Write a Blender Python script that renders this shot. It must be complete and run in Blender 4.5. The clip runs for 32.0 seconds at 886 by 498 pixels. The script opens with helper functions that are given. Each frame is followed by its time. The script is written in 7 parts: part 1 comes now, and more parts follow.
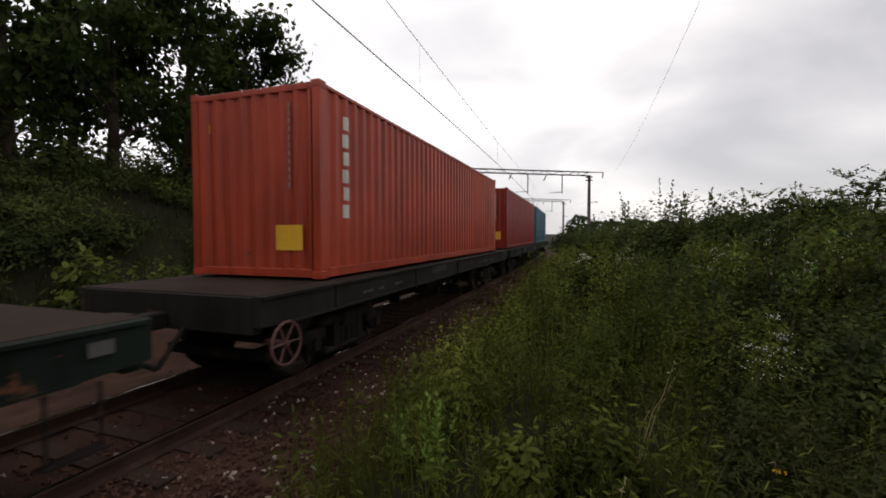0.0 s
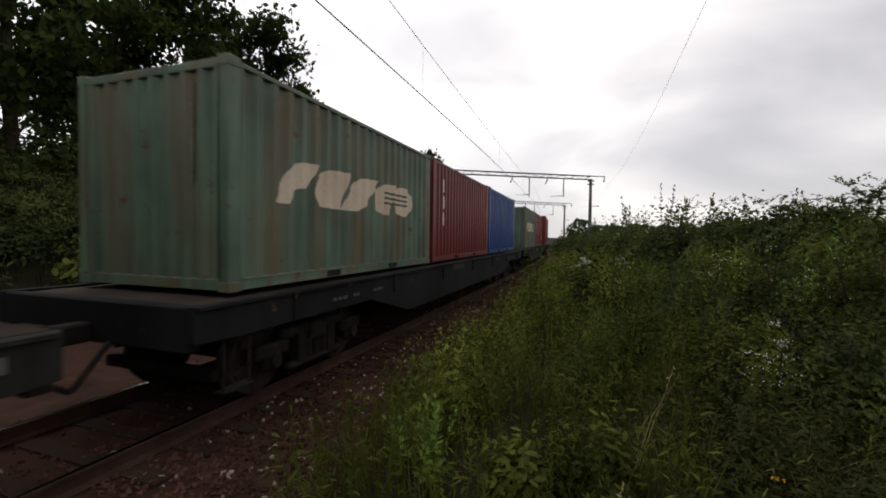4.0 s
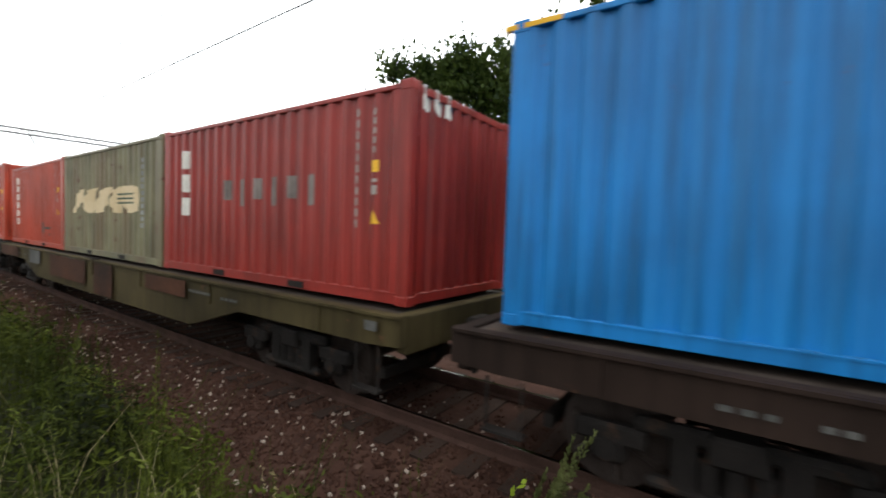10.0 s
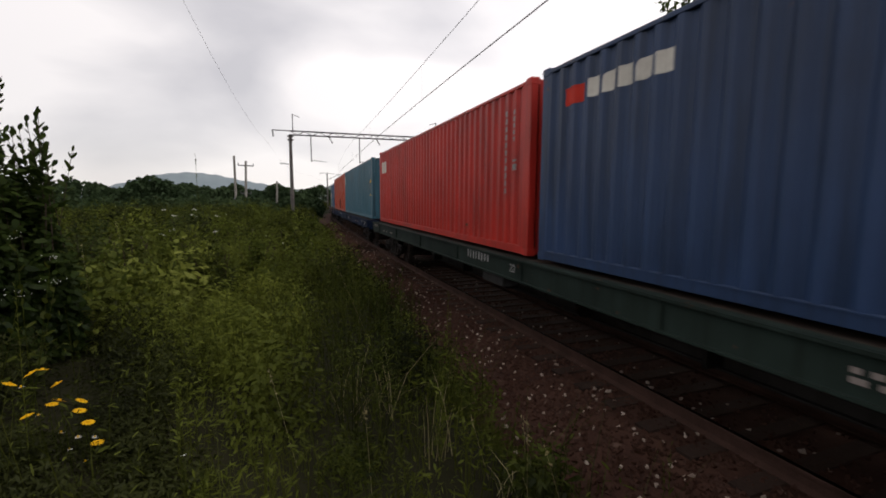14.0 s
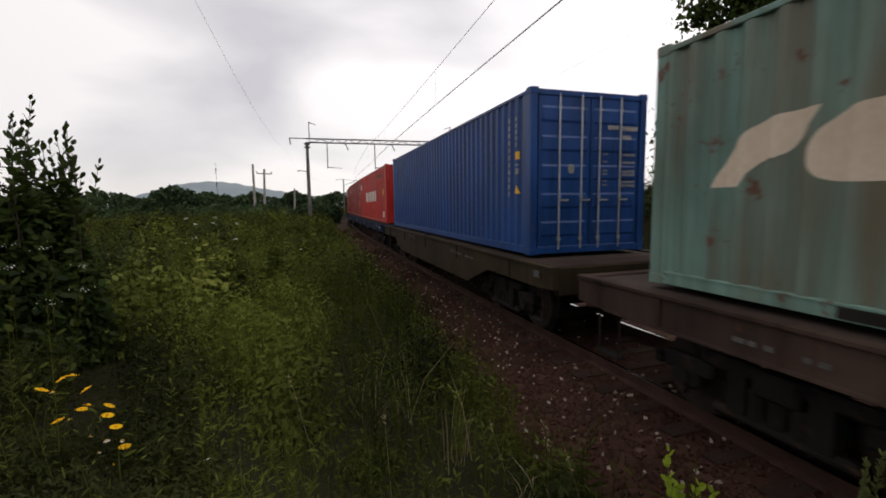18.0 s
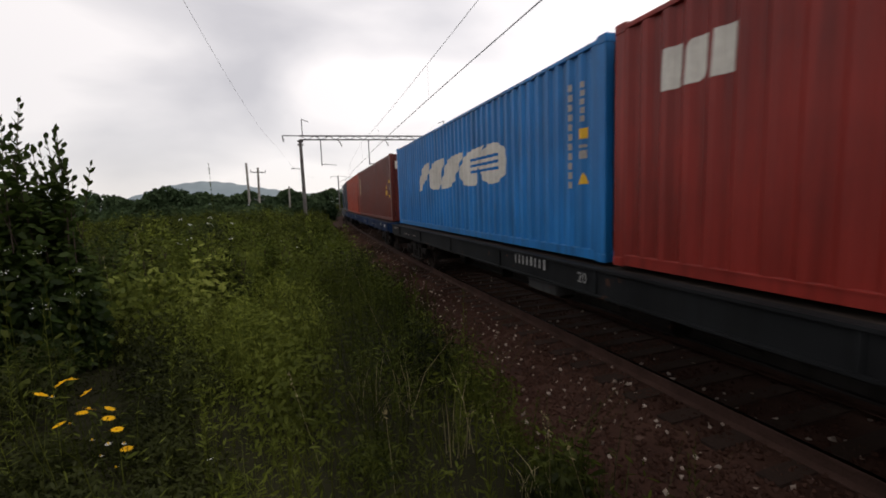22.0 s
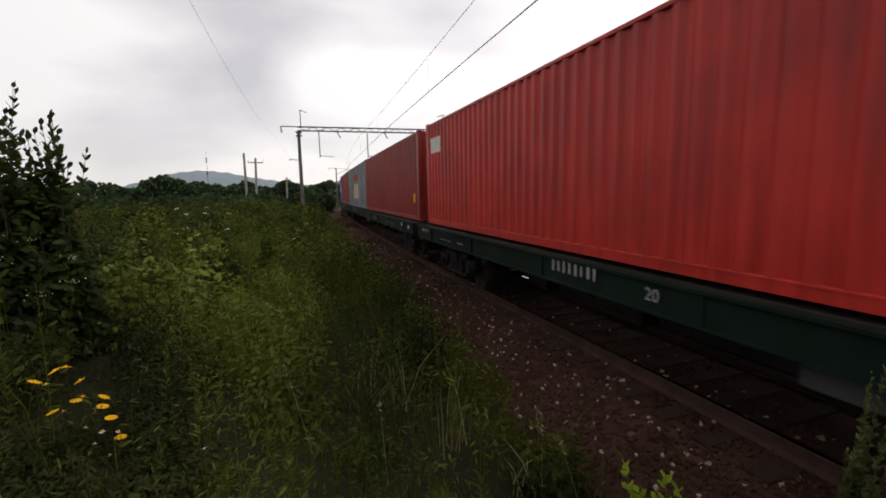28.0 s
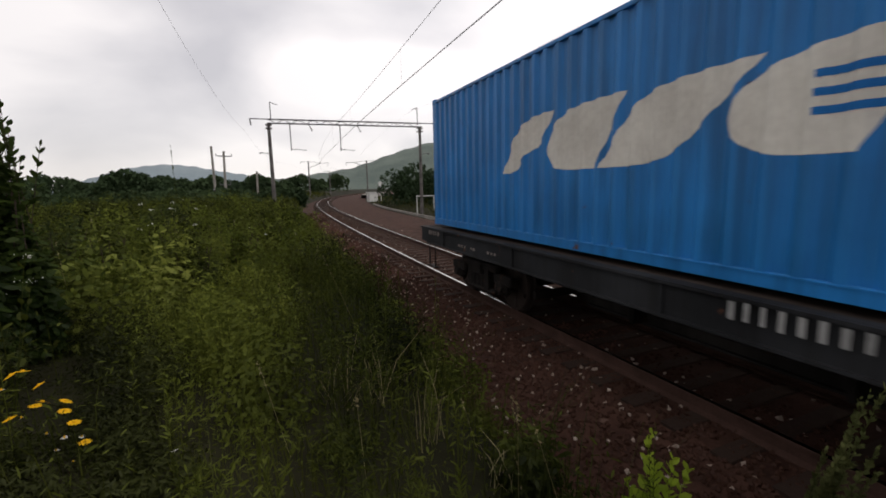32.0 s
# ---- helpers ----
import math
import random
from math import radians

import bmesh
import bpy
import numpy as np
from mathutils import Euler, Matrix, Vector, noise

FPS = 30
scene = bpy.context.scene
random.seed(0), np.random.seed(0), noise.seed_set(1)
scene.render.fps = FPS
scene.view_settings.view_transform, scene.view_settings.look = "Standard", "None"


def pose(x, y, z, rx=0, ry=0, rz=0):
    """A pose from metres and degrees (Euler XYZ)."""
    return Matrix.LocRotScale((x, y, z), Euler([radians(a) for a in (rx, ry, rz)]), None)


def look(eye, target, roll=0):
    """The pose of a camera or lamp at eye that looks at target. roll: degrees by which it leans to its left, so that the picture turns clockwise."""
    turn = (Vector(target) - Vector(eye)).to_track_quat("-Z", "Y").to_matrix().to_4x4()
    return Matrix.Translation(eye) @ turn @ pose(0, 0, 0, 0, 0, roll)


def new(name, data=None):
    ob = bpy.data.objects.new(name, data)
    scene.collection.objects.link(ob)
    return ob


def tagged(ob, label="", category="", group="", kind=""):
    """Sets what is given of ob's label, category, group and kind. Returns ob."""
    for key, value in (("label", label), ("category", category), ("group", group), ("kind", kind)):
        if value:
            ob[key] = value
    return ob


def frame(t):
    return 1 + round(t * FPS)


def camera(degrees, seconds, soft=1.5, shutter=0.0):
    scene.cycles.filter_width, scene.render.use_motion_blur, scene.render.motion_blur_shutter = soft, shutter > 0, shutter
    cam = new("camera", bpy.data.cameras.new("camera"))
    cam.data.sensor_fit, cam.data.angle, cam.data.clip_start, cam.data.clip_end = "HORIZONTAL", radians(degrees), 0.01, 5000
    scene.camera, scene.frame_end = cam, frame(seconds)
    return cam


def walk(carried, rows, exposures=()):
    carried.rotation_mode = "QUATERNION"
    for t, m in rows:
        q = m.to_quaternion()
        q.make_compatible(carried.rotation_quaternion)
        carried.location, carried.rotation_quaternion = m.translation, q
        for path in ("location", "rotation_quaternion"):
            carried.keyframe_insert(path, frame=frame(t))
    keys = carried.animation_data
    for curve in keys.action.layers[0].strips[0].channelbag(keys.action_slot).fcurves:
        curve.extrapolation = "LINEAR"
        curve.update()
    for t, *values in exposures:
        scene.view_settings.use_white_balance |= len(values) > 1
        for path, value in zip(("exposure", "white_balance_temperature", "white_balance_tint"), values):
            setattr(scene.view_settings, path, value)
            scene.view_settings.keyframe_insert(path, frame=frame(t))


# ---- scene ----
cam = camera(91.78, 32.0, soft=1.8, shutter=0.1)
# seconds, place, tilt up, lean, heading
PATH = [
    (0.0, 0.00, 0.00, 2.05, -1.90, 0.06, 19.61),
    (0.5, 0.00, 0.00, 2.05, -2.14, 0.31, 16.82),
    (1.0, 0.00, 0.00, 2.05, -1.76, 1.44, 16.42),
    (1.5, 0.00, 0.00, 2.05, -2.11, 1.10, 16.16),
    (2.0, 0.00, 0.00, 2.05, -2.82, 0.76, 17.10),
    (2.5, 0.00, 0.00, 2.05, -1.99, -1.61, 19.80),
    (4.5, 0.00, 0.00, 2.05, -1.40, -0.08, 19.08),
    (5.0, 0.00, 0.00, 2.05, -0.84, 0.50, 17.22),
    (5.5, 0.00, 0.00, 2.05, -0.55, 0.90, 16.94),
    (6.0, 0.00, 0.00, 2.05, -0.76, 1.17, 17.23),
    (6.5, 0.00, 0.00, 2.05, -1.15, 1.44, 17.45),
    (7.0, 0.00, 0.00, 2.05, -1.20, 1.96, 17.29),
    (7.5, 0.00, 0.00, 2.05, -1.05, 1.45, 23.58),
    (8.0, 0.01, 0.08, 2.07, -0.70, 1.20, 35.50),
    (8.5, 0.02, 0.22, 2.11, -1.00, 1.30, 50.90),
    (9.0, 0.02, 0.50, 2.17, 1.40, 1.86, 67.00),
    (9.3, 0.03, 0.66, 2.19, 1.29, 3.69, 82.82),
    (9.7, 0.04, 0.95, 2.25, -0.82, -1.26, 106.00),
    (10.0, 0.05, 1.12, 2.29, -2.40, -1.90, 124.20),
    (10.4, 0.06, 1.29, 2.33, -6.10, -0.60, 140.20),
    (11.0, 0.06, 1.29, 2.33, -7.72, 0.50, 150.70),
    (11.5, 0.06, 1.29, 2.33, -6.48, -0.43, 157.46),
    (12.0, 0.06, 1.29, 2.33, -6.36, -0.83, 160.17),
    (12.5, 0.06, 1.29, 2.33, -6.28, -0.95, 160.48),
    (13.0, 0.06, 1.29, 2.33, -6.45, 0.63, 159.59),
    (13.5, 0.06, 1.29, 2.33, -6.42, 0.14, 159.32),
    (14.0, 0.06, 1.29, 2.33, -6.53, -0.34, 159.42),
    (14.5, 0.06, 1.29, 2.33, -6.01, 0.10, 160.19),
    (16.5, 0.06, 1.29, 2.33, -5.81, 0.58, 160.94),
    (17.0, 0.06, 1.29, 2.33, -6.01, 0.41, 160.62),
    (17.5, 0.06, 1.29, 2.33, -6.14, 0.55, 161.38),
    (18.0, 0.06, 1.29, 2.33, -6.01, 0.75, 161.47),
    (18.5, 0.06, 1.29, 2.33, -6.15, 1.06, 161.54),
    (19.0, 0.06, 1.29, 2.33, -6.50, 0.66, 161.23),
    (19.5, 0.06, 1.29, 2.33, -6.72, 0.35, 160.59),
    (20.0, 0.06, 1.29, 2.33, -7.26, 0.77, 160.92),
    (20.5, 0.06, 1.29, 2.33, -7.34, 0.84, 160.90),
    (21.0, 0.06, 1.29, 2.33, -7.11, 1.21, 160.93),
    (21.5, 0.06, 1.29, 2.33, -7.04, 1.68, 160.64),
    (22.0, 0.06, 1.29, 2.33, -6.77, 2.14, 160.88),
    (22.5, 0.06, 1.29, 2.33, -6.78, 1.87, 161.28),
    (23.0, 0.06, 1.29, 2.33, -6.34, 1.69, 161.67),
    (23.5, 0.06, 1.29, 2.33, -6.43, 1.30, 161.92),
    (24.0, 0.06, 1.29, 2.33, -6.96, 1.02, 161.76),
    (24.5, 0.06, 1.29, 2.33, -6.99, 1.10, 161.42),
    (25.0, 0.06, 1.29, 2.33, -7.00, 1.23, 161.25),
    (25.5, 0.06, 1.29, 2.33, -7.06, 1.24, 161.02),
    (27.5, 0.06, 1.29, 2.33, -7.33, 1.03, 161.34),
    (28.0, 0.06, 1.29, 2.33, -7.55, 1.06, 160.62),
    (28.5, 0.06, 1.29, 2.33, -7.77, 0.81, 160.52),
    (29.0, 0.06, 1.29, 2.33, -8.11, 0.95, 159.94),
    (29.5, 0.06, 1.29, 2.33, -8.02, 0.79, 160.29),
    (30.0, 0.06, 1.29, 2.33, -8.00, 0.89, 160.31),
    (30.5, 0.06, 1.29, 2.33, -8.45, 1.14, 160.52),
    (31.0, 0.06, 1.29, 2.33, -8.76, 1.22, 160.71),
    (31.5, 0.06, 1.29, 2.33, -8.90, 1.16, 160.21),
    (32.0, 0.06, 1.29, 2.33, -8.44, 1.25, 157.28),
]
walk(cam, [(t, pose(x, y, z, 90 + up, lean, turn)) for t, x, y, z, up, lean, turn in PATH],
     exposures=[(0.0, -0.05, 6750, 13), (7.5, 0.0, 6750, 13), (8.5, 0.25, 6400, 6), (9.0, 0.65, 6300, 3), (9.5, 1.2, 6300, 3), (10.0, 1.25, 6400, 5), (10.5, 0.9, 6500, 10), (11.0, 0.05, 6700, 13), (11.5, -0.05, 6750, 14), (13.0, 0.0, 6750, 14), (32.0, 0.0, 6750, 14)])


# ---- sky and light: a bright, uneven overcast ----
SUN_AZ, SUN_EL = radians(-75), radians(55)
world = bpy.data.worlds.new("overcast_sky")
scene.world = world
world.use_nodes = True
wn, wl = world.node_tree.nodes, world.node_tree.links
wn.clear()
w_out = wn.new("ShaderNodeOutputWorld")
w_bg = wn.new("ShaderNodeBackground")
w_sky = wn.new("ShaderNodeTexSky")
w_sky.sky_type = "NISHITA"
w_sky.sun_disc = False
w_sky.sun_elevation, w_sky.sun_rotation = SUN_EL, SUN_AZ
w_bg2 = wn.new("ShaderNodeBackground")
w_mix = wn.new("ShaderNodeMixShader")
w_co = wn.new("ShaderNodeTexCoord")
w_map = wn.new("ShaderNodeMapping")
w_map.inputs["Scale"].default_value = (1.0, 1.0, 2.3)
w_map.inputs["Location"].default_value = (0.35, 0.1, 0.2)
w_n1 = wn.new("ShaderNodeTexNoise")
w_n1.inputs["Scale"].default_value = 2.1
w_n1.inputs["Detail"].default_value = 7
w_n1.inputs["Roughness"].default_value = 0.42
w_n1.inputs["Distortion"].default_value = 0.35
w_ramp = wn.new("ShaderNodeValToRGB")
w_ramp.color_ramp.elements[0].position, w_ramp.color_ramp.elements[0].color = 0.34, (0.76, 0.765, 0.80, 1)
w_ramp.color_ramp.elements[1].position, w_ramp.color_ramp.elements[1].color = 0.58, (1.25, 1.235, 1.23, 1)
mid = w_ramp.color_ramp.elements.new(0.46)
mid.color = (0.97, 0.97, 0.99, 1)
wl.new(w_co.outputs["Generated"], w_map.inputs["Vector"])
wl.new(w_map.outputs[0], w_n1.inputs["Vector"])
wl.new(w_n1.outputs["Fac"], w_ramp.inputs[0])
# the cloud is brightest round the hidden sun and dimmer away from it
w_dot = wn.new("ShaderNodeVectorMath")
w_dot.operation = "DOT_PRODUCT"
w_dot.inputs[1].default_value = (math.sin(SUN_AZ) * math.cos(SUN_EL), math.cos(SUN_AZ) * math.cos(SUN_EL), math.sin(SUN_EL))
w_near = wn.new("ShaderNodeMapRange")
w_near.inputs[1].default_value, w_near.inputs[2].default_value = -0.6, 1.0
w_near.inputs[3].default_value, w_near.inputs[4].default_value = 0.64, 1.2
w_tint = wn.new("ShaderNodeVectorMath")
w_tint.operation = "SCALE"
wl.new(w_co.outputs["Generated"], w_dot.inputs[0])
wl.new(w_dot.outputs["Value"], w_near.inputs[0])
wl.new(w_ramp.outputs[0], w_tint.inputs[0])
wl.new(w_near.outputs[0], w_tint.inputs["Scale"])
wl.new(w_tint.outputs[0], w_bg.inputs[0])
w_bg.inputs[1].default_value = 1.0
wl.new(w_sky.outputs[0], w_bg2.inputs[0])
w_bg2.inputs[1].default_value = 0.12
w_mix.inputs[0].default_value = 0.12
wl.new(w_bg.outputs[0], w_mix.inputs[1])
wl.new(w_bg2.outputs[0], w_mix.inputs[2])
wl.new(w_mix.outputs[0], w_out.inputs[0])

sun = new("sun", bpy.data.lights.new("sun", "SUN"))
sun.data.energy, sun.data.angle, sun.data.color = 0.6, radians(40), (1.0, 0.96, 0.9)
sun.matrix_world = look((math.sin(SUN_AZ) * math.cos(SUN_EL) * 50, math.cos(SUN_AZ) * math.cos(SUN_EL) * 50, math.sin(SUN_EL) * 50), (0, 0, 0))


# ---- materials ----
def nodes_of(name):
    m = bpy.data.materials.new(name)
    m.use_nodes = True
    n, l = m.node_tree.nodes, m.node_tree.links
    return m, n, l, n["Principled BSDF"]


def surface(name, dark, light, rough=0.7, metal=0.0, grain=30.0, bump=0.25, stain=None, stain_at=0.56, coord="Object", dist=0.01, gloss=0.12):
    """Two-scale mottled paint or stone: large clouds between dark and light, fine grain as relief, and stains of their own colour."""
    m, n, l, b = nodes_of(name)
    co = n.new("ShaderNodeTexCoord")
    big, fine = n.new("ShaderNodeTexNoise"), n.new("ShaderNodeTexNoise")
    big.inputs["Scale"].default_value, big.inputs["Detail"].default_value = grain * 0.06, 6
    fine.inputs["Scale"].default_value, fine.inputs["Detail"].default_value = grain, 5
    for k in (big, fine):
        l.new(co.outputs[coord], k.inputs["Vector"])
    mixv = n.new("ShaderNodeMath")
    mixv.operation = "MULTIPLY_ADD"
    l.new(fine.outputs["Fac"], mixv.inputs[0])
    mixv.inputs[1].default_value = 0.4
    l.new(big.outputs["Fac"], mixv.inputs[2])
    ramp = n.new("ShaderNodeValToRGB")
    ramp.color_ramp.elements[0].position, ramp.color_ramp.elements[1].position = 0.48, 0.92
    ramp.color_ramp.elements[0].color, ramp.color_ramp.elements[1].color = (*dark, 1), (*light, 1)
    l.new(mixv.outputs[0], ramp.inputs[0])
    col = ramp.outputs[0]
    if stain:
        sp = n.new("ShaderNodeTexNoise")
        sp.inputs["Scale"].default_value, sp.inputs["Detail"].default_value = grain * 0.15, 8
        l.new(co.outputs[coord], sp.inputs["Vector"])
        sr = n.new("ShaderNodeValToRGB")
        sr.color_ramp.elements[0].position, sr.color_ramp.elements[1].position = stain_at, stain_at + 0.08
        l.new(sp.outputs["Fac"], sr.inputs[0])
        mx = n.new("ShaderNodeMixRGB")
        l.new(sr.outputs[0], mx.inputs[0])
        l.new(col, mx.inputs[1])
        mx.inputs[2].default_value = (*stain, 1)
        col = mx.outputs[0]
    l.new(col, b.inputs["Base Color"])
    b.inputs["Roughness"].default_value, b.inputs["Metallic"].default_value = rough, metal
    b.inputs["Specular IOR Level"].default_value = gloss
    if bump:
        bp = n.new("ShaderNodeBump")
        bp.inputs["Strength"].default_value, bp.inputs["Distance"].default_value = bump, dist
        l.new(fine.outputs["Fac"], bp.inputs["Height"])
        l.new(bp.outputs[0], b.inputs["Normal"])
    return m


def painted(name, rough=0.5, rust=0.64, fade=0.35, metal=0.0, gloss=0.36, streaks=0.0):
    """Weathered enamel on sheet steel in the object's own colour: faded clouds, vertical dirt runs, rust spots."""
    m, n, l, b = nodes_of(name)
    co, oi = n.new("ShaderNodeTexCoord"), n.new("ShaderNodeObjectInfo")
    shift = n.new("ShaderNodeVectorMath")
    shift.operation = "MULTIPLY_ADD"
    shift.inputs[1].default_value = (1, 1, 1)
    l.new(co.outputs["Object"], shift.inputs[0])
    rnd = n.new("ShaderNodeMath")
    rnd.operation = "MULTIPLY"
    rnd.inputs[1].default_value = 40.0
    l.new(oi.outputs["Random"], rnd.inputs[0])
    l.new(rnd.outputs[0], shift.inputs[2])
    cloud, run, spot = (n.new("ShaderNodeTexNoise") for _ in range(3))
    cloud.inputs["Scale"].default_value, cloud.inputs["Detail"].default_value = 0.9, 6
    run_map = n.new("ShaderNodeMapping")
    run_map.inputs["Scale"].default_value = (7.0, 7.0, 0.45)
    run.inputs["Scale"].default_value, run.inputs["Detail"].default_value = 1.0, 6
    spot.inputs["Scale"].default_value, spot.inputs["Detail"].default_value, spot.inputs["Roughness"].default_value = 3.2, 9, 0.68
    l.new(shift.outputs[0], cloud.inputs["Vector"])
    l.new(shift.outputs[0], run_map.inputs["Vector"])
    l.new(run_map.outputs[0], run.inputs["Vector"])
    l.new(shift.outputs[0], spot.inputs["Vector"])
    hsv = n.new("ShaderNodeHueSaturation")
    l.new(oi.outputs["Color"], hsv.inputs["Color"])
    val = n.new("ShaderNodeMapRange")
    val.inputs[1].default_value, val.inputs[2].default_value, val.inputs[3].default_value, val.inputs[4].default_value = 0.3, 0.7, 1 - fade, 1 + fade
    l.new(cloud.outputs["Fac"], val.inputs[0])
    l.new(val.outputs[0], hsv.inputs["Value"])
    dirt = n.new("ShaderNodeMixRGB")
    dirt.blend_type = "MULTIPLY"
    dr = n.new("ShaderNodeValToRGB")
    dr.color_ramp.elements[0].position, dr.color_ramp.elements[0].color = 0.34, (0.60, 0.56, 0.52, 1)
    dr.color_ramp.elements[1].position, dr.color_ramp.elements[1].color = 0.56, (1, 1, 1, 1)
    l.new(run.outputs["Fac"], dr.inputs[0])
    dirt.inputs[0].default_value = 0.75
    l.new(hsv.outputs[0], dirt.inputs[1])
    l.new(dr.outputs[0], dirt.inputs[2])
    rr = n.new("ShaderNodeValToRGB")
    rr.color_ramp.elements[0].position, rr.color_ramp.elements[1].position = rust, rust + 0.05
    l.new(spot.outputs["Fac"], rr.inputs[0])
    rm = n.new("ShaderNodeMixRGB")
    l.new(rr.outputs[0], rm.inputs[0])
    wide, wide_map, wr, wm = n.new("ShaderNodeTexNoise"), n.new("ShaderNodeMapping"), n.new("ShaderNodeMapRange"), n.new("ShaderNodeMixRGB")
    wide_map.inputs["Scale"].default_value = (1.9, 1.9, 0.30)
    wide.inputs["Scale"].default_value, wide.inputs["Detail"].default_value = 1.0, 5
    l.new(shift.outputs[0], wide_map.inputs["Vector"])
    l.new(wide_map.outputs[0], wide.inputs["Vector"])
    wr.inputs[1].default_value, wr.inputs[2].default_value, wr.inputs[4].default_value = 0.44, 0.66, streaks
    l.new(wide.outputs["Fac"], wr.inputs[0])
    l.new(wr.outputs[0], wm.inputs[0])
    l.new(dirt.outputs[0], wm.inputs[1])
    wm.inputs[2].default_value = (0.13, 0.085, 0.045, 1)
    l.new(wm.outputs[0], rm.inputs[1])
    rm.inputs[2].default_value = (0.10, 0.042, 0.022, 1)
    l.new(rm.outputs[0], b.inputs["Base Color"])
    rg = n.new("ShaderNodeMapRange")
    rg.inputs[3].default_value, rg.inputs[4].default_value = rough - 0.1, rough + 0.2
    l.new(run.outputs["Fac"], rg.inputs[0])
    l.new(rg.outputs[0], b.inputs["Roughness"])
    b.inputs["Metallic"].default_value = metal
    b.inputs["Specular IOR Level"].default_value = gloss
    bp = n.new("ShaderNodeBump")
    bp.inputs["Strength"].default_value, bp.inputs["Distance"].default_value = 0.25, 0.01
    l.new(cloud.outputs["Fac"], bp.inputs["Height"])
    l.new(bp.outputs[0], b.inputs["Normal"])
    return m


def leafy(name, dark, light, through_light=0.35, coord_scale=0.5):
    """Leaves and blades: each island its own green, some light passing through."""
    m, n, l, b = nodes_of(name)
    n.remove(b)
    geo, co = n.new("ShaderNodeNewGeometry"), n.new("ShaderNodeTexCoord")
    nz = n.new("ShaderNodeTexNoise")
    nz.inputs["Scale"].default_value, nz.inputs["Detail"].default_value = coord_scale, 4
    l.new(co.outputs["Object"], nz.inputs["Vector"])
    nb = n.new("ShaderNodeTexNoise")
    nb.inputs["Scale"].default_value, nb.inputs["Detail"].default_value = coord_scale * 0.37, 2
    l.new(co.outputs["Object"], nb.inputs["Vector"])
    both = n.new("ShaderNodeMath")
    both.operation = "ADD"
    l.new(nz.outputs["Fac"], both.inputs[0])
    l.new(nb.outputs["Fac"], both.inputs[1])
    wide = n.new("ShaderNodeMapRange")
    wide.inputs[1].default_value, wide.inputs[2].default_value, wide.inputs[4].default_value = 0.80, 1.24, 0.75
    l.new(both.outputs[0], wide.inputs[0])
    ad = n.new("ShaderNodeMath")
    ad.operation = "MULTIPLY_ADD"
    ad.inputs[1].default_value = 0.25
    l.new(geo.outputs["Random Per Island"], ad.inputs[0])
    l.new(wide.outputs[0], ad.inputs[2])
    ramp = n.new("ShaderNodeValToRGB")
    ramp.color_ramp.elements[0].position, ramp.color_ramp.elements[1].position = 0.12, 0.95
    ramp.color_ramp.elements[0].color, ramp.color_ramp.elements[1].color = (*dark, 1), (*light, 1)
    l.new(ad.outputs[0], ramp.inputs[0])
    df, tr, gl = n.new("ShaderNodeBsdfDiffuse"), n.new("ShaderNodeBsdfTranslucent"), n.new("ShaderNodeBsdfGlossy")
    gl.inputs["Roughness"].default_value = 0.45
    l.new(ramp.outputs[0], df.inputs[0])
    l.new(ramp.outputs[0], tr.inputs[0])
    m1, m2 = n.new("ShaderNodeMixShader"), n.new("ShaderNodeMixShader")
    m1.inputs[0].default_value, m2.inputs[0].default_value = through_light, 0.006
    l.new(df.outputs[0], m1.inputs[1])
    l.new(tr.outputs[0], m1.inputs[2])
    l.new(m1.outputs[0], m2.inputs[1])
    l.new(gl.outputs[0], m2.inputs[2])
    l.new(m2.outputs[0], n["Material Output"].inputs[0])
    return m


PAINT = painted("container_enamel", 0.40, 0.67, 0.20)
PAINT_OLD = painted("worn_container_enamel", 0.5, 0.61, 0.34, streaks=0.75)
WAGON_PAINT = painted("dusty_wagon_enamel", 0.75, 0.64, 0.4, 0.0, 0.12)
MARK = surface("faded_white_marking", (0.50, 0.47, 0.42), (0.72, 0.69, 0.62), 0.7, 0, 14, 0.05)
MARK_CREAM = surface("yellowed_marking", (0.50, 0.38, 0.22), (0.66, 0.54, 0.36), 0.7, 0, 14, 0.05)
MARK_FAINT = surface("chalky_grey_patch", (0.12, 0.10, 0.09), (0.26, 0.22, 0.20), 0.8, 0, 14, 0.05)
MARK_PEACH = surface("peeling_peach_marking", (0.50, 0.24, 0.11), (0.66, 0.40, 0.22), 0.7, 0, 10, 0.1)
MARK_DIM = surface("dusty_grey_marking", (0.045, 0.045, 0.042), (0.12, 0.115, 0.105), 0.8, 0, 14, 0.05)
MARK_GREY = surface("dusty_white_stencil", (0.15, 0.15, 0.145), (0.34, 0.34, 0.33), 0.8, 0, 14, 0.05)
MARK_SOFT = surface("weathered_code_paint", (0.24, 0.22, 0.20), (0.42, 0.39, 0.35), 0.7, 0, 14, 0.05)
MARK_BEIGE = surface("sun_tanned_marking", (0.50, 0.40, 0.30), (0.66, 0.56, 0.44), 0.7, 0, 14, 0.05)
MARK_YELLOW = surface("yellow_warning_label", (0.62, 0.33, 0.03), (0.78, 0.45, 0.05), 0.6, 0, 20, 0.05)
MARK_RED = surface("red_emblem_paint", (0.45, 0.03, 0.02), (0.6, 0.05, 0.03), 0.6, 0, 14, 0.05)
MARK_BLUE = surface("blue_repaint_patch", (0.008, 0.035, 0.14), (0.014, 0.055, 0.20), 0.6, 0, 14, 0.05)
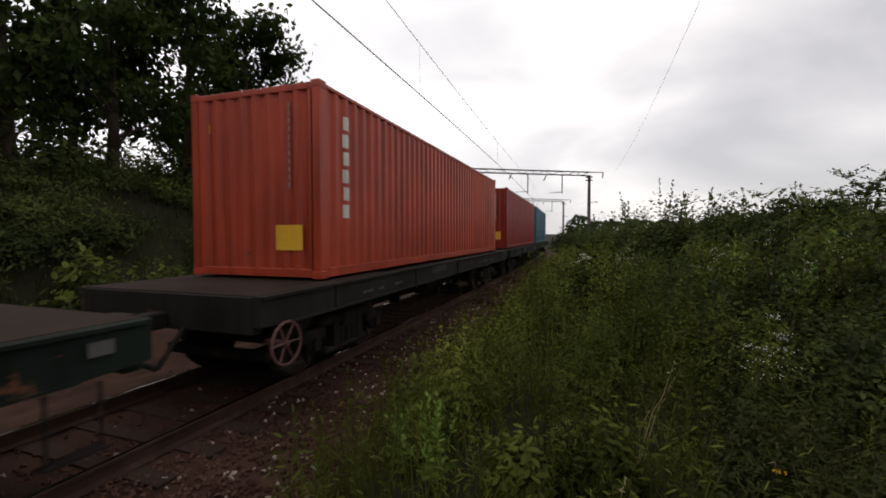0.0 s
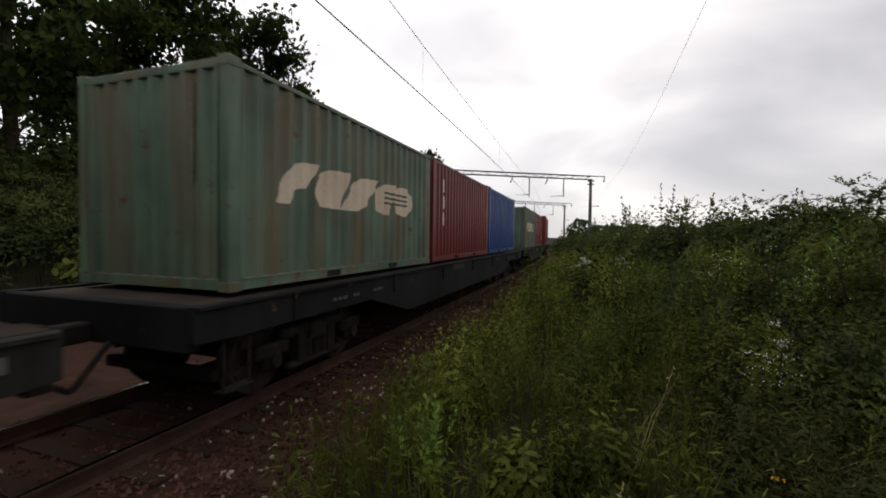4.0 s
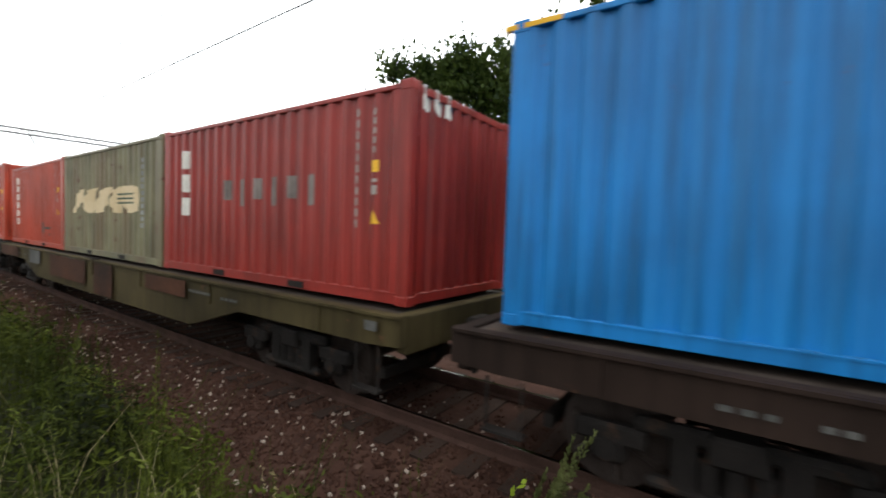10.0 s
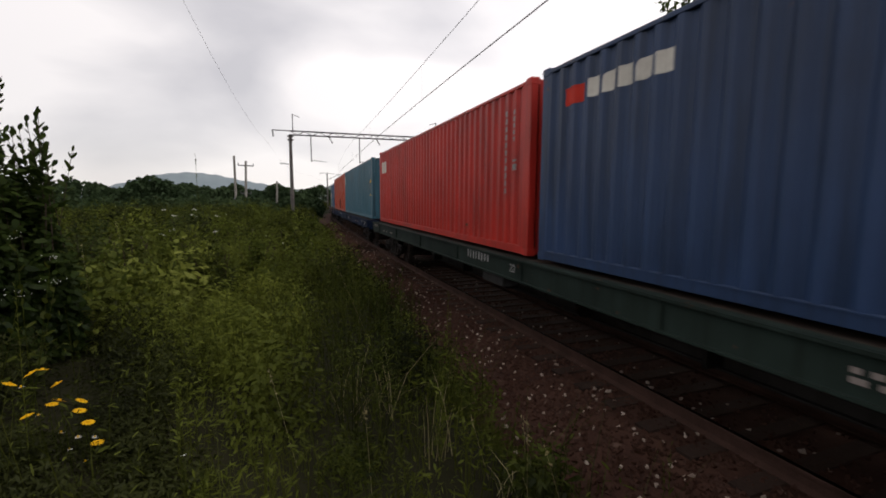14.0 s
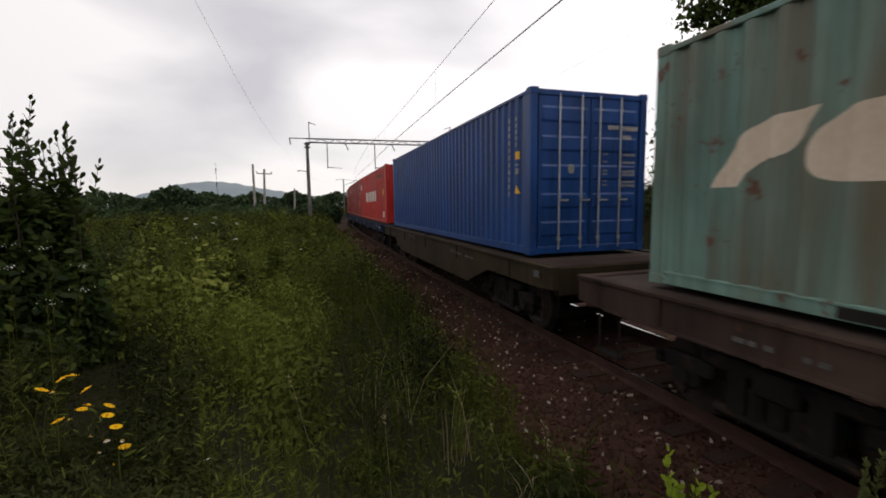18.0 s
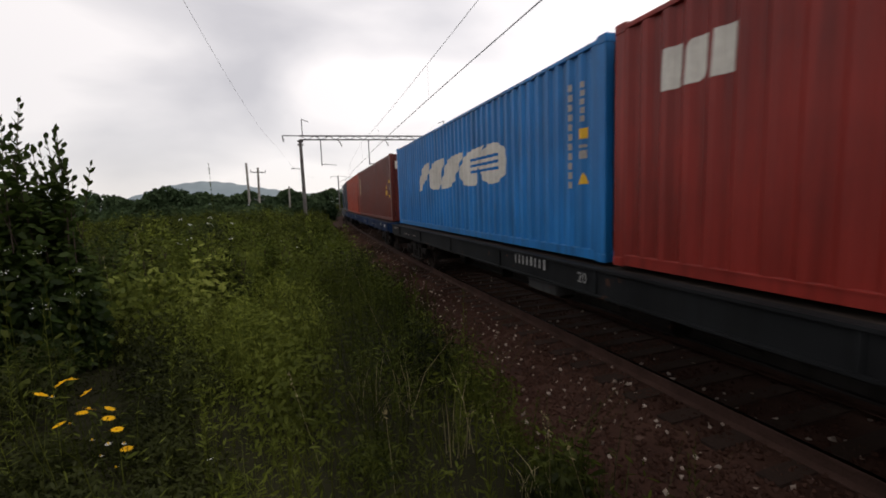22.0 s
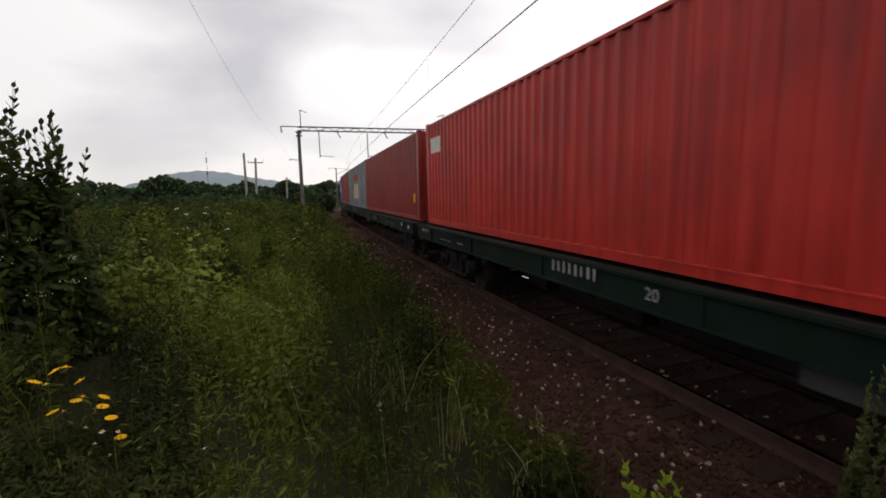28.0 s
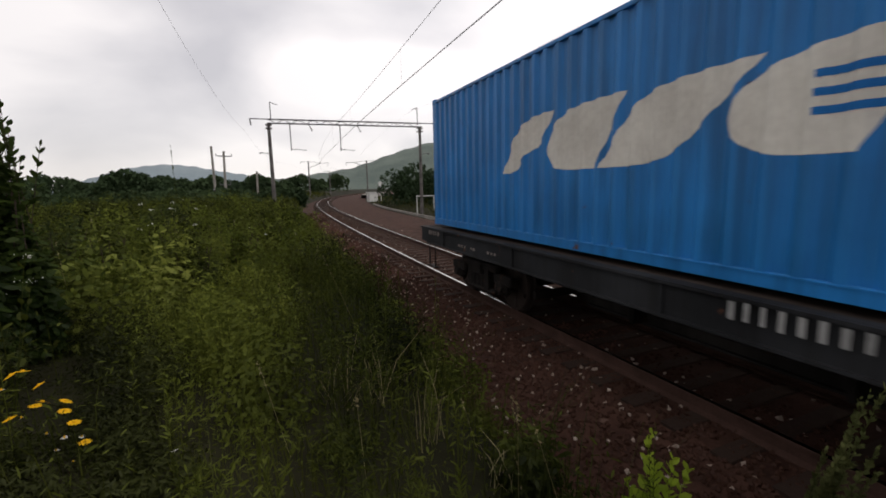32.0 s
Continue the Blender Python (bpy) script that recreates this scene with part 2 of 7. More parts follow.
MARK_DARK = surface("dark_repaint_patch", (0.065, 0.012, 0.008), (0.10, 0.02, 0.014), 0.7, 0, 14, 0.05)
MARK_RUST = surface("flaking_rust_patch", (0.022, 0.013, 0.009), (0.075, 0.030, 0.016), 0.85, 0, 12, 0.3)
MARK_PINK = surface("faded_pink_patch", (0.20, 0.13, 0.11), (0.34, 0.25, 0.22), 0.8, 0, 14, 0.05)
MARK_SEA = surface("blue_wave_paint", (0.010, 0.11, 0.33), (0.014, 0.15, 0.42), 0.6, 0, 14, 0.05)
MARK_MOSS = surface("dull_green_wave_paint", (0.07, 0.085, 0.06), (0.11, 0.13, 0.09), 0.6, 0, 14, 0.05)
STEEL = surface("galvanised_rod", (0.32, 0.33, 0.34), (0.52, 0.52, 0.51), 0.45, 0.7, 60, 0.1)
RAIL_TOP = surface("polished_rail_head", (0.30, 0.28, 0.26), (0.52, 0.50, 0.48), 0.13, 1.0, 60, 0.05)
RAIL_SIDE = surface("rusty_rail_web", (0.040, 0.022, 0.017), (0.080, 0.044, 0.034), 0.85, 0.1, 50, 0.4)
IRON = surface("oily_cast_iron", (0.008, 0.007, 0.0065), (0.024, 0.020, 0.018), 0.75, 0.1, 40, 0.4, (0.045, 0.026, 0.017), 0.6)
WHEEL = surface("worn_wheel_steel", (0.020, 0.015, 0.013), (0.05, 0.038, 0.033), 0.6, 0.2, 40, 0.3)
WOOD_DECK = surface("grey_brown_deck_boards", (0.016, 0.010, 0.008), (0.036, 0.023, 0.018), 0.85, 0, 24, 0.5)
SLEEPER = surface("weathered_concrete_sleeper", (0.020, 0.012, 0.009), (0.046, 0.029, 0.022), 0.9, 0, 26, 0.5)
STONE = surface("iron_stained_ballast", (0.022, 0.010, 0.007), (0.060, 0.029, 0.020), 0.95, 0, 34, 0.9, (0.09, 0.055, 0.042), 0.64)
POLE = surface("weathered_concrete_pole", (0.16, 0.15, 0.135), (0.30, 0.28, 0.25), 0.9, 0, 20, 0.4)
POST = surface("grimy_concrete_post", (0.065, 0.060, 0.058), (0.15, 0.14, 0.13), 0.9, 0, 20, 0.4)
POLE_WOOD = surface("sun_bleached_wooden_pole", (0.14, 0.09, 0.055), (0.30, 0.21, 0.13), 0.85, 0, 26, 0.5)
TRUSS = surface("grey_galvanised_truss", (0.07, 0.07, 0.075), (0.15, 0.15, 0.15), 0.6, 0.5, 40, 0.1)
WIRE = surface("dark_copper_wire", (0.02, 0.02, 0.02), (0.05, 0.05, 0.05), 0.5, 0.6, 40, 0)
INSULATOR = surface("brown_glazed_insulator", (0.03, 0.02, 0.015), (0.06, 0.04, 0.03), 0.25, 0, 40, 0)
BARK = surface("dark_tree_bark", (0.030, 0.022, 0.016), (0.085, 0.066, 0.05), 0.95, 0, 24, 0.8)
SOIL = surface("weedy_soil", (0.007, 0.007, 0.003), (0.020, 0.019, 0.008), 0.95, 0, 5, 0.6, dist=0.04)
GRASS = leafy("meadow_grass", (0.011, 0.014, 0.003), (0.076, 0.087, 0.015), 0.35, 1.1)
DOCK = leafy("brown_dock_seed", (0.035, 0.020, 0.010), (0.13, 0.085, 0.045), 0.2, 2.0)
GRASS_DRY = leafy("dry_seed_stalks", (0.16, 0.13, 0.06), (0.42, 0.37, 0.22), 0.3)
WEED = leafy("broad_weed_leaves", (0.011, 0.016, 0.003), (0.110, 0.130, 0.020), 0.35, 1.0)
LIME = leafy("lime_leaves", (0.150, 0.225, 0.015), (0.300, 0.375, 0.038), 0.4, 2.0)
FRESH = leafy("fresh_green_leaves", (0.034, 0.048, 0.007), (0.165, 0.190, 0.030), 0.4, 1.6)
# dark leaf tone: scattered weeds, and painted shade for the view's lower corners
SHADE_WEED = leafy("shade_dark_weed_leaves", (0.007, 0.009, 0.003), (0.036, 0.042, 0.010), 0.22, 1.2)
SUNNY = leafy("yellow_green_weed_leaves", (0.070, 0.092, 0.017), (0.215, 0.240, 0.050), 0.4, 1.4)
SPIKE = leafy("dull_seed_spike_leaves", (0.055, 0.065, 0.020), (0.17, 0.18, 0.065), 0.35, 2.0)
PALE = leafy("pale_young_leaves", (0.10, 0.17, 0.03), (0.26, 0.36, 0.08), 0.4, 1.2)
BUSH = leafy("bush_leaves", (0.016, 0.026, 0.008), (0.115, 0.142, 0.038), 0.35, 1.2)
TREE = leafy("tree_leaves", (0.012, 0.022, 0.005), (0.060, 0.088, 0.018), 0.3, 0.5)
FAR_WOOD = leafy("distant_wood", (0.020, 0.036, 0.016), (0.050, 0.075, 0.032), 0.2, 0.05)
PETAL_Y = leafy("yellow_petals", (0.75, 0.42, 0.01), (0.9, 0.58, 0.03), 0.3)
PETAL_W = leafy("white_petals", (0.55, 0.55, 0.50), (0.8, 0.8, 0.74), 0.3)
# distance haze is mixed into the hill colours, most strongly in the far one
HILL = surface("haze_tinted_hill", (0.16, 0.20, 0.22), (0.20, 0.24, 0.255), 1.0, 0, 0.05, 0)
HILL_NEAR = surface("wooded_green_hill", (0.075, 0.098, 0.088), (0.13, 0.155, 0.135), 1.0, 0, 0.2, 0)


# ---- mesh helpers ----
def mesh_of(name, verts, faces, mats, smooth=False, index=None):
    me = bpy.data.meshes.new(name)
    me.from_pydata([tuple(v) for v in verts], [], faces)
    for m in (mats if isinstance(mats, (list, tuple)) else [mats]):
        me.materials.append(m)
    if index is not None:
        me.polygons.foreach_set("material_index", index)
    if smooth:
        me.polygons.foreach_set("use_smooth", [True] * len(me.polygons))
    me.update()
    return me


def quads(name, verts, material, sides=4, smooth=False):
    """Many loose faces of the same number of corners, from an array of shape (n, sides, 3)."""
    verts = np.asarray(verts, dtype=np.float32)
    n = len(verts)
    me = bpy.data.meshes.new(name)
    me.vertices.add(n * sides)
    me.vertices.foreach_set("co", verts.ravel())
    me.loops.add(n * sides)
    me.loops.foreach_set("vertex_index", np.arange(n * sides, dtype=np.int32))
    me.polygons.add(n)
    me.polygons.foreach_set("loop_start", np.arange(0, n * sides, sides, dtype=np.int32))
    me.polygons.foreach_set("loop_total", np.full(n, sides, dtype=np.int32))
    if smooth:
        me.polygons.foreach_set("use_smooth", np.ones(n, dtype=bool))
    me.materials.append(material)
    me.update(calc_edges=True)
    return me


def box_bm(bm, x0, x1, y0, y1, z0, z1, bevel=0.0):
    r = bmesh.ops.create_cube(bm, size=1.0, matrix=Matrix.Translation(((x0 + x1) / 2, (y0 + y1) / 2, (z0 + z1) / 2)) @ Matrix.Diagonal((x1 - x0, y1 - y0, z1 - z0, 1)))
    if bevel:
        ed = {e for v in r["verts"] for e in v.link_edges}
        bmesh.ops.bevel(bm, geom=list(ed), offset=bevel, segments=1, affect="EDGES")
    return r["verts"]


def tube_bm(bm, a, b, r0, r1=None, sides=8):
    a, b = Vector(a), Vector(b)
    d = b - a
    m = Matrix.Translation((a + b) / 2) @ d.to_track_quat("Z", "Y").to_matrix().to_4x4()
    bmesh.ops.create_cone(bm, cap_ends=True, segments=sides, radius1=r0, radius2=r0 if r1 is None else r1, depth=d.length, matrix=m)


def from_bm(name, build, material, smooth=False):
    bm = bmesh.new()
    build(bm)
    me = bpy.data.meshes.new(name)
    bm.to_mesh(me)
    bm.free()
    me.materials.append(material)
    if smooth:
        me.polygons.foreach_set("use_smooth", [True] * len(me.polygons))
    return me


def box_mesh(name, material, x0, x1, y0, y1, z0, z1, bevel=0.0):
    return from_bm(name, lambda bm: box_bm(bm, x0, x1, y0, y1, z0, z1, bevel), material)


def put(name, me, parent=None, at=None, label="", color=None):
    """Link a mesh as one object, a part of its parent if there is one."""
    ob = new(name, me)
    if parent is not None:
        ob.parent = parent
    if at is not None:
        ob.matrix_local = at if isinstance(at, Matrix) else Matrix.Translation(at)
    if color is not None:
        ob.color = (*color, 1)
    if label:
        ob["label"] = label
    return ob


# ---- the line of the track: distance s along it, forward is the way the train runs ----
OFF, K_AHEAD, K_BACK, K_FAR, S_BREAK = 4.96, 0.0012, 0.0014, 0.0029, -45.0
K_BEND, S_BEND, S_END = 0.0040, 42.0, 170.0


def arc(s, k):
    return -(1 - math.cos(k * s)) / k, math.sin(k * s) / k


def on_line(s):
    """Plan position and heading of the track's centre line."""
    if s > S_END:
        bx, by, th = on_line(S_END)
        return bx - math.sin(th) * (s - S_END), by + math.cos(th) * (s - S_END), th
    if s > S_BEND:
        bx, by = arc(S_BEND, K_AHEAD)
        tb = S_BEND * K_AHEAD
        ux, uy = arc(s - S_BEND, K_BEND)
        x, y = bx + math.cos(tb) * ux - math.sin(tb) * uy, by + math.sin(tb) * ux + math.cos(tb) * uy
        th = tb + K_BEND * (s - S_BEND)
    elif s >= S_BREAK:
        k = K_AHEAD if s > 0 else K_BACK
        x, y = arc(s, k)
        th = k * s
    else:
        bx, by = arc(S_BREAK, K_BACK)
        tb = S_BREAK * K_BACK
        ux, uy = arc(s - S_BREAK, K_FAR)
        x, y = bx + math.cos(tb) * ux - math.sin(tb) * uy, by + math.sin(tb) * ux + math.cos(tb) * uy
        th = tb + K_FAR * (s - S_BREAK)
    return x - OFF, y, th


def beside(s, lat, z):
    """The point lat metres to the right of the centre line."""
    x, y, th = on_line(s)
    return Vector((x + lat * math.cos(th), y + lat * math.sin(th), z))


LINE_S = np.arange(-420, 420, 0.5)
LINE = np.array([on_line(s) for s in LINE_S])


def nearest(x, y):
    """s and lateral offset of plan points (arrays)."""
    x, y = np.ravel(x), np.ravel(y)
    s, lat = np.empty(len(x)), np.empty(len(x))
    for a in range(0, len(x), 4000):
        b = slice(a, a + 4000)
        i = ((x[b, None] - LINE[None, ::4, 0]) ** 2 + (y[b, None] - LINE[None, ::4, 1]) ** 2).argmin(1) * 4
        th = LINE[i, 2]
        dx, dy = x[b] - LINE[i, 0], y[b] - LINE[i, 1]
        s[b] = LINE_S[i] - dx * np.sin(th) + dy * np.cos(th)
        lat[b] = dx * np.cos(th) + dy * np.sin(th)
    return s, lat


def lumps(x, y, size, seed=0.0):
    """Smooth unevenness between -1 and 1."""
    return (np.sin(x / size + seed) * np.cos(y / size * 0.83 + 1.3 * seed) + 0.6 * np.sin(x / size * 2.1 + y / size * 1.7 + seed * 2.2)) / 1.6


def step(v, a, b):
    t = np.clip((v - a) / (b - a), 0, 1)
    return t * t * (3 - 2 * t)


def ground_z(x, y):
    """Height of the ground: a shallow ditch for the track, a rising bank on the far side, a shoulder and a rising bank where the path is."""
    s, lat = nearest(x, y)
    x, y = np.ravel(x), np.ravel(y)
    bed = -0.9
    near = bed + step(lat, 2.2, 3.9) * 1.35
    ahead = step(s, 1.0, 12.0)
    near += ahead * (step(lat, 5.2, 10.0) * 1.25 + step(lat, 9, 16) * 0.5)
    near += (1 - ahead) * (step(lat, 5, 9) * 0.30 - step(lat, 12, 60) * 0.9 + step(-s, 6, 40) * step(lat, 3.5, 6) * 0.25)
    wooded = step(s, -32.0, -14.0)
    far = bed + wooded * (step(-lat, 6.5, 16.0) * 5.4 + step(-lat, 15, 40) * 2.0) + (1 - wooded) * step(-lat, 7, 12) * 0.6
    z = np.where(lat > 0, near, far)
    z = z + lumps(x, y, 1.1, 0.4) * 0.05 * step(np.abs(lat), 3, 5) + lumps(x, y, 7.0, 2.0) * 0.16 * step(np.abs(lat), 5, 10)
    away = np.hypot(x, y)
    return z * (1 - step(away, 150, 500)) - 2.0 * step(away, 120, 500)


def build_ground():
    a = np.concatenate([-np.geomspace(4000, 41, 34), np.arange(-40, 40.01, 0.8), np.geomspace(41, 4000, 34)])
    gx, gy = np.meshgrid(a, a, indexing="ij")
    gz = ground_z(gx, gy)
    n = len(a)
    v = np.stack([gx.ravel(), gy.ravel(), gz], 1)
    i = np.arange(n * n).reshape(n, n)
    f = np.stack([i[:-1, :-1], i[1:, :-1], i[1:, 1:], i[:-1, 1:]], -1).reshape(-1, 4)
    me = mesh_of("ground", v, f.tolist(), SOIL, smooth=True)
    tagged(new("ground", me), "dark weedy soil of the railway bank and meadow", "ground", kind="structure")


build_ground()


# ---- ballast, sleepers, rails ----
def sweep(name, profile, s0, s1, ds, material, smooth=False, index=None, mats=None):
    """Carry a (lat, z) outline along the line."""
    n = int((s1 - s0) / ds) + 1
    ss = np.linspace(s0, s1, n)
    v, f, mi = [], [], []
    k = len(profile)
    for s in ss:
        x, y, th = on_line(s)
        c, sn = math.cos(th), math.sin(th)
        v += [(x + p[0] * c, y + p[0] * sn, p[1]) for p in profile]
    for a in range(n - 1):
        for j in range(k - 1):
            f.append((a * k + j, a * k + j + 1, (a + 1) * k + j + 1, (a + 1) * k + j))
            if index:
                mi.append(index[j])
    return mesh_of(name, v, f, mats or material, smooth, mi if index else None)


def build_track():
    bed = [(-8.4, -0.85), (-6.6, -0.52), (-5.8, -0.32), (-3.2, -0.30), (-2.4, -0.36), (-1.7, -0.205), (-0.9, -0.185), (0, -0.19), (0.9, -0.185), (1.1, -0.19), (1.45, -0.20), (1.75, -0.215), (2.75, -0.46), (3.3, -0.60), (4.0, -0.70)]
    me = sweep("ballast_bed", bed, -330, 330, 1.0, STONE, True)
    tagged(new("ballast_bed", me), "reddish-brown crushed stone ballast under the track", "ballast", kind="structure")
    # loose stones lying on the bed where the path comes close
    rng = np.random.default_rng(5)
    base = np.array([(1, 0, 0), (-1, 0, 0), (0, 1, 0), (0, -1, 0), (0, 0, 1), (0, 0, -1)], float)
    tri = np.array([(0, 2, 4), (2, 1, 4), (1, 3, 4), (3, 0, 4), (2, 0, 5), (1, 2, 5), (3, 1, 5), (0, 3, 5)])
    out = []
    px, pz = [p[0] for p in bed], [p[1] for p in bed]
    for cnt, s0, s1, big in ((26000, -14, 14, 1.0), (14000, -45, -14, 1.35), (9000, 14, 40, 1.35)):
        s = rng.uniform(s0, s1, cnt)
        lat = np.clip(rng.normal(1.9, 1.1, cnt), -2.2, 3.7)
        for a, b in zip(s, lat):
            p = beside(a, b, np.interp(b, px, pz) + 0.008)
            sz = rng.uniform(0.018, 0.042, 3) * big
            q = Euler(rng.uniform(0, 6.28, 3)).to_matrix()
            m = np.array(q) @ (base * sz * rng.uniform(0.8, 1.2, (6, 1))).T
            out.append((m.T + np.array(p))[tri])
    pale = rng.random(len(out)) < 0.055
    dark_st = np.concatenate([o for o, p in zip(out, pale) if not p])
    pale_st = np.concatenate([o for o, p in zip(out, pale) if p])
    tagged(new("ballast_stones", quads("ballast_stones", dark_st, STONE_LOOSE, 3)), "loose reddish-brown crushed stones beside the rails", "ballast", kind="stuff")
    tagged(new("pale_stones", quads("pale_stones", pale_st, STONE_PALE, 3)), "pale broken stones scattered over the ballast", "ballast", kind="stuff")
    # rails
    half = [(-0.075, -0.17), (-0.075, -0.158), (-0.012, -0.135), (-0.012, -0.045), (-0.036, -0.035), (-0.036, -0.004), (-0.027, 0.0), (0.027, 0.0), (0.036, -0.004), (0.036, -0.035), (0.012, -0.045), (0.012, -0.135), (0.075, -0.158), (0.075, -0.17)]
    idx = [0, 0, 0, 0, 0, 0, 1, 0, 0, 0, 0, 0, 0]
    for side in (-1, 1):
        me = sweep("rail", [(p[0] + side * 0.796, p[1]) for p in half], -330, 330, 1.0, None, False, idx, [RAIL_SIDE, RAIL_TOP])
        tagged(new("rail", me), "rusty steel rail with a polished running surface", "rail", "rails of the track", "structure")
    # sleepers: single pieces near the path, the rest joined
    def shape(bm):
        vs = box_bm(bm, -1.35, 1.35, -0.13, 0.13, -0.34, -0.165)
        for v in vs:
            if v.co.z > -0.2:
                v.co.y *= 0.75
                v.co.z -= 0.008 if abs(v.co.x) < 1 else 0.0
    one = from_bm("sleeper", shape, SLEEPER)
    track = new("track_bed_sleepers")
    tagged(track, "row of worn concrete sleepers half buried in ballast", "sleepers", kind="structure")
    v0 = np.array([v.co for v in one.vertices])
    f0 = np.array([p.vertices[:] for p in one.polygons])
    far = []
    s = -200.0
    while s < 160:
        x, y, th = on_line(s)
        if -60 < s < 45:
            clip = put("sleeper", one, track, Matrix.Translation((x, y, 0)) @ Matrix.Rotation(th + random.uniform(-0.01, 0.01), 4, "Z"))
        else:
            r = np.array(Matrix.Rotation(th, 3, "Z"))
            far.append(((r @ v0.T).T + (x, y, 0))[f0])
        s += 0.545
    put("far_sleepers", quads("far_sleepers", np.concatenate(far), SLEEPER, 4), track)["kind"] = "stuff"


STONE_LOOSE = leafy("broken_stones", (0.026, 0.012, 0.008), (0.090, 0.046, 0.033), 0.0, 0.6)
STONE_PALE = leafy("pale_broken_stones", (0.16, 0.115, 0.09), (0.38, 0.32, 0.27), 0.0, 3.0)
build_track()


# ---- the train ----
def run_of(t):
    """How far the train has run along the line at t seconds."""
    u = t - 16.0
    return 13.6914 * u - 0.0087 * u * u - 0.000092 * u ** 3


def train_pose(at, base, z, t):
    """A rigid vehicle or load whose middle is at `at` in the train, carried on two points `base` apart."""
    s = at + run_of(t)
    x1, y1, _ = on_line(s + base / 2)
    x0, y0, _ = on_line(s - base / 2)
    return Matrix.Translation(((x0 + x1) / 2, (y0 + y1) / 2, z)) @ Matrix.Rotation(math.atan2(x0 - x1, y1 - y0), 4, "Z")


MOVING = []   # thing, place in the train, base, height
DECK_Z = 1.40
HALF_W = 1.219


def wave_points(length, pitch=0.278, depth=0.044, margin=0.17):
    """Breaks of the trapezoid corrugation along a wall: position and how far it stands back."""
    pts, y = [(-length / 2 + margin, 0.0)], -length / 2 + margin + 0.05
    n = int((length - 2 * margin - 0.1) / pitch)
    p = (length - 2 * margin - 0.1) / n
    for i in range(n):
        a = y + i * p
        pts += [(a, 0.0), (a + p * 0.22, depth), (a + p * 0.52, depth), (a + p * 0.74, 0.0)]
    pts.append((length / 2 - margin, 0.0))
    return pts


def wall_mesh(name, pts, z0, z1, face, normal, turn, material):
    """A corrugated sheet. normal 'x' or 'y'; turn +1 or -1 is the side it faces."""
    v, f = [], []
    for a, d in pts:
        for z in (z0, z1):
            v.append((turn * (face - d), a, z) if normal == "x" else (a, turn * (face - d), z))
    flip = (turn > 0) == (normal == "x")
    for i in range(len(pts) - 1):
        q = (2 * i, 2 * i + 2, 2 * i + 3, 2 * i + 1)
        f.append(q if flip else q[::-1])
    return mesh_of(name, v, f, material)


def cut_band(poly, a, b):
    """The part of a convex outline of (y, z) between y = a and y = b."""
    def half(pl, lim, keep_above):
        out = []
        for i in range(len(pl)):
            p, q = pl[i], pl[(i + 1) % len(pl)]
            ip, iq = (p[0] >= lim) == keep_above, (q[0] >= lim) == keep_above
            if ip:
                out.append(p)
            if ip != iq:
                t = (lim - p[0]) / (q[0] - p[0])
                out.append((lim, p[1] + t * (q[1] - p[1])))
        return out
    r = half(poly, a, True)
    return half(r, b, False) if len(r) > 2 else []


def decal_mesh(polys, pts, face, normal, turn, material, lift=0.004):
    """Paint that lies on the corrugation: outlines sliced at its breaks."""
    v, f = [], []
    for poly in polys:
        for (a, da), (b, db) in zip(pts[:-1], pts[1:]):
            c = cut_band(poly, a, b)
            if len(c) < 3:
                continue
            k = len(v)
            for y, z in c:
                d = da + (db - da) * (y - a) / (b - a)
                out = turn * (face - d + lift)
                v.append((out, y, z) if normal == "x" else (y, out, z))
            ids = list(range(k, k + len(c)))
            area = sum(c[i][0] * c[(i + 1) % len(c)][1] - c[(i + 1) % len(c)][0] * c[i][1] for i in range(len(c)))
            if (area > 0) != ((turn > 0) == (normal == "x")):
                ids.reverse()
            f.append(ids)
    if not f:
        return None
    me = mesh_of("painted_mark", v, f, material)
    bm = bmesh.new()
    bm.from_mesh(me)
    bmesh.ops.remove_doubles(bm, verts=bm.verts, dist=0.0004)
    bm.to_mesh(me)
    bm.free()
    return me


def slab(y0, y1, z0, z1, lean=0.0, round_at=""):
    """A leaning block outline; corners named in round_at (bl br tr tl) are rounded off."""
    w, h = y1 - y0, z1 - z0
    r = 0.42 * min(w, h)
    out = []
    for name, cx, cz, a0 in (("bl", y0, z0, 180), ("br", y1, z0, 270), ("tr", y1, z1, 0), ("tl", y0, z1, 90)):
        if name in round_at.split():
            ox, oz = cx + (r if cx == y0 else -r), cz + (r if cz == z0 else -r)
            out += [(ox + r * math.cos(radians(a0 + k * 22.5)), oz + r * math.sin(radians(a0 + k * 22.5))) for k in range(5)]
        else:
            out.append((cx, cz))
    return [(y + lean * (z - z0), z) for y, z in out]


def word_blocks(y0, y1, z0, z1, n, gap=0.18, lean=0.0):
    """A word as plain blocks, one for each letter."""
    gap += 0.15
    w = (y1 - y0) / (n + (n - 1) * gap)
    return [slab(y0 + i * w * (1 + gap), y0 + i * w * (1 + gap) + w, z0, z1, lean, ("tl br" if i % 2 else "")) for i in range(n)]


def column_blocks(y0, y1, z0, z1, n, gap=0.25):
    h = (z1 - z0) / (n + (n - 1) * gap)
    return [slab(y0 + (0.06 * (i % 2)) * (y1 - y0), y1 - (0.05 * ((i + 1) % 2)) * (y1 - y0), z0 + i * h * (1 + gap), z0 + i * h * (1 + gap) + h) for i in range(n)]


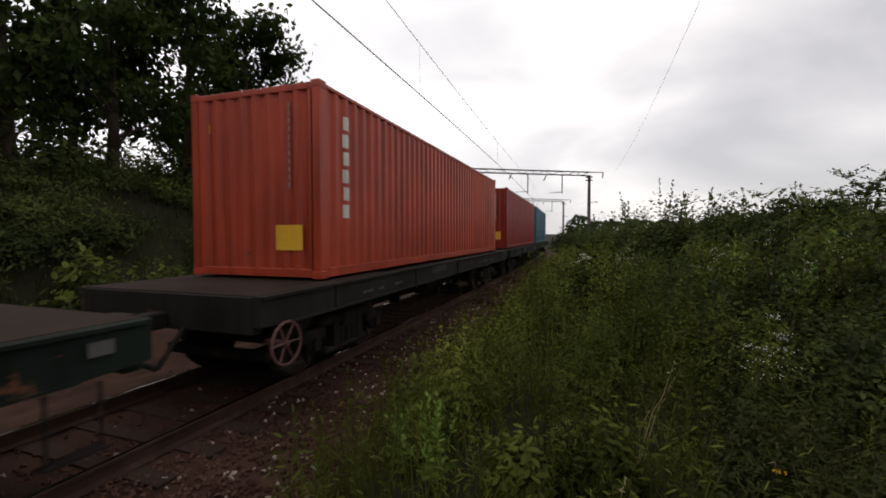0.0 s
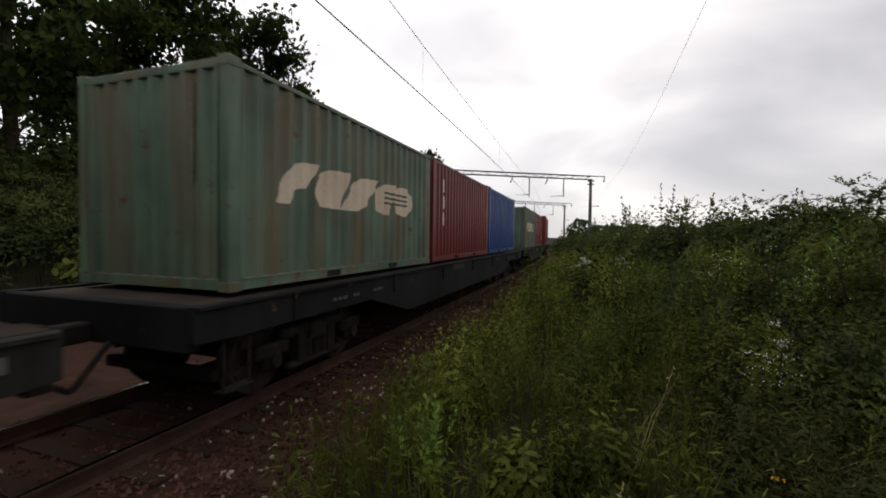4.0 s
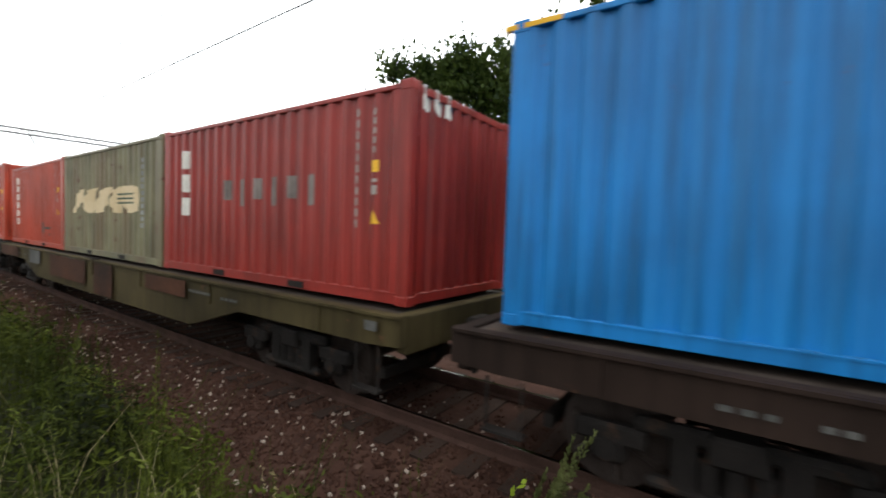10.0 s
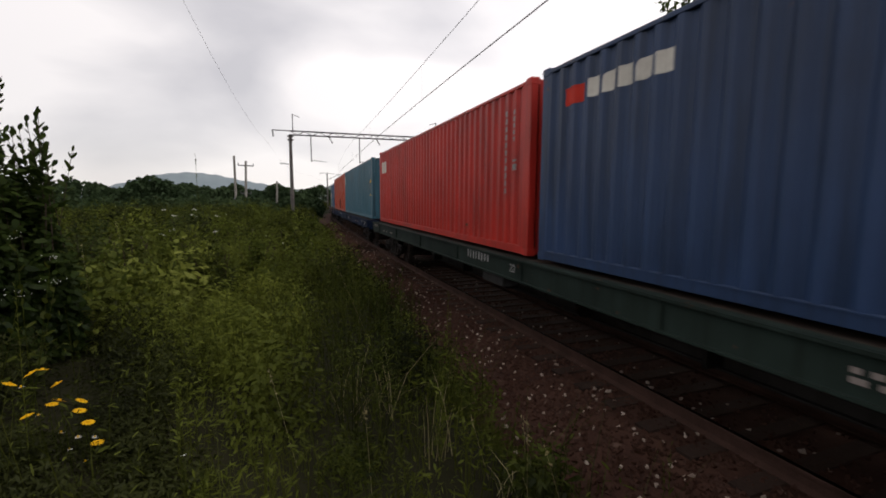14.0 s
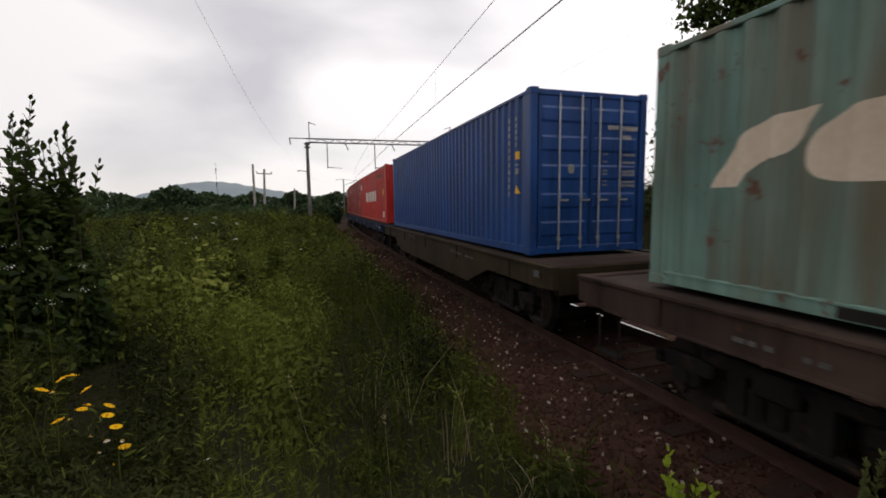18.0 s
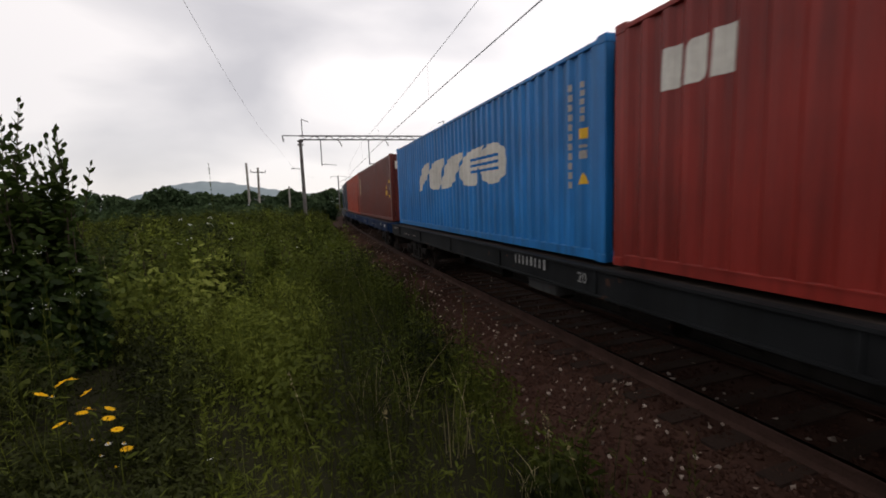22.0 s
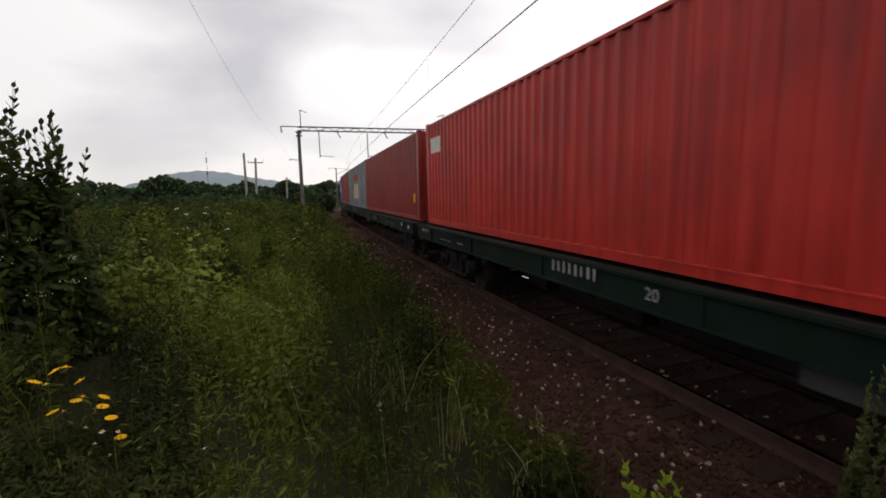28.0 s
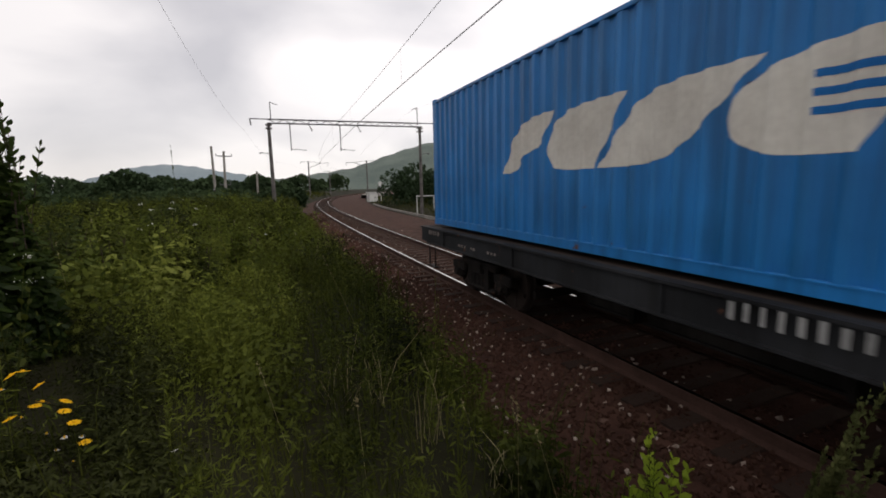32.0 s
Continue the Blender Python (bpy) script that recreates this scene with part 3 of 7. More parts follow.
def soften(poly, sharp=55):
    """Cut the blunt corners of an outline, keep the sharp ones."""
    out = []
    for i, p in enumerate(poly):
        a, b = poly[i - 1], poly[(i + 1) % len(poly)]
        t0, t1 = math.atan2(p[1] - a[1], p[0] - a[0]), math.atan2(b[1] - p[1], b[0] - p[0])
        turn = abs((math.degrees(t1 - t0) + 180) % 360 - 180)
        if turn > sharp:
            out.append(p)
        else:
            out += [tuple(p[k] + (a[k] - p[k]) * 0.25 for k in (0, 1)), tuple(p[k] + (b[k] - p[k]) * 0.25 for k in (0, 1))]
    return out


def big_emblem(y0, y1, z0, z1):
    """Five heavy leaning shapes in a row."""
    w, h = y1 - y0, z1 - z0
    u = lambda a: y0 + w * a
    q = lambda *pts: [(u(a), z0 + h * f) for a, f in pts]
    shapes = [q((0.0, 0.0), (0.062, 0.0), (0.095, 0.36), (0.160, 0.40), (0.210, 1.0), (0.125, 0.98), (0.070, 0.82), (0.035, 0.5)),
              q((0.186, 0.36), (0.196, 0.14), (0.228, 0.0), (0.342, 0.0), (0.414, 1.0), (0.285, 0.98), (0.232, 0.86), (0.198, 0.62)),
              q((0.352, 0.0), (0.470, 0.0), (0.525, 0.16), (0.565, 0.45), (0.642, 1.0), (0.510, 0.98), (0.445, 0.85), (0.400, 0.50)),
              q((0.594, 0.48), (0.602, 0.22), (0.650, 0.0), (0.745, 0.0), (0.765, 0.30), (0.795, 0.72), (0.828, 1.0), (0.720, 0.98), (0.655, 0.88), (0.615, 0.70))]
    cy, cz, ry, rz = u(0.885), (z0 + z1) / 2, 0.106 * w, h * 0.5
    shapes = [soften(soften(one)) for one in shapes]
    shapes.append([(cy + ry * math.cos(k * 0.1745), cz + rz * math.sin(k * 0.1745)) for k in range(36)])
    return shapes


def emblem_waves(y0, y1, z0, z1):
    """Three thin waves laid across the last two shapes."""
    w, h = y1 - y0, z1 - z0
    return [slab(y0 + w * 0.70, y0 + w * 0.925, z0 + h * k, z0 + h * (k + 0.07), -0.1) for k in (0.34, 0.50, 0.66)]


KIT = {}


def roof_mesh(half_w, half_l, z, material):
    """A pressed roof sheet with shallow cross ribs, folded down at its edges."""
    n = int(half_l * 2 / 0.42)
    p = half_l * 2 / n
    ys = []
    for i in range(n):
        a = -half_l + i * p
        ys += [(a, 0.0), (a + p * 0.2, 0.02), (a + p * 0.55, 0.02), (a + p * 0.75, 0.0)]
    ys.append((half_l, 0.0))
    v, f = [], []
    for y, dz in ys:
        v += [(-half_w, y, z - 0.02), (-half_w + 0.06, y, z + dz), (half_w - 0.06, y, z + dz), (half_w, y, z - 0.02)]
    for i in range(len(ys) - 1):
        for j in range(3):
            f.append((i * 4 + j, i * 4 + j + 1, i * 4 + j + 5, i * 4 + j + 4))
    return mesh_of("roof", v, f, material)


def door_mesh(x0, x1, face, z0, z1, material):
    """One leaf of pressed steel with five wide raised ribs, a single closed sheet."""
    zs, p = [(z0, 0.0)], (z1 - z0 - 0.12) / 5
    for i in range(5):
        a = z0 + 0.06 + i * p
        zs += [(a + p * 0.22, 0.0), (a + p * 0.30, 0.016), (a + p * 0.70, 0.016), (a + p * 0.78, 0.0)]
    zs.append((z1, 0.0))
    v, f = [], []
    for z, d in zs:
        v += [(x0, face - 0.028, z), (x0 + 0.06, face - 0.028, z), (x0 + 0.08, face - 0.028 + d, z), (x1 - 0.08, face - 0.028 + d, z), (x1 - 0.06, face - 0.028, z), (x1, face - 0.028, z), (x1, face - 0.07, z), (x0, face - 0.07, z)]
    for i in range(len(zs) - 1):
        for j in range(8):
            n = (j + 1) % 8
            f.append((i * 8 + j, i * 8 + 8 + j, i * 8 + 8 + n, i * 8 + n))
    f += [tuple(range(8)), tuple(len(v) - 1 - j for j in range(8))]
    return mesh_of("door", v, f, material)


def container_kit(length, height):
    """Meshes that all containers of one size share."""
    if (length, height) in KIT:
        return KIT[length, height]
    w, hl = HALF_W, length / 2
    pts = wave_points(length)
    epts = wave_points(2 * w, 0.245, 0.045, 0.16)
    k = {"pts": pts, "epts": epts}
    for mat, tag in ((PAINT, ""), (PAINT_OLD, "_old")):
        k["side_r" + tag] = wall_mesh("side_panel", pts, 0.15, height - 0.09, w - 0.008, "x", 1, mat)
        k["side_l" + tag] = wall_mesh("side_panel", pts, 0.15, height - 0.09, w - 0.008, "x", -1, mat)
        k["end" + tag] = wall_mesh("front_wall", epts, 0.14, height - 0.11, hl - 0.012, "y", 1, mat)
        k["door" + tag] = door_mesh(0.01, w - 0.17, hl, 0.15, height - 0.13, mat)
        k["roof" + tag] = roof_mesh(w - 0.06, hl - 0.12, height - 0.036, mat)
        k["bottom_rail" + tag] = from_bm("bottom_side_rail", lambda bm: (box_bm(bm, w - 0.055, w - 0.006, -hl + 0.17, hl - 0.17, 0.018, 0.155, 0.006), box_bm(bm, w - 0.02, w + 0.002, -hl + 0.2, hl - 0.2, 0.132, 0.15)), mat)
        k["top_rail" + tag] = box_mesh("top_side_rail", mat, w - 0.06, w - 0.001, -hl + 0.17, hl - 0.17, height - 0.095, height - 0.035, 0.008)
        k["post" + tag] = from_bm("corner_post", lambda bm: (box_bm(bm, w - 0.14, w - 0.004, hl - 0.05, hl - 0.004, 0.11, height - 0.11, 0.008), box_bm(bm, w - 0.05, w - 0.004, hl - 0.17, hl - 0.04, 0.11, height - 0.11, 0.008)), mat)
        k["sill" + tag] = box_mesh("end_sill", mat, -w + 0.16, w - 0.16, hl - 0.09, hl - 0.008, 0.02, 0.145, 0.006)
        k["header" + tag] = box_mesh("end_header", mat, -w + 0.16, w - 0.16, hl - 0.09, hl - 0.008, height - 0.125, height - 0.03, 0.006)

        def casting(bm):
            box_bm(bm, -0.081, 0.081, -0.089, 0.089, -0.059, 0.059, 0.01)
            for s in (1, -1):
                bmesh.ops.create_cone(bm, cap_ends=True, segments=10, radius1=0.032, radius2=0.032, depth=0.004, matrix=Matrix.Translation((0.082 * s, 0, 0)) @ Matrix.Rotation(radians(90), 4, "Y"))
        k["casting" + tag] = from_bm("corner_casting", casting, mat)
    k["floor"] = box_mesh("floor", IRON, -w + 0.05, w - 0.05, -hl + 0.1, hl - 0.1, 0.05, 0.13)
    k["rod"] = from_bm("lock_rod", lambda bm: (tube_bm(bm, (0, hl - 0.004, 0.09), (0, hl - 0.004, height - 0.09), 0.017, None, 6), [box_bm(bm, -0.03, 0.03, hl - 0.03, hl + 0.014, z, z + 0.05) for z in (0.25, 1.0, height - 0.35)], box_bm(bm, -0.18, 0.0, hl - 0.005, hl + 0.014, 0.95, 0.985)), STEEL)
    k["pocket"] = box_mesh("fork_pocket", IRON, w - 0.03, w + 0.004, -0.17, 0.17, 0.035, 0.125)
    KIT[length, height] = k
    return k


def build_container(front, length, height, colour, label, marks=(), old=False, doors=-1, yellow_ends=False, end_marks=(), door_marks=()):
    """A steel shipping container standing on the wagons. marks: (outlines, material) on the side towards the path."""
    root = new("shipping_container")
    tagged(root, label, "container", "containers on the train")
    k, tag = container_kit(length, height), "_old" if old else ""
    hl = length / 2
    P = lambda name, key, at=None, lab="", col=colour: put(name, k[key], root, at, lab, col)
    P("side_panel", "side_r" + tag)
    P("side_panel", "side_l" + tag)
    turn = Matrix.Rotation(math.pi, 4, "Z")
    P("front_wall", "end" + tag, turn if doors > 0 else None)
    dm = Matrix.Identity(4) if doors > 0 else turn
    P("door", "door" + tag, dm)
    P("door", "door" + tag, dm @ Matrix.Diagonal((-1, 1, 1, 1)))
    for x in (-0.64, -0.19, 0.19, 0.64):
        put("lock_rod", k["rod"], root, dm @ Matrix.Translation((x, 0, 0)))
    P("roof", "roof" + tag)
    put("floor", k["floor"], root)
    for m in (Matrix.Identity(4), turn):
        P("bottom_side_rail", "bottom_rail" + tag, m)
        P("top_side_rail", "top_rail" + tag, m)
        P("end_sill", "sill" + tag, m)
        P("end_header", "header" + tag, m)
        for fx in (1, -1):
            P("corner_post", "post" + tag, m @ Matrix.Diagonal((fx, 1, 1, 1)))
            for z in (0.06, height - 0.06):
                P("corner_casting", "casting" + tag, m @ Matrix.Translation((fx * (HALF_W - 0.079), hl - 0.088, z)))
    if length < 7:
        for y in (-1.02, 1.02):
            put("fork_pocket", k["pocket"], root, (0, y, 0))
    for group, pts, face, normal, side in ((marks, k["pts"], HALF_W - 0.008, "x", 1), (end_marks, k["epts"], hl - 0.012, "y", -doors), (door_marks, [(-HALF_W, 0.0), (HALF_W, 0.0)], hl - 0.013, "y", doors)):
        for polys, material in group:
            small = max(p[0] for p in polys[0]) - min(p[0] for p in polys[0]) < 0.11
            lift = 0.007 if material in (MARK_SEA, MARK_MOSS, MARK_DARK) else 0.004
            for one in ([polys] if small else [[p] for p in polys]):
                plate = material is MARK_YELLOW and max(p[0] for p in one[0]) - min(p[0] for p in one[0]) > 0.25
                me = decal_mesh(one, [pts[0][:1] + (0.0,), pts[-1][:1] + (0.0,)] if plate else pts, face, normal, side, material, lift)
                if me:
                    ob = put("small_writing" if small else "painted_mark", me, root)
                    if small:
                        ob["kind"] = "stuff"
    if yellow_ends:
        for e in (1, -1):
            put("yellow_edge_stripe", box_mesh("yellow_edge_stripe", MARK_YELLOW, HALF_W - 0.05, HALF_W + 0.003, e * hl - e * 0.20 - 0.28, e * hl - e * 0.20 + 0.28, height - 0.085, height - 0.036), root)
    MOVING.append((root, front - hl, length * 0.8, DECK_Z))
    return root


# colours of enamel
RED_O, RED_D, RED_B, RED_C = (0.34, 0.042, 0.018), (0.130, 0.013, 0.010), (0.42, 0.022, 0.014), (0.23, 0.018, 0.012)
BROWN, ORANGE, OCHRE = (0.125, 0.022, 0.014), (0.42, 0.058, 0.020), (0.58, 0.24, 0.026)
BLUE_F, BLUE_N, BLUE_D, TEAL = (0.006, 0.155, 0.43), (0.005, 0.044, 0.175), (0.014, 0.022, 0.042), (0.040, 0.125, 0.17)
GREEN_F, GREEN_D, TAN, GREY, NAVY, BLUE_W = (0.085, 0.135, 0.092), (0.068, 0.105, 0.088), (0.34, 0.235, 0.095), (0.19, 0.215, 0.235), (0.014, 0.024, 0.062), (0.035, 0.115, 0.24)

L40, L20, HC, STD = 12.192, 6.058, 2.896, 2.591


def codes(y1, z1, white=MARK_SOFT, yellow=True, n=2, triangle=True):
    """The columns of small registration writing and warning labels near a container's leading end."""
    out = [(column_blocks(y1 - 0.61, y1 - 0.545, z1 - 1.45, z1, 11, 0.45), white)]
    if n > 1:
        out.append((column_blocks(y1 - 0.33, y1 - 0.265, z1 - 0.55, z1 - 0.02, 5, 0.45) + [slab(y1 - 0.35, y1 - 0.23, z1 - 1.05, z1 - 0.94), slab(y1 - 0.35, y1 - 0.23, z1 - 0.90, z1 - 0.86)], white))
    if yellow:
        out.append(([slab(y1 - 0.35, y1 - 0.21, z1 - 0.78, z1 - 0.64)] + [[(y1 - 0.37, z1 - 1.40), (y1 - 0.19, z1 - 1.40), (y1 - 0.28, z1 - 1.24)]] * triangle, MARK_YELLOW))
    return out


def emblem40(mat=None, back=None, y0=-3.3, y1=3.55, z0=1.10, z1=2.12):
    return [(big_emblem(y0, y1, z0, z1), mat or MARK), (emblem_waves(y0, y1, z0, z1), back or MARK_SEA)]


def emblem20(mat=None):
    return [(big_emblem(-2.3, 2.0, 1.05, 1.65), mat or MARK), (emblem_waves(-2.3, 2.0, 1.05, 1.65), MARK_MOSS)]


def upright_word(y, z0, z1, n, mat=None, w=0.34):
    return [(column_blocks(y + 0.18 * w, y + 0.80 * w, z0, z1, n, 0.32), mat or MARK)]


def place_containers():
    C = build_container
    end_code = [(column_blocks(0.63, 0.695, 1.35, 2.62, 11, 0.45), MARK_SOFT), ([slab(0.42, 0.90, 0.42, 0.80)], MARK_YELLOW)]
    door_codes = [(word_blocks(-0.58, -0.36, 2.23, 2.31, 4, 0.25), MARK_SOFT), (word_blocks(-1.01, -0.69, 2.22, 2.30, 6, 0.25), MARK_SOFT), (word_blocks(-0.87, -0.69, 2.06, 2.14, 4, 0.2), MARK_SOFT)]
    door_codes += [(word_blocks(-0.97, -0.70, z, z + 0.045, 6, 0.3) + word_blocks(-0.36, -0.27, z + 0.02, z + 0.05, 2, 0.3), MARK_GREY) for z in (1.20, 1.27, 1.40, 1.46, 1.62, 1.76)]
    door_codes += [([[(0.40 + 0.07 * math.cos(a * 0.5236), 1.52 + 0.085 * math.sin(a * 0.5236)) for a in range(12)]], MARK_GREY)]
    end_code_small = [(column_blocks(0.63, 0.695, 1.25, 2.35, 11, 0.45), MARK_SOFT)]
    word_end_near = [(word_blocks(0.35, 1.0, 2.30, 2.58, 3), MARK)]
    word_end = [(word_blocks(-1.0, -0.35, 2.30, 2.58, 3), MARK)]
    C(267.6, L40, HC, TEAL, "dull teal corrugated steel shipping container on a flat wagon", doors=1)
    C(253.35, L40, HC, RED_C, "rust-red forty-foot corrugated steel container", codes(5.9, 2.5), doors=1, end_marks=end_code)
    C(238.35, L40, HC, (0.36, 0.046, 0.018), "orange-red forty-foot steel container with an upright white word", upright_word(-5.5, 0.92, 2.52, 6) + codes(5.9, 2.5), doors=1, end_marks=end_code + [([[(-0.95, 2.28), (-0.83, 2.28), (-0.87, 2.45)]], MARK_YELLOW)])
    C(221.61, L40, HC, RED_D, "dark red forty-foot steel container with a pale upright word", upright_word(-5.75, 1.2, 2.42, 3, MARK_CREAM, 0.42) + codes(5.9, 2.5), doors=1, end_marks=end_code + word_end)
    C(204.50, L20, STD, RED_D, "dark red twenty-foot steel container with a pale upright word", upright_word(-2.35, 0.95, 2.15, 3, MARK_CREAM, 0.38) + codes(2.9, 2.3), doors=1)
    C(198.15, L20, STD, GREEN_F, "faded green twenty-foot container with pale emblem and blue patch", emblem20(MARK_BEIGE) + [([slab(1.48, 1.80, 1.30, 2.15), slab(1.80, 2.10, 1.0, 1.95)], MARK_BLUE)] + codes(2.9, 2.3, MARK_GREY), True, 1, end_marks=[([slab(0.25, 0.62, 1.05, 1.75)], MARK_BLUE)])
    C(187.55, L20, STD, BLUE_N, "blue twenty-foot corrugated steel container", codes(2.9, 2.3), doors=1)
    C(181.30, L20, STD, RED_D, "dark red twenty-foot steel container with an upright word", upright_word(-2.35, 0.95, 2.15, 3, MARK, 0.34), doors=1)
    C(175.03, L20, STD, GREEN_F, "faded light green twenty-foot container with a pale emblem", emblem20(MARK_BEIGE), True, 1, end_marks=end_code_small)
    C(166.74, L20, STD, GREEN_D, "dark grey-green weathered twenty-foot container with yellowed emblem", emblem20(MARK_CREAM), True, 1, end_marks=end_code_small)
    C(160.25, L20, STD, (0.24, 0.026, 0.012), "orange-red twenty-foot container with an upright pale word", upright_word(-2.35, 0.65, 2.25, 6, MARK_CREAM, 0.34), doors=1, end_marks=end_code_small)
    C(151.63, L20, STD, RED_B, "bright red twenty-foot container with a white name and grey patches", [(word_blocks(-1.8, -0.9, 1.48, 2.05, 3, 0.2, 0.06), MARK), ([slab(-0.45, 0.15, 1.42, 1.75), slab(0.25, 0.75, 1.48, 1.72), slab(-2.1, -1.35, 0.18, 0.50)], MARK_DIM)] + codes(2.85, 2.3), doors=1)
    C(145.35, L20, STD, RED_D, "dark red twenty-foot container with a pale upright word", upright_word(-2.3, 1.0, 2.17, 3, MARK_CREAM, 0.36) + codes(2.85, 2.3), doors=1)
    C(139.15, L20, STD, NAVY, "navy blue twenty-foot container with white blocks of writing", [(column_blocks(-2.3, -1.92, 0.52, 2.2, 4, 0.35), MARK), (word_blocks(-1.3, 1.75, 1.10, 1.58, 9, 0.2), MARK)], doors=1, end_marks=end_code_small)
    C(131.87, L40, HC, TAN, "weathered tan forty-foot container with a peeling pale emblem", emblem40(MARK_PEACH, MARK_MOSS, -3.0, 2.89, 1.0, 1.9), True, 1)
    for f, place in ((119.55, (-3.17, 3.14, 0.96, 1.92)), (106.27, (-3.3, 3.55, 1.10, 2.12)), (93.9, (-3.25, 3.25, 1.02, 1.98))):
        C(f, L40, HC, BLUE_F, "bright blue forty-foot container with a large white emblem", emblem40(None, None, *place) + codes(5.95, 2.5), False, 1 if f > 100 else -1, True)
    C(80.52, L20, STD, RED_C, "dark red twenty-foot container with white upright word and patches", upright_word(-2.4, 1.02, 2.18, 3, MARK, 0.36) + [([slab(-0.9 + 0.42 * i, -0.72 + 0.42 * i, 1.28 - 0.1 * (i % 2), 1.6) for i in range(6)], MARK_FAINT)] + codes(2.75, 2.35), end_marks=word_end_near)
    C(74.37, L20, STD, (0.165, 0.150, 0.085), "grimy olive twenty-foot container with a yellowed emblem", emblem20(MARK_CREAM) + codes(2.6, 2.2, MARK_GREY, False, 1), True)
    C(68.23, L20, STD, RED_O, "orange-red twenty-foot container with upright white word and graffiti", upright_word(-2.45, 0.65, 2.22, 6, MARK, 0.32) + codes(2.75, 2.4) + [([slab(0.85, 1.05, 0.42, 0.75), slab(1.1, 1.7, 0.55, 0.62), slab(1.25, 1.33, 0.4, 0.75), slab(1.75, 1.85, 0.42, 0.78), slab(1.5, 1.7, 0.36, 0.44)], MARK_DIM)])
    C(60.83, L40, HC, RED_O, "brick-red forty-foot container with an upright white word", upright_word(-5.5, 0.95, 2.45, 6, MARK, 0.32) + codes(5.85, 2.55), end_marks=[([[(-0.75, 2.2), (-0.45, 2.2), (-0.6, 2.42)]], MARK_YELLOW)])
    C(48.16, L40, HC, OCHRE, "ochre yellow forty-foot container with rust scratches", [([slab(-5.2, -5.05, 0.7, 1.9), slab(-4.85, -4.78, 0.5, 1.5)], MARK_DARK)])
    C(35.06, L40, HC, (0.017, 0.040, 0.100), "navy blue forty-foot container with a small white name", [(word_blocks(-5.05, -3.75, 2.28, 2.52, 5, 0.12), MARK), ([slab(-5.55, -5.15, 2.26, 2.5)], MARK_RED), ([slab(-0.6, 0.35, 1.2, 1.75)], MARK_FAINT)] + codes(5.85, 2.5, MARK_GREY, False, 1))
    C(22.57, L40, HC, RED_B, "bright red forty-foot container with a white name", [(word_blocks(-5.65, -4.85, 2.0, 2.45, 3, 0.2, 0.06), MARK)] + codes(5.85, 2.5, MARK_GREY, False))
    C(8.42, L40, HC, TEAL, "teal blue forty-foot corrugated container", [([slab(-5.9, -5.7, 2.0, 2.5)], MARK)] + codes(5.85, 2.5, MARK_GREY))
    C(-3.97, L40, HC, ORANGE, "orange forty-foot container with a dark repainted square", [([slab(0.75, 1.95, 0.16, 0.92)], MARK_DARK)])
    C(-17.82, L20, STD, BLUE_W, "weathered blue twenty-foot container with dark stains", [([slab(1.78, 2.30, 0.86, 1.06), slab(1.80, 1.86, 1.0, 2.3), slab(2.02, 2.12, 1.68, 2.4)], MARK_BLUE), ([slab(2.02, 2.16, 1.42, 1.60)], MARK_YELLOW), ([slab(-2.6, -1.95, 1.0, 1.9)], MARK_BLUE)], True)
    C(-23.90, L20, STD, (0.135, 0.235, 0.195), "pale teal green twenty-foot container with rust runs and a beige emblem", emblem20(MARK_BEIGE), True)
    C(-32.66, L40, HC, BLUE_N, "deep blue forty-foot container with its doors facing forward", codes(5.85, 2.5, MARK_GREY), False, 1, door_marks=door_codes)
    C(-46.89, L40, HC, RED_B, "bright red forty-foot container with white name and labels", [(word_blocks(-2.3, 2.5, 1.12, 1.72, 5, 0.22), MARK), (word_blocks(2.3, 4.6, 2.36, 2.52, 9, 0.2), MARK_DIM), ([slab(5.0, 5.5, 0.28, 0.58)], MARK), ([slab(-5.75, -5.25, 2.0, 2.35)], MARK), ([slab(5.1, 5.4, 1.42, 1.75)], MARK_YELLOW)])
    C(-59.45, L40, HC, RED_C, "rust-red forty-foot container with a small white name", [(word_blocks(-5.65, -4.8, 1.98, 2.42, 3, 0.2, 0.06), MARK), ([slab(5.1, 5.4, 0.7, 1.05)], MARK_YELLOW)] + codes(5.85, 2.5, MARK_GREY))
    C(-72.77, L40, HC, RED_C, "rust-red forty-foot container with a white name and yellow label", [(word_blocks(-5.4, -4.6, 1.97, 2.4, 3, 0.2, 0.06), MARK), ([slab(5.15, 5.5, 0.75, 1.1)], MARK_YELLOW)] + codes(5.75, 2.45))
    C(-85.10, L40, HC, BLUE_F, "bright blue forty-foot container with a large white emblem", emblem40(None, None, -3.05, 3.38, 1.18, 2.0) + codes(5.9, 2.45))
    C(-98.75, L40, HC, BROWN, "brown forty-foot container with a pale word on its end", upright_word(-5.5, 1.3, 2.42, 3, MARK_CREAM, 0.36) + [([slab(4.7, 5.1, 1.15, 1.35), [(4.75, 1.45), (5.05, 1.45), (4.9, 1.62)]], MARK_YELLOW)] + codes(5.85, 2.45, MARK_GREY), end_marks=[(word_blocks(0.15, 1.0, 2.25, 2.58, 3, 0.15), MARK)])
    C(-111.13, L40, HC, (0.33, 0.045, 0.018), "faded orange forty-foot container with brown repaint patches", upright_word(-5.6, 1.0, 2.4, 7, MARK_DIM, 0.2) + [([slab(5.05, 5.75, 0.12, 1.05), slab(5.1, 5.6, 1.3, 2.2), slab(5.0, 5.9, 0.95, 1.3)], MARK_DARK), ([[(5.15, 1.12), (5.45, 1.12), (5.3, 1.3)]], MARK_YELLOW)])
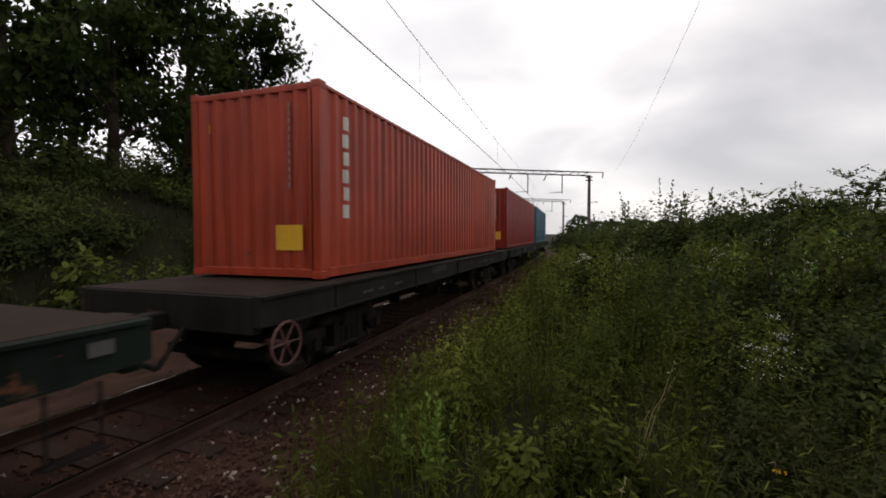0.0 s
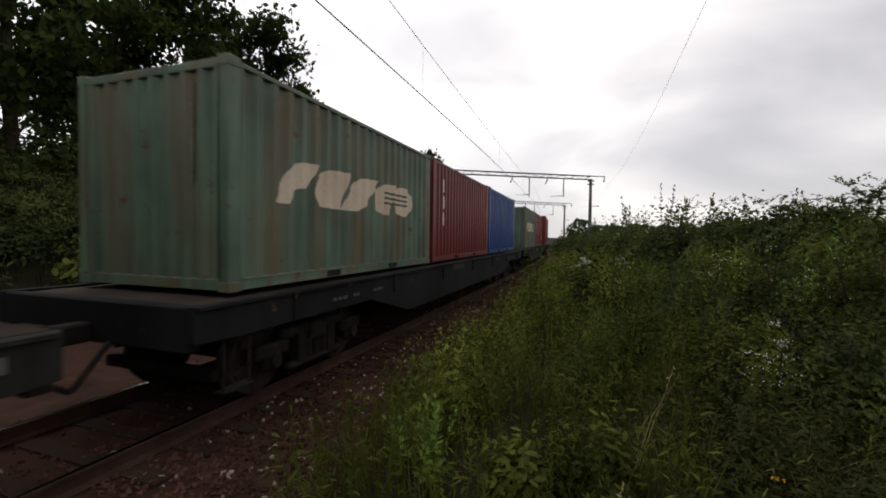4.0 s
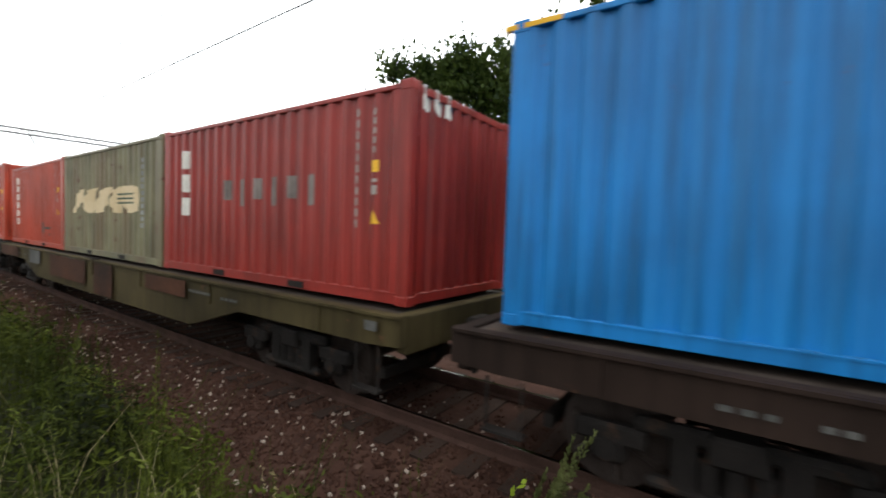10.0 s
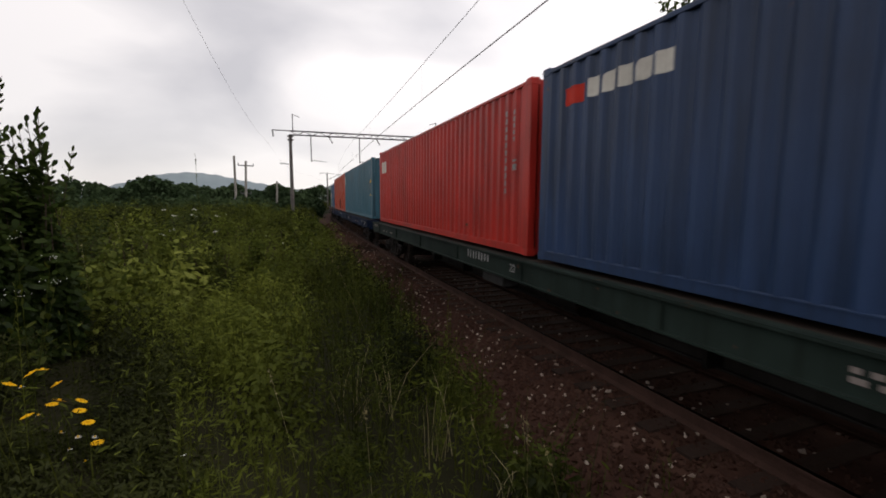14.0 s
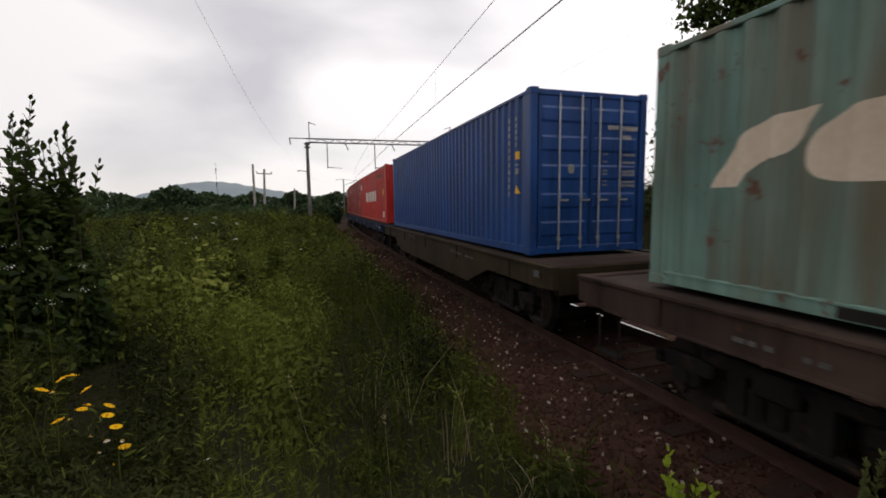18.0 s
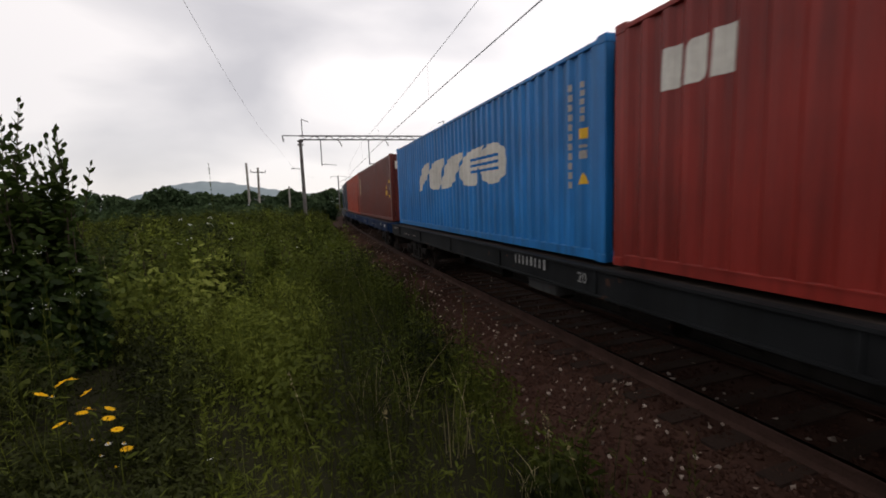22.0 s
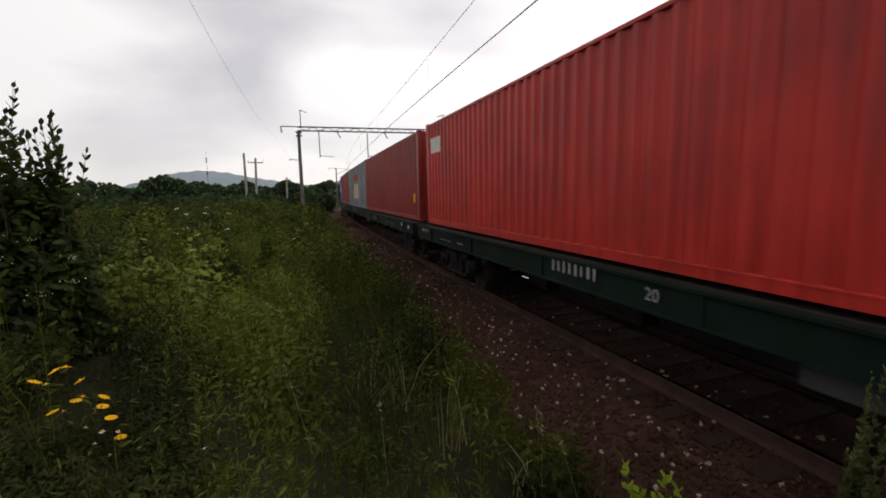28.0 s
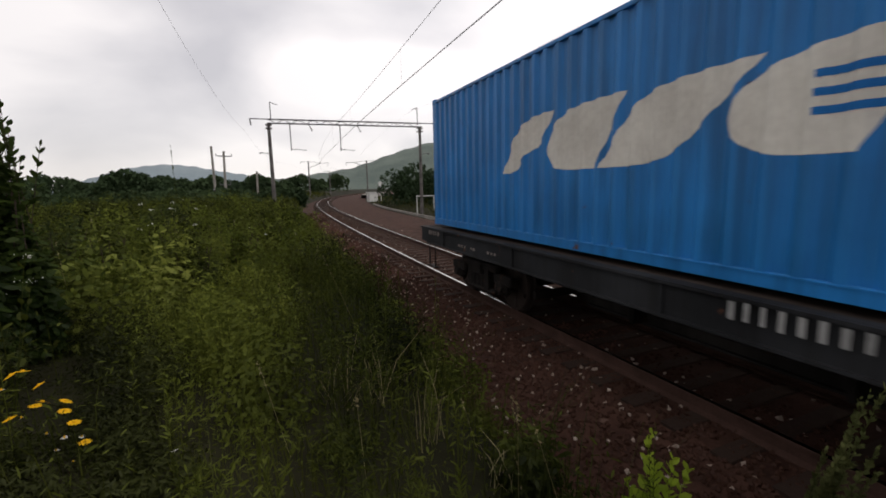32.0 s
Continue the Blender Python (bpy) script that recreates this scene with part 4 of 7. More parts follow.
    C(-123.95, L40, HC, BLUE_D, "dark slate forty-foot container with a white animal mark and name", [(word_blocks(-4.4, -2.3, 2.28, 2.55, 6, 0.2), MARK), ([slab(-5.75, -4.95, 1.95, 2.3, 0, "bl tl br"), slab(-5.2, -4.7, 2.2, 2.5, 0.2, "tl tr"), slab(-4.85, -4.72, 1.8, 2.1)], MARK)] + codes(5.75, 2.52, MARK, True, 2, False), end_marks=[(word_blocks(-0.1, 1.0, 2.3, 2.52, 6, 0.2), MARK_FAINT)])
    C(-136.45, L40, HC, BLUE_F, "bright blue forty-foot container with a large white emblem", emblem40(None, None, -3.0, 3.4, 1.14, 1.98) + codes(5.9, 2.45))
    C(-149.40, L40, HC, RED_C, "dull red forty-foot corrugated container", codes(5.85, 2.5, MARK_GREY, False))
    C(-161.85, L40, HC, RED_B, "bright red forty-foot container with a white name and yellow label", [(word_blocks(-5.75, -4.85, 2.03, 2.45, 3, 0.2, 0.06), MARK), ([slab(5.2, 5.55, 0.6, 1.0)], MARK_YELLOW)] + codes(5.85, 2.5, MARK_GREY, False))
    C(-174.95, L40, HC, RED_C, "rust-red forty-foot corrugated steel container", [([slab(5.3, 5.55, 0.6, 0.9)], MARK_YELLOW)] + codes(5.8, 2.5, MARK_GREY, False))
    C(-187.30, L40, HC, GREY, "weathered grey forty-foot container with cream letters and red emblem", [(word_blocks(-1.3, 1.65, 0.58, 1.62, 3, 0.12, 0.04), MARK_CREAM), ([slab(-1.35, 1.5, 1.88, 2.12, 0.5), slab(-0.4, 0.15, 1.7, 2.3, 0.3), slab(0.6, 1.7, 2.05, 2.25, 0.4)], MARK_RED)], True)
    C(-200.35, L40, HC, RED_C, "dark rust-red forty-foot container with yellow labels", [([slab(5.35, 5.65, 0.68, 0.98)], MARK_YELLOW), ([slab(4.9, 5.1, 0.42, 0.5), slab(5.2, 5.3, 0.45, 0.55)], MARK)] + codes(5.8, 2.5, MARK_GREY))
    C(-212.70, L40, HC, BLUE_F, "bright blue forty-foot container with a large white emblem", emblem40(None, None, -2.86, 3.57, 1.10, 1.94) + codes(5.9, 2.45))


# ---- flat wagons ----
def wheelset_mesh():
    def shape(bm):
        tube_bm(bm, (-1.0, 0, 0), (1.0, 0, 0), 0.075, None, 10)
        for s in (-1, 1):
            tube_bm(bm, (s * 0.735, 0, 0), (s * 0.76, 0, 0), 0.505, 0.500, 28)
            tube_bm(bm, (s * 0.76, 0, 0), (s * 0.86, 0, 0), 0.476, 0.470, 28)
            tube_bm(bm, (s * 0.855, 0, 0), (s * 0.885, 0, 0), 0.455, 0.452, 28)
            tube_bm(bm, (s * 0.86, 0, 0), (s * 0.95, 0, 0), 0.15, 0.12, 12)
            for i in range(6):
                a = i * math.pi / 3
                tube_bm(bm, (s * 0.885, 0.13 * math.cos(a), 0.13 * math.sin(a)), (s * 0.888, 0.40 * math.cos(a), 0.40 * math.sin(a)), 0.035, 0.045, 6)
    return from_bm("wheelset", shape, WHEEL)


def bogie_mesh():
    def shape(bm):
        for s in (-1, 1):
            x0, x1 = (s * 1.02, s * 1.16) if s > 0 else (s * 1.16, s * 1.02)
            box_bm(bm, x0, x1, -1.22, -0.62, 0.50, 0.68, 0.03)
            box_bm(bm, x0, x1, 0.62, 1.22, 0.50, 0.68, 0.03)
            for e in (-1, 1):
                box_bm(bm, x0 - 0.02, x1 + 0.02, e * 0.925 - 0.15, e * 0.925 + 0.15, 0.33, 0.58, 0.05)
                tube_bm(bm, (s * 1.18, e * 0.925, 0.47), (s * 1.22, e * 0.925, 0.47), 0.105, 0.095, 10)
                v = box_bm(bm, x0, x1, e * 0.35 - 0.09, e * 0.35 + 0.09, 0.30, 0.70)
            box_bm(bm, x0, x1, -0.75, 0.75, 0.66, 0.80, 0.04)
            box_bm(bm, x0, x1, -0.62, 0.62, 0.22, 0.33, 0.04)
            for y in (-0.18, 0.0, 0.18):
                tube_bm(bm, (s * 1.09, y, 0.33), (s * 1.09, y, 0.58), 0.085, None, 10)
        box_bm(bm, -1.2, 1.2, -0.2, 0.2, 0.56, 0.80, 0.03)
    return from_bm("bogie_frame", shape, IRON)


def coupler_mesh():
    def shape(bm):
        box_bm(bm, -0.10, 0.10, 0.0, 0.42, 0.93, 1.13, 0.02)
        box_bm(bm, -0.22, 0.22, 0.38, 0.60, 0.88, 1.18, 0.05)
        box_bm(bm, 0.06, 0.22, 0.55, 0.68, 0.90, 1.16, 0.04)
        tube_bm(bm, (-0.35, 0.0, 0.95), (-0.35, 0.35, 0.55), 0.03, None, 8)
        tube_bm(bm, (-0.35, 0.35, 0.55), (-0.2, 0.58, 0.72), 0.03, None, 8)
    return from_bm("coupler", shape, IRON)


HANDWHEEL = surface("rust_red_handwheel", (0.07, 0.035, 0.030), (0.15, 0.08, 0.07), 0.7, 0.1, 30, 0.2)
WHEELSET, BOGIE, COUPLER = wheelset_mesh(), bogie_mesh(), coupler_mesh()
SPINNERS = []


def sill_mesh(half, belly, x):
    """A side beam seen from outside: straight, or deep in the middle with tapering ends."""
    top, up = 1.365, 0.99
    low = up - (0.42 if belly else 0.0)
    a, b = half * 0.66, half * 0.50
    out = [(-half, 1.02), (-half, top), (half, top), (half, 1.02), (half - 0.5, up)]
    out += [(a, up), (b, low), (-b, low), (-a, up)] if belly else []
    out += [(-half + 0.5, up)]
    bm = bmesh.new()
    f = bm.faces.new([bm.verts.new((x, y, z)) for y, z in out])
    r = bmesh.ops.extrude_face_region(bm, geom=[f])
    bmesh.ops.translate(bm, verts=[e for e in r["geom"] if isinstance(e, bmesh.types.BMVert)], vec=(-0.10 if x > 0 else 0.10, 0, 0))
    bmesh.ops.recalc_face_normals(bm, faces=bm.faces)
    for s in (1,):
        box_bm(bm, min(x, x * 1.03), max(x, x * 1.03), -half + 0.02, half - 0.02, top - 0.035, top - 0.002)
        if not belly:
            box_bm(bm, min(x, x * 1.03), max(x, x * 1.03), -half + 0.55, half - 0.55, up, up + 0.025)
        n = int(half * 2 / 2.6)
        for i in range(n):
            y = -half + (i + 0.5) * half * 2 / n
            box_bm(bm, min(x, x * 1.02), max(x, x * 1.02), y - 0.02, y + 0.02, up + 0.02, top - 0.03)
    me = bpy.data.meshes.new("side_beam")
    bm.to_mesh(me)
    bm.free()
    me.materials.append(WAGON_PAINT)
    return me


def flat_patch(name, y0, y1, z0, z1, material, parent, x=1.505):
    return put(name, mesh_of(name, [(x, y0, z0), (x, y1, z0), (x, y1, z1), (x, y0, z1)], [(0, 1, 2, 3)], material), parent)


def number_word(text, y, z, size, parent, material):
    cu = bpy.data.curves.new("stencilled_number", "FONT")
    cu.body, cu.size, cu.extrude = text, size, 0.002
    tmp = bpy.data.objects.new("stencilled_number", cu)
    scene.collection.objects.link(tmp)
    me = bpy.data.meshes.new_from_object(tmp)
    bpy.data.objects.remove(tmp)
    me.materials.clear()
    me.materials.append(material)
    put("stencilled_number", me, parent, Matrix.Translation((1.505, y, z)) @ Matrix.Rotation(radians(90), 4, "Z") @ Matrix.Rotation(radians(90), 4, "X"))


def centre_beam_bm(bm, half):
    """Twin deep webs, lowest between the bogies, with a bottom flange."""
    low, b, a = (0.40 if half > 9 else 0.52), half - 4.6, half - 3.9
    for x in (-0.30, 0.24):
        f = bm.faces.new([bm.verts.new((x, y, z)) for y, z in ((-half + 0.1, 0.86), (-a, 0.86), (-b, low), (b, low), (a, 0.86), (half - 0.1, 0.86), (half - 0.1, 1.315), (-half + 0.1, 1.315))])
        r = bmesh.ops.extrude_face_region(bm, geom=[f])
        bmesh.ops.translate(bm, verts=[e for e in r["geom"] if isinstance(e, bmesh.types.BMVert)], vec=(0.06, 0, 0))
    bmesh.ops.recalc_face_normals(bm, faces=bm.faces)
    box_bm(bm, -0.36, 0.36, -b, b, low - 0.03, low - 0.004)


def rigging_bm(bm, half):
    """Pull rods, levers, brake beams and pipes slung under the floor."""
    for x, z in ((0.50, 0.62), (-0.55, 0.58), (0.62, 0.80)):
        tube_bm(bm, (x, -half + 2.0, z), (x, half - 2.0, z), 0.022, None, 6)
    for e in (1, -1):
        m = e * (half - 2.35)
        for k in (-1.55, -0.36, 0.36, 1.55):
            box_bm(bm, -0.88, 0.88, m + k - 0.05, m + k + 0.05, 0.36, 0.50, 0.01)
        box_bm(bm, -0.60, 0.60, m - 0.28, m + 0.28, 0.80, 0.98, 0.02)
    n = max(3, int(half / 1.6))
    for i in range(n):
        y = (i - (n - 1) / 2) * (2 * half - 8.6) / n
        box_bm(bm, -1.25, -0.36, y - 0.05, y + 0.05, 0.86, 1.155)
        box_bm(bm, 0.36, 1.25, y - 0.05, y + 0.05, 0.86, 1.155)
        box_bm(bm, 0.40, 0.66, y + 0.3, y + 0.36, 0.45, 1.10)


def equipment_bm(bm, y):
    """A flat box hung under the sill on two straps."""
    box_bm(bm, 0.98, 1.34, y, y + 0.85, 0.74, 0.93, 0.015)
    for k in (0.12, 0.68):
        box_bm(bm, 1.10, 1.16, y + k, y + k + 0.05, 0.93, 1.33)


def build_wagon(front, rear, colour, label, belly=False, deck=False, patches=(), figures=False, seed=0, handwheel=None, number_at=-2.1):
    length = front - rear
    half = length / 2
    root = new("flat_wagon")
    tagged(root, label, "railway wagon", "wagons of the train")
    rng = random.Random(seed)
    for x in (1.47, -1.47):
        put("side_beam", sill_mesh(half, belly, x), root, None, "", colour)
    put("centre_beam", from_bm("centre_beam", lambda bm: centre_beam_bm(bm, half), WAGON_PAINT), root, None, "", (0.030, 0.027, 0.025))
    # added sheet, out of sight, that shuts skylight out of the space below
    put("floor_plate", box_mesh("floor_plate", WAGON_PAINT, -1.30, 1.30, -half + 0.2, half - 0.2, 1.318, 1.342), root, None, "", (0.045, 0.034, 0.028))
    put("brake_rigging", from_bm("brake_rigging", lambda bm: rigging_bm(bm, half), IRON), root)
    if figures:
        put("equipment_box", from_bm("equipment_box", lambda bm: equipment_bm(bm, rng.uniform(-2.5, 0.5)), WAGON_PAINT), root, None, "", (0.05, 0.05, 0.05))
    for e in (1, -1):
        y0, y1 = (half - 0.16, half) if e > 0 else (-half, -half + 0.16)
        put("end_beam", box_mesh("end_beam", WAGON_PAINT, -1.36, 1.36, y0, y1, 0.92, 1.36, 0.015), root, None, "", colour)
        put("coupler", COUPLER, root, Matrix.Translation((0, e * half, 0)) @ (Matrix.Identity(4) if e > 0 else Matrix.Rotation(math.pi, 4, "Z")))
        bx = e * (half - 2.35)
        bogie = put("bogie_frame", BOGIE, root, (0, bx, 0))
        for w in (-0.925, 0.925):
            SPINNERS.append((put("wheelset", WHEELSET, bogie, (0, w, 0.475)), w))
        step_me = from_bm("step_bracket", lambda bm: (tube_bm(bm, (1.42, 0, 0.95), (1.42, 0.0, 0.45), 0.015, None, 6), tube_bm(bm, (1.42, 0.35, 0.95), (1.42, 0.35, 0.45), 0.015, None, 6), box_bm(bm, 1.34, 1.46, -0.03, 0.38, 0.43, 0.455)), IRON)
        put("step_bracket", step_me, root, (0, e * (half - 0.55) - (0.17), 0))
    n = max(5, int(length / 1.9))
    cross = box_mesh("cross_beam", WAGON_PAINT, -1.37, 1.37, -0.07, 0.07, 1.16, 1.34)
    for i in range(n):
        put("cross_beam", cross, root, (0, -half + 0.5 + i * (length - 1.0) / (n - 1), 0), "", (0.075, 0.05, 0.04))
    if deck:
        put("deck_plate", from_bm("deck_plate", lambda bm: [box_bm(bm, -1.40, 1.40, -half + 0.02, -half + deck, 1.345, 1.372, 0.004)], WOOD_DECK), root)
        put("deck_plate", from_bm("deck_plate", lambda bm: [box_bm(bm, -1.40, 1.40, half - deck * 0.5, half - 0.02, 1.345, 1.372, 0.004)], WOOD_DECK), root)
    # brake gear under the frame
    put("brake_cylinder", from_bm("brake_cylinder", lambda bm: (tube_bm(bm, (0.75, -0.5, 0.72), (0.75, 0.35, 0.72), 0.19, None, 14), tube_bm(bm, (0.75, 0.35, 0.72), (0.75, 1.3, 0.66), 0.03, None, 6)), IRON), root, (0, rng.uniform(-1, 1), 0))
    put("air_tank", from_bm("air_tank", lambda bm: tube_bm(bm, (-0.7, -0.7, 0.72), (-0.7, 0.5, 0.72), 0.22, None, 14), IRON), root)
    put("brake_pipe", from_bm("brake_pipe", lambda bm: tube_bm(bm, (0.95, -half + 0.2, 0.86), (0.95, half - 0.2, 0.86), 0.022, None, 6), IRON), root)
    # stencilled writing as dusty bars
    for y0, y1, z0, z1 in ((number_at, number_at + 1.05, 1.18, 1.33), (half - 4.6, half - 3.9, 1.14, 1.22), (half - 3.6, half - 3.1, 1.12, 1.2), (-half + 2.2, -half + 2.6, 1.12, 1.18), (-half + 2.75, -half + 2.95, 1.12, 1.2), (-half + 3.4, -half + 3.75, 1.13, 1.18), (half * 0.35, half * 0.35 + 0.32, 1.12, 1.17), (half * 0.35, half * 0.35 + 0.45, 1.19, 1.23), (half * 0.35 + 0.6, half * 0.35 + 0.8, 1.12, 1.22)):
        if z1 == 1.33:
            for i in range(8):
                flat_patch("stencilled_bar", y0 + i * 0.13, y0 + i * 0.13 + rng.uniform(0.035, 0.06), z0 - 0.02 + rng.uniform(0, 0.02), z1 - rng.uniform(0, 0.02), MARK_GREY if figures else MARK_DIM, root, 1.516)
        else:
            n = max(2, int((y1 - y0) / 0.11))
            for i in range(n):
                a = y0 + (y1 - y0) * i / n
                flat_patch("stencilled_bar", a, a + (y1 - y0) / n * rng.uniform(0.5, 0.8), z0, z0 + 0.045, MARK_FAINT if figures else MARK_DIM, root, 1.516)
    flat_patch("maker_plate", half - 0.50, half - 0.32, 1.16, 1.27, MARK if figures else MARK_DIM, root, 1.516)
    if figures:
        for i in range(5):
            flat_patch("stencilled_bar", -half + 0.6 + i * 0.13, -half + 0.6 + i * 0.13 + rng.uniform(0.05, 0.10), 1.22, 1.31, MARK_FAINT, root, 1.516)
        put("oval_mark", mesh_of("oval_mark", [(1.516, half - 1.45 + 0.14 * math.cos(k * 0.5236), 1.25 + 0.07 * math.sin(k * 0.5236)) for k in range(12)], [list(range(12))], MARK_GREY), root)
    if handwheel:
        def wheel(bm):
            for i in range(18):
                a0, a1 = i * math.pi / 9, (i + 1) * math.pi / 9
                tube_bm(bm, (1.60, 0.25 * math.cos(a0), 0.25 * math.sin(a0)), (1.60, 0.25 * math.cos(a1), 0.25 * math.sin(a1)), 0.018, None, 6)
            for i in range(6):
                a0 = i * math.pi / 3
                tube_bm(bm, (1.58, 0, 0), (1.60, 0.25 * math.cos(a0), 0.25 * math.sin(a0)), 0.014, None, 5)
            tube_bm(bm, (1.30, 0, 0), (1.62, 0, 0), 0.035, None, 8)
        put("handbrake_wheel", from_bm("handbrake_wheel", wheel, HANDWHEEL), root, (0, handwheel[0], handwheel[1]), "rust-red spoked handwheel")
    if figures:
        number_word("20", number_at + 1.75, 1.13, 0.2, root, MARK_GREY)
    for y0, y1, z0, z1, m in patches:
        flat_patch("paint_patch", y0, y1, z0, z1, m, root, 1.5165)
    if belly:
        put("twist_lock", box_mesh("twist_lock", IRON, 1.36, 1.50, -0.09, 0.09, 1.36, 1.40), root)
    MOVING.append((root, (front + rear) / 2, length - 4.7, 0.0))
    return root


def place_wagons():
    W = build_wagon
    BLK, GRN, BLU, OLV, BRN, GRY = (0.012, 0.013, 0.014), (0.006, 0.015, 0.010), (0.004, 0.012, 0.034), (0.050, 0.038, 0.016), (0.020, 0.012, 0.009), (0.105, 0.105, 0.10)
    W(269.0, 254.5, BLK, "dusty dark flat wagon", seed=1)
    W(254.0, 240.6, (0.016, 0.017, 0.016), "dusty grey-black flat wagon", seed=2)
    W(239.6, 224.65, (0.020, 0.019, 0.016), "dusty grey flat wagon with brown decking", deck=3.2, seed=3, handwheel=(-7.2, 0.80))
    W(223.45, 207.6, (0.012, 0.018, 0.014), "dusty grey-green flat wagon with brown decking", deck=2.6, seed=4)
    W(206.4, 189.3, GRN, "dark green flat wagon with an empty end", True, 3.4, figures=True, seed=5, number_at=-1.6)
    W(188.2, 168.3, BLK, "black flat wagon under three short containers", True, seed=6)
    W(167.3, 153.0, (0.022, 0.022, 0.019), "dusty grey flat wagon", deck=1.4, seed=7)
    W(152.2, 132.6, (0.018, 0.026, 0.020), "grey-green fish-bellied flat wagon", True, patches=[(5.5, 6.4, 1.02, 1.2, MARK_DIM)], seed=8)
    W(132.0, 107.2, (0.011, 0.015, 0.023), "blue-black fish-bellied long flat wagon", True, patches=[(-6.6, -6.1, 1.07, 1.26, MARK_BLUE), (-3.6, -1.6, 1.08, 1.28, MARK_FAINT), (11.45, 11.75, 1.10, 1.26, MARK_CREAM)], seed=9)
    W(106.5, 81.3, BRN, "rusty brown fish-bellied long flat wagon", True, patches=[(11.85, 12.2, 1.10, 1.28, MARK_CREAM), (-2.2, -1.5, 0.72, 0.88, MARK_DIM)], seed=10)
    W(80.7, 62.0, OLV, "olive-yellow fish-bellied flat wagon with rusty ends", True, patches=[(-3.2, -0.4, 0.75, 1.3, MARK_RUST), (-5.3, -4.2, 0.95, 1.33, MARK_DIM), (0.2, 1.3, 0.62, 1.3, MARK_RUST), (3.0, 4.6, 1.02, 1.3, MARK_RUST), (-8.9, -6.6, 1.03, 1.33, MARK_RUST)], seed=11)
    W(61.1, 35.7, (0.022, 0.023, 0.020), "grimy dark fish-bellied long flat wagon", True, patches=[(-3.5, -2.9, 0.85, 0.98, MARK_DIM), (-8.6, -7.7, 1.05, 1.2, MARK_DIM)], seed=12)
    W(35.2, 10.2, (0.015, 0.024, 0.020), "dark green long flat wagon", figures=True, seed=13)
    W(8.6, -16.3, BLU, "dark blue long flat wagon", figures=True, seed=14)
    W(-17.2, -30.9, (0.050, 0.032, 0.025), "rusty brown flat wagon with a green patch", patches=[(-3.2, -1.6, 1.0, 1.25, MARK_DIM)], seed=15)
    W(-31.5, -45.9, (0.032, 0.023, 0.012), "rusty ochre fish-bellied flat wagon", True, deck=1.2, seed=16)
    W(-46.7, -71.8, BLU, "dark blue long flat wagon with white stencils", figures=True, seed=17)
    W(-72.6, -97.5, BLK, "black long flat wagon with white stencils", figures=True, seed=18)
    W(-98.6, -123.5, (0.007, 0.022, 0.062), "blue long flat wagon with white stencils", figures=True, seed=19)
    W(-123.8, -148.8, GRY, "light grey fish-bellied wagon with blue patches", True, patches=[(9.5, 10.9, 1.03, 1.3, MARK_BLUE), (11.05, 11.55, 1.06, 1.26, MARK_PINK), (-2.0, -1.0, 0.8, 1.25, MARK_BLUE), (3.2, 4.0, 1.0, 1.2, MARK_BLUE), (-8.5, -7.2, 1.05, 1.25, MARK_BLUE)], seed=20)
    W(-149.3, -174.2, GRN, "dark green long flat wagon with white stencils", figures=True, seed=21, number_at=-5.2)
    W(-174.8, -199.7, GRN, "dark green long flat wagon with white stencils", figures=True, seed=22, number_at=-5.2)
    W(-200.2, -225.1, (0.022, 0.023, 0.025), "grey-black long flat wagon at the end of the train", figures=True, seed=23, handwheel=(7.2, 1.2), number_at=-4.85)


place_containers()
place_wagons()


# ---- overhead line: portals, masts, wires ----
def local_frame(s, lat, z=0.0):
    x, y, th = on_line(s)
    return Matrix.Translation(beside(s, lat, z)) @ Matrix.Rotation(th, 4, "Z")


def insulator_bm(bm, a, b, r=0.07, n=4):
    a, b = Vector(a), Vector(b)
    tube_bm(bm, a, b, 0.02, None, 6)
    for i in range(n):
        p = a.lerp(b, (i + 0.5) / n)
        d = (b - a).normalized() * 0.04
        tube_bm(bm, p - d, p + d, r, r * 0.5, 8)


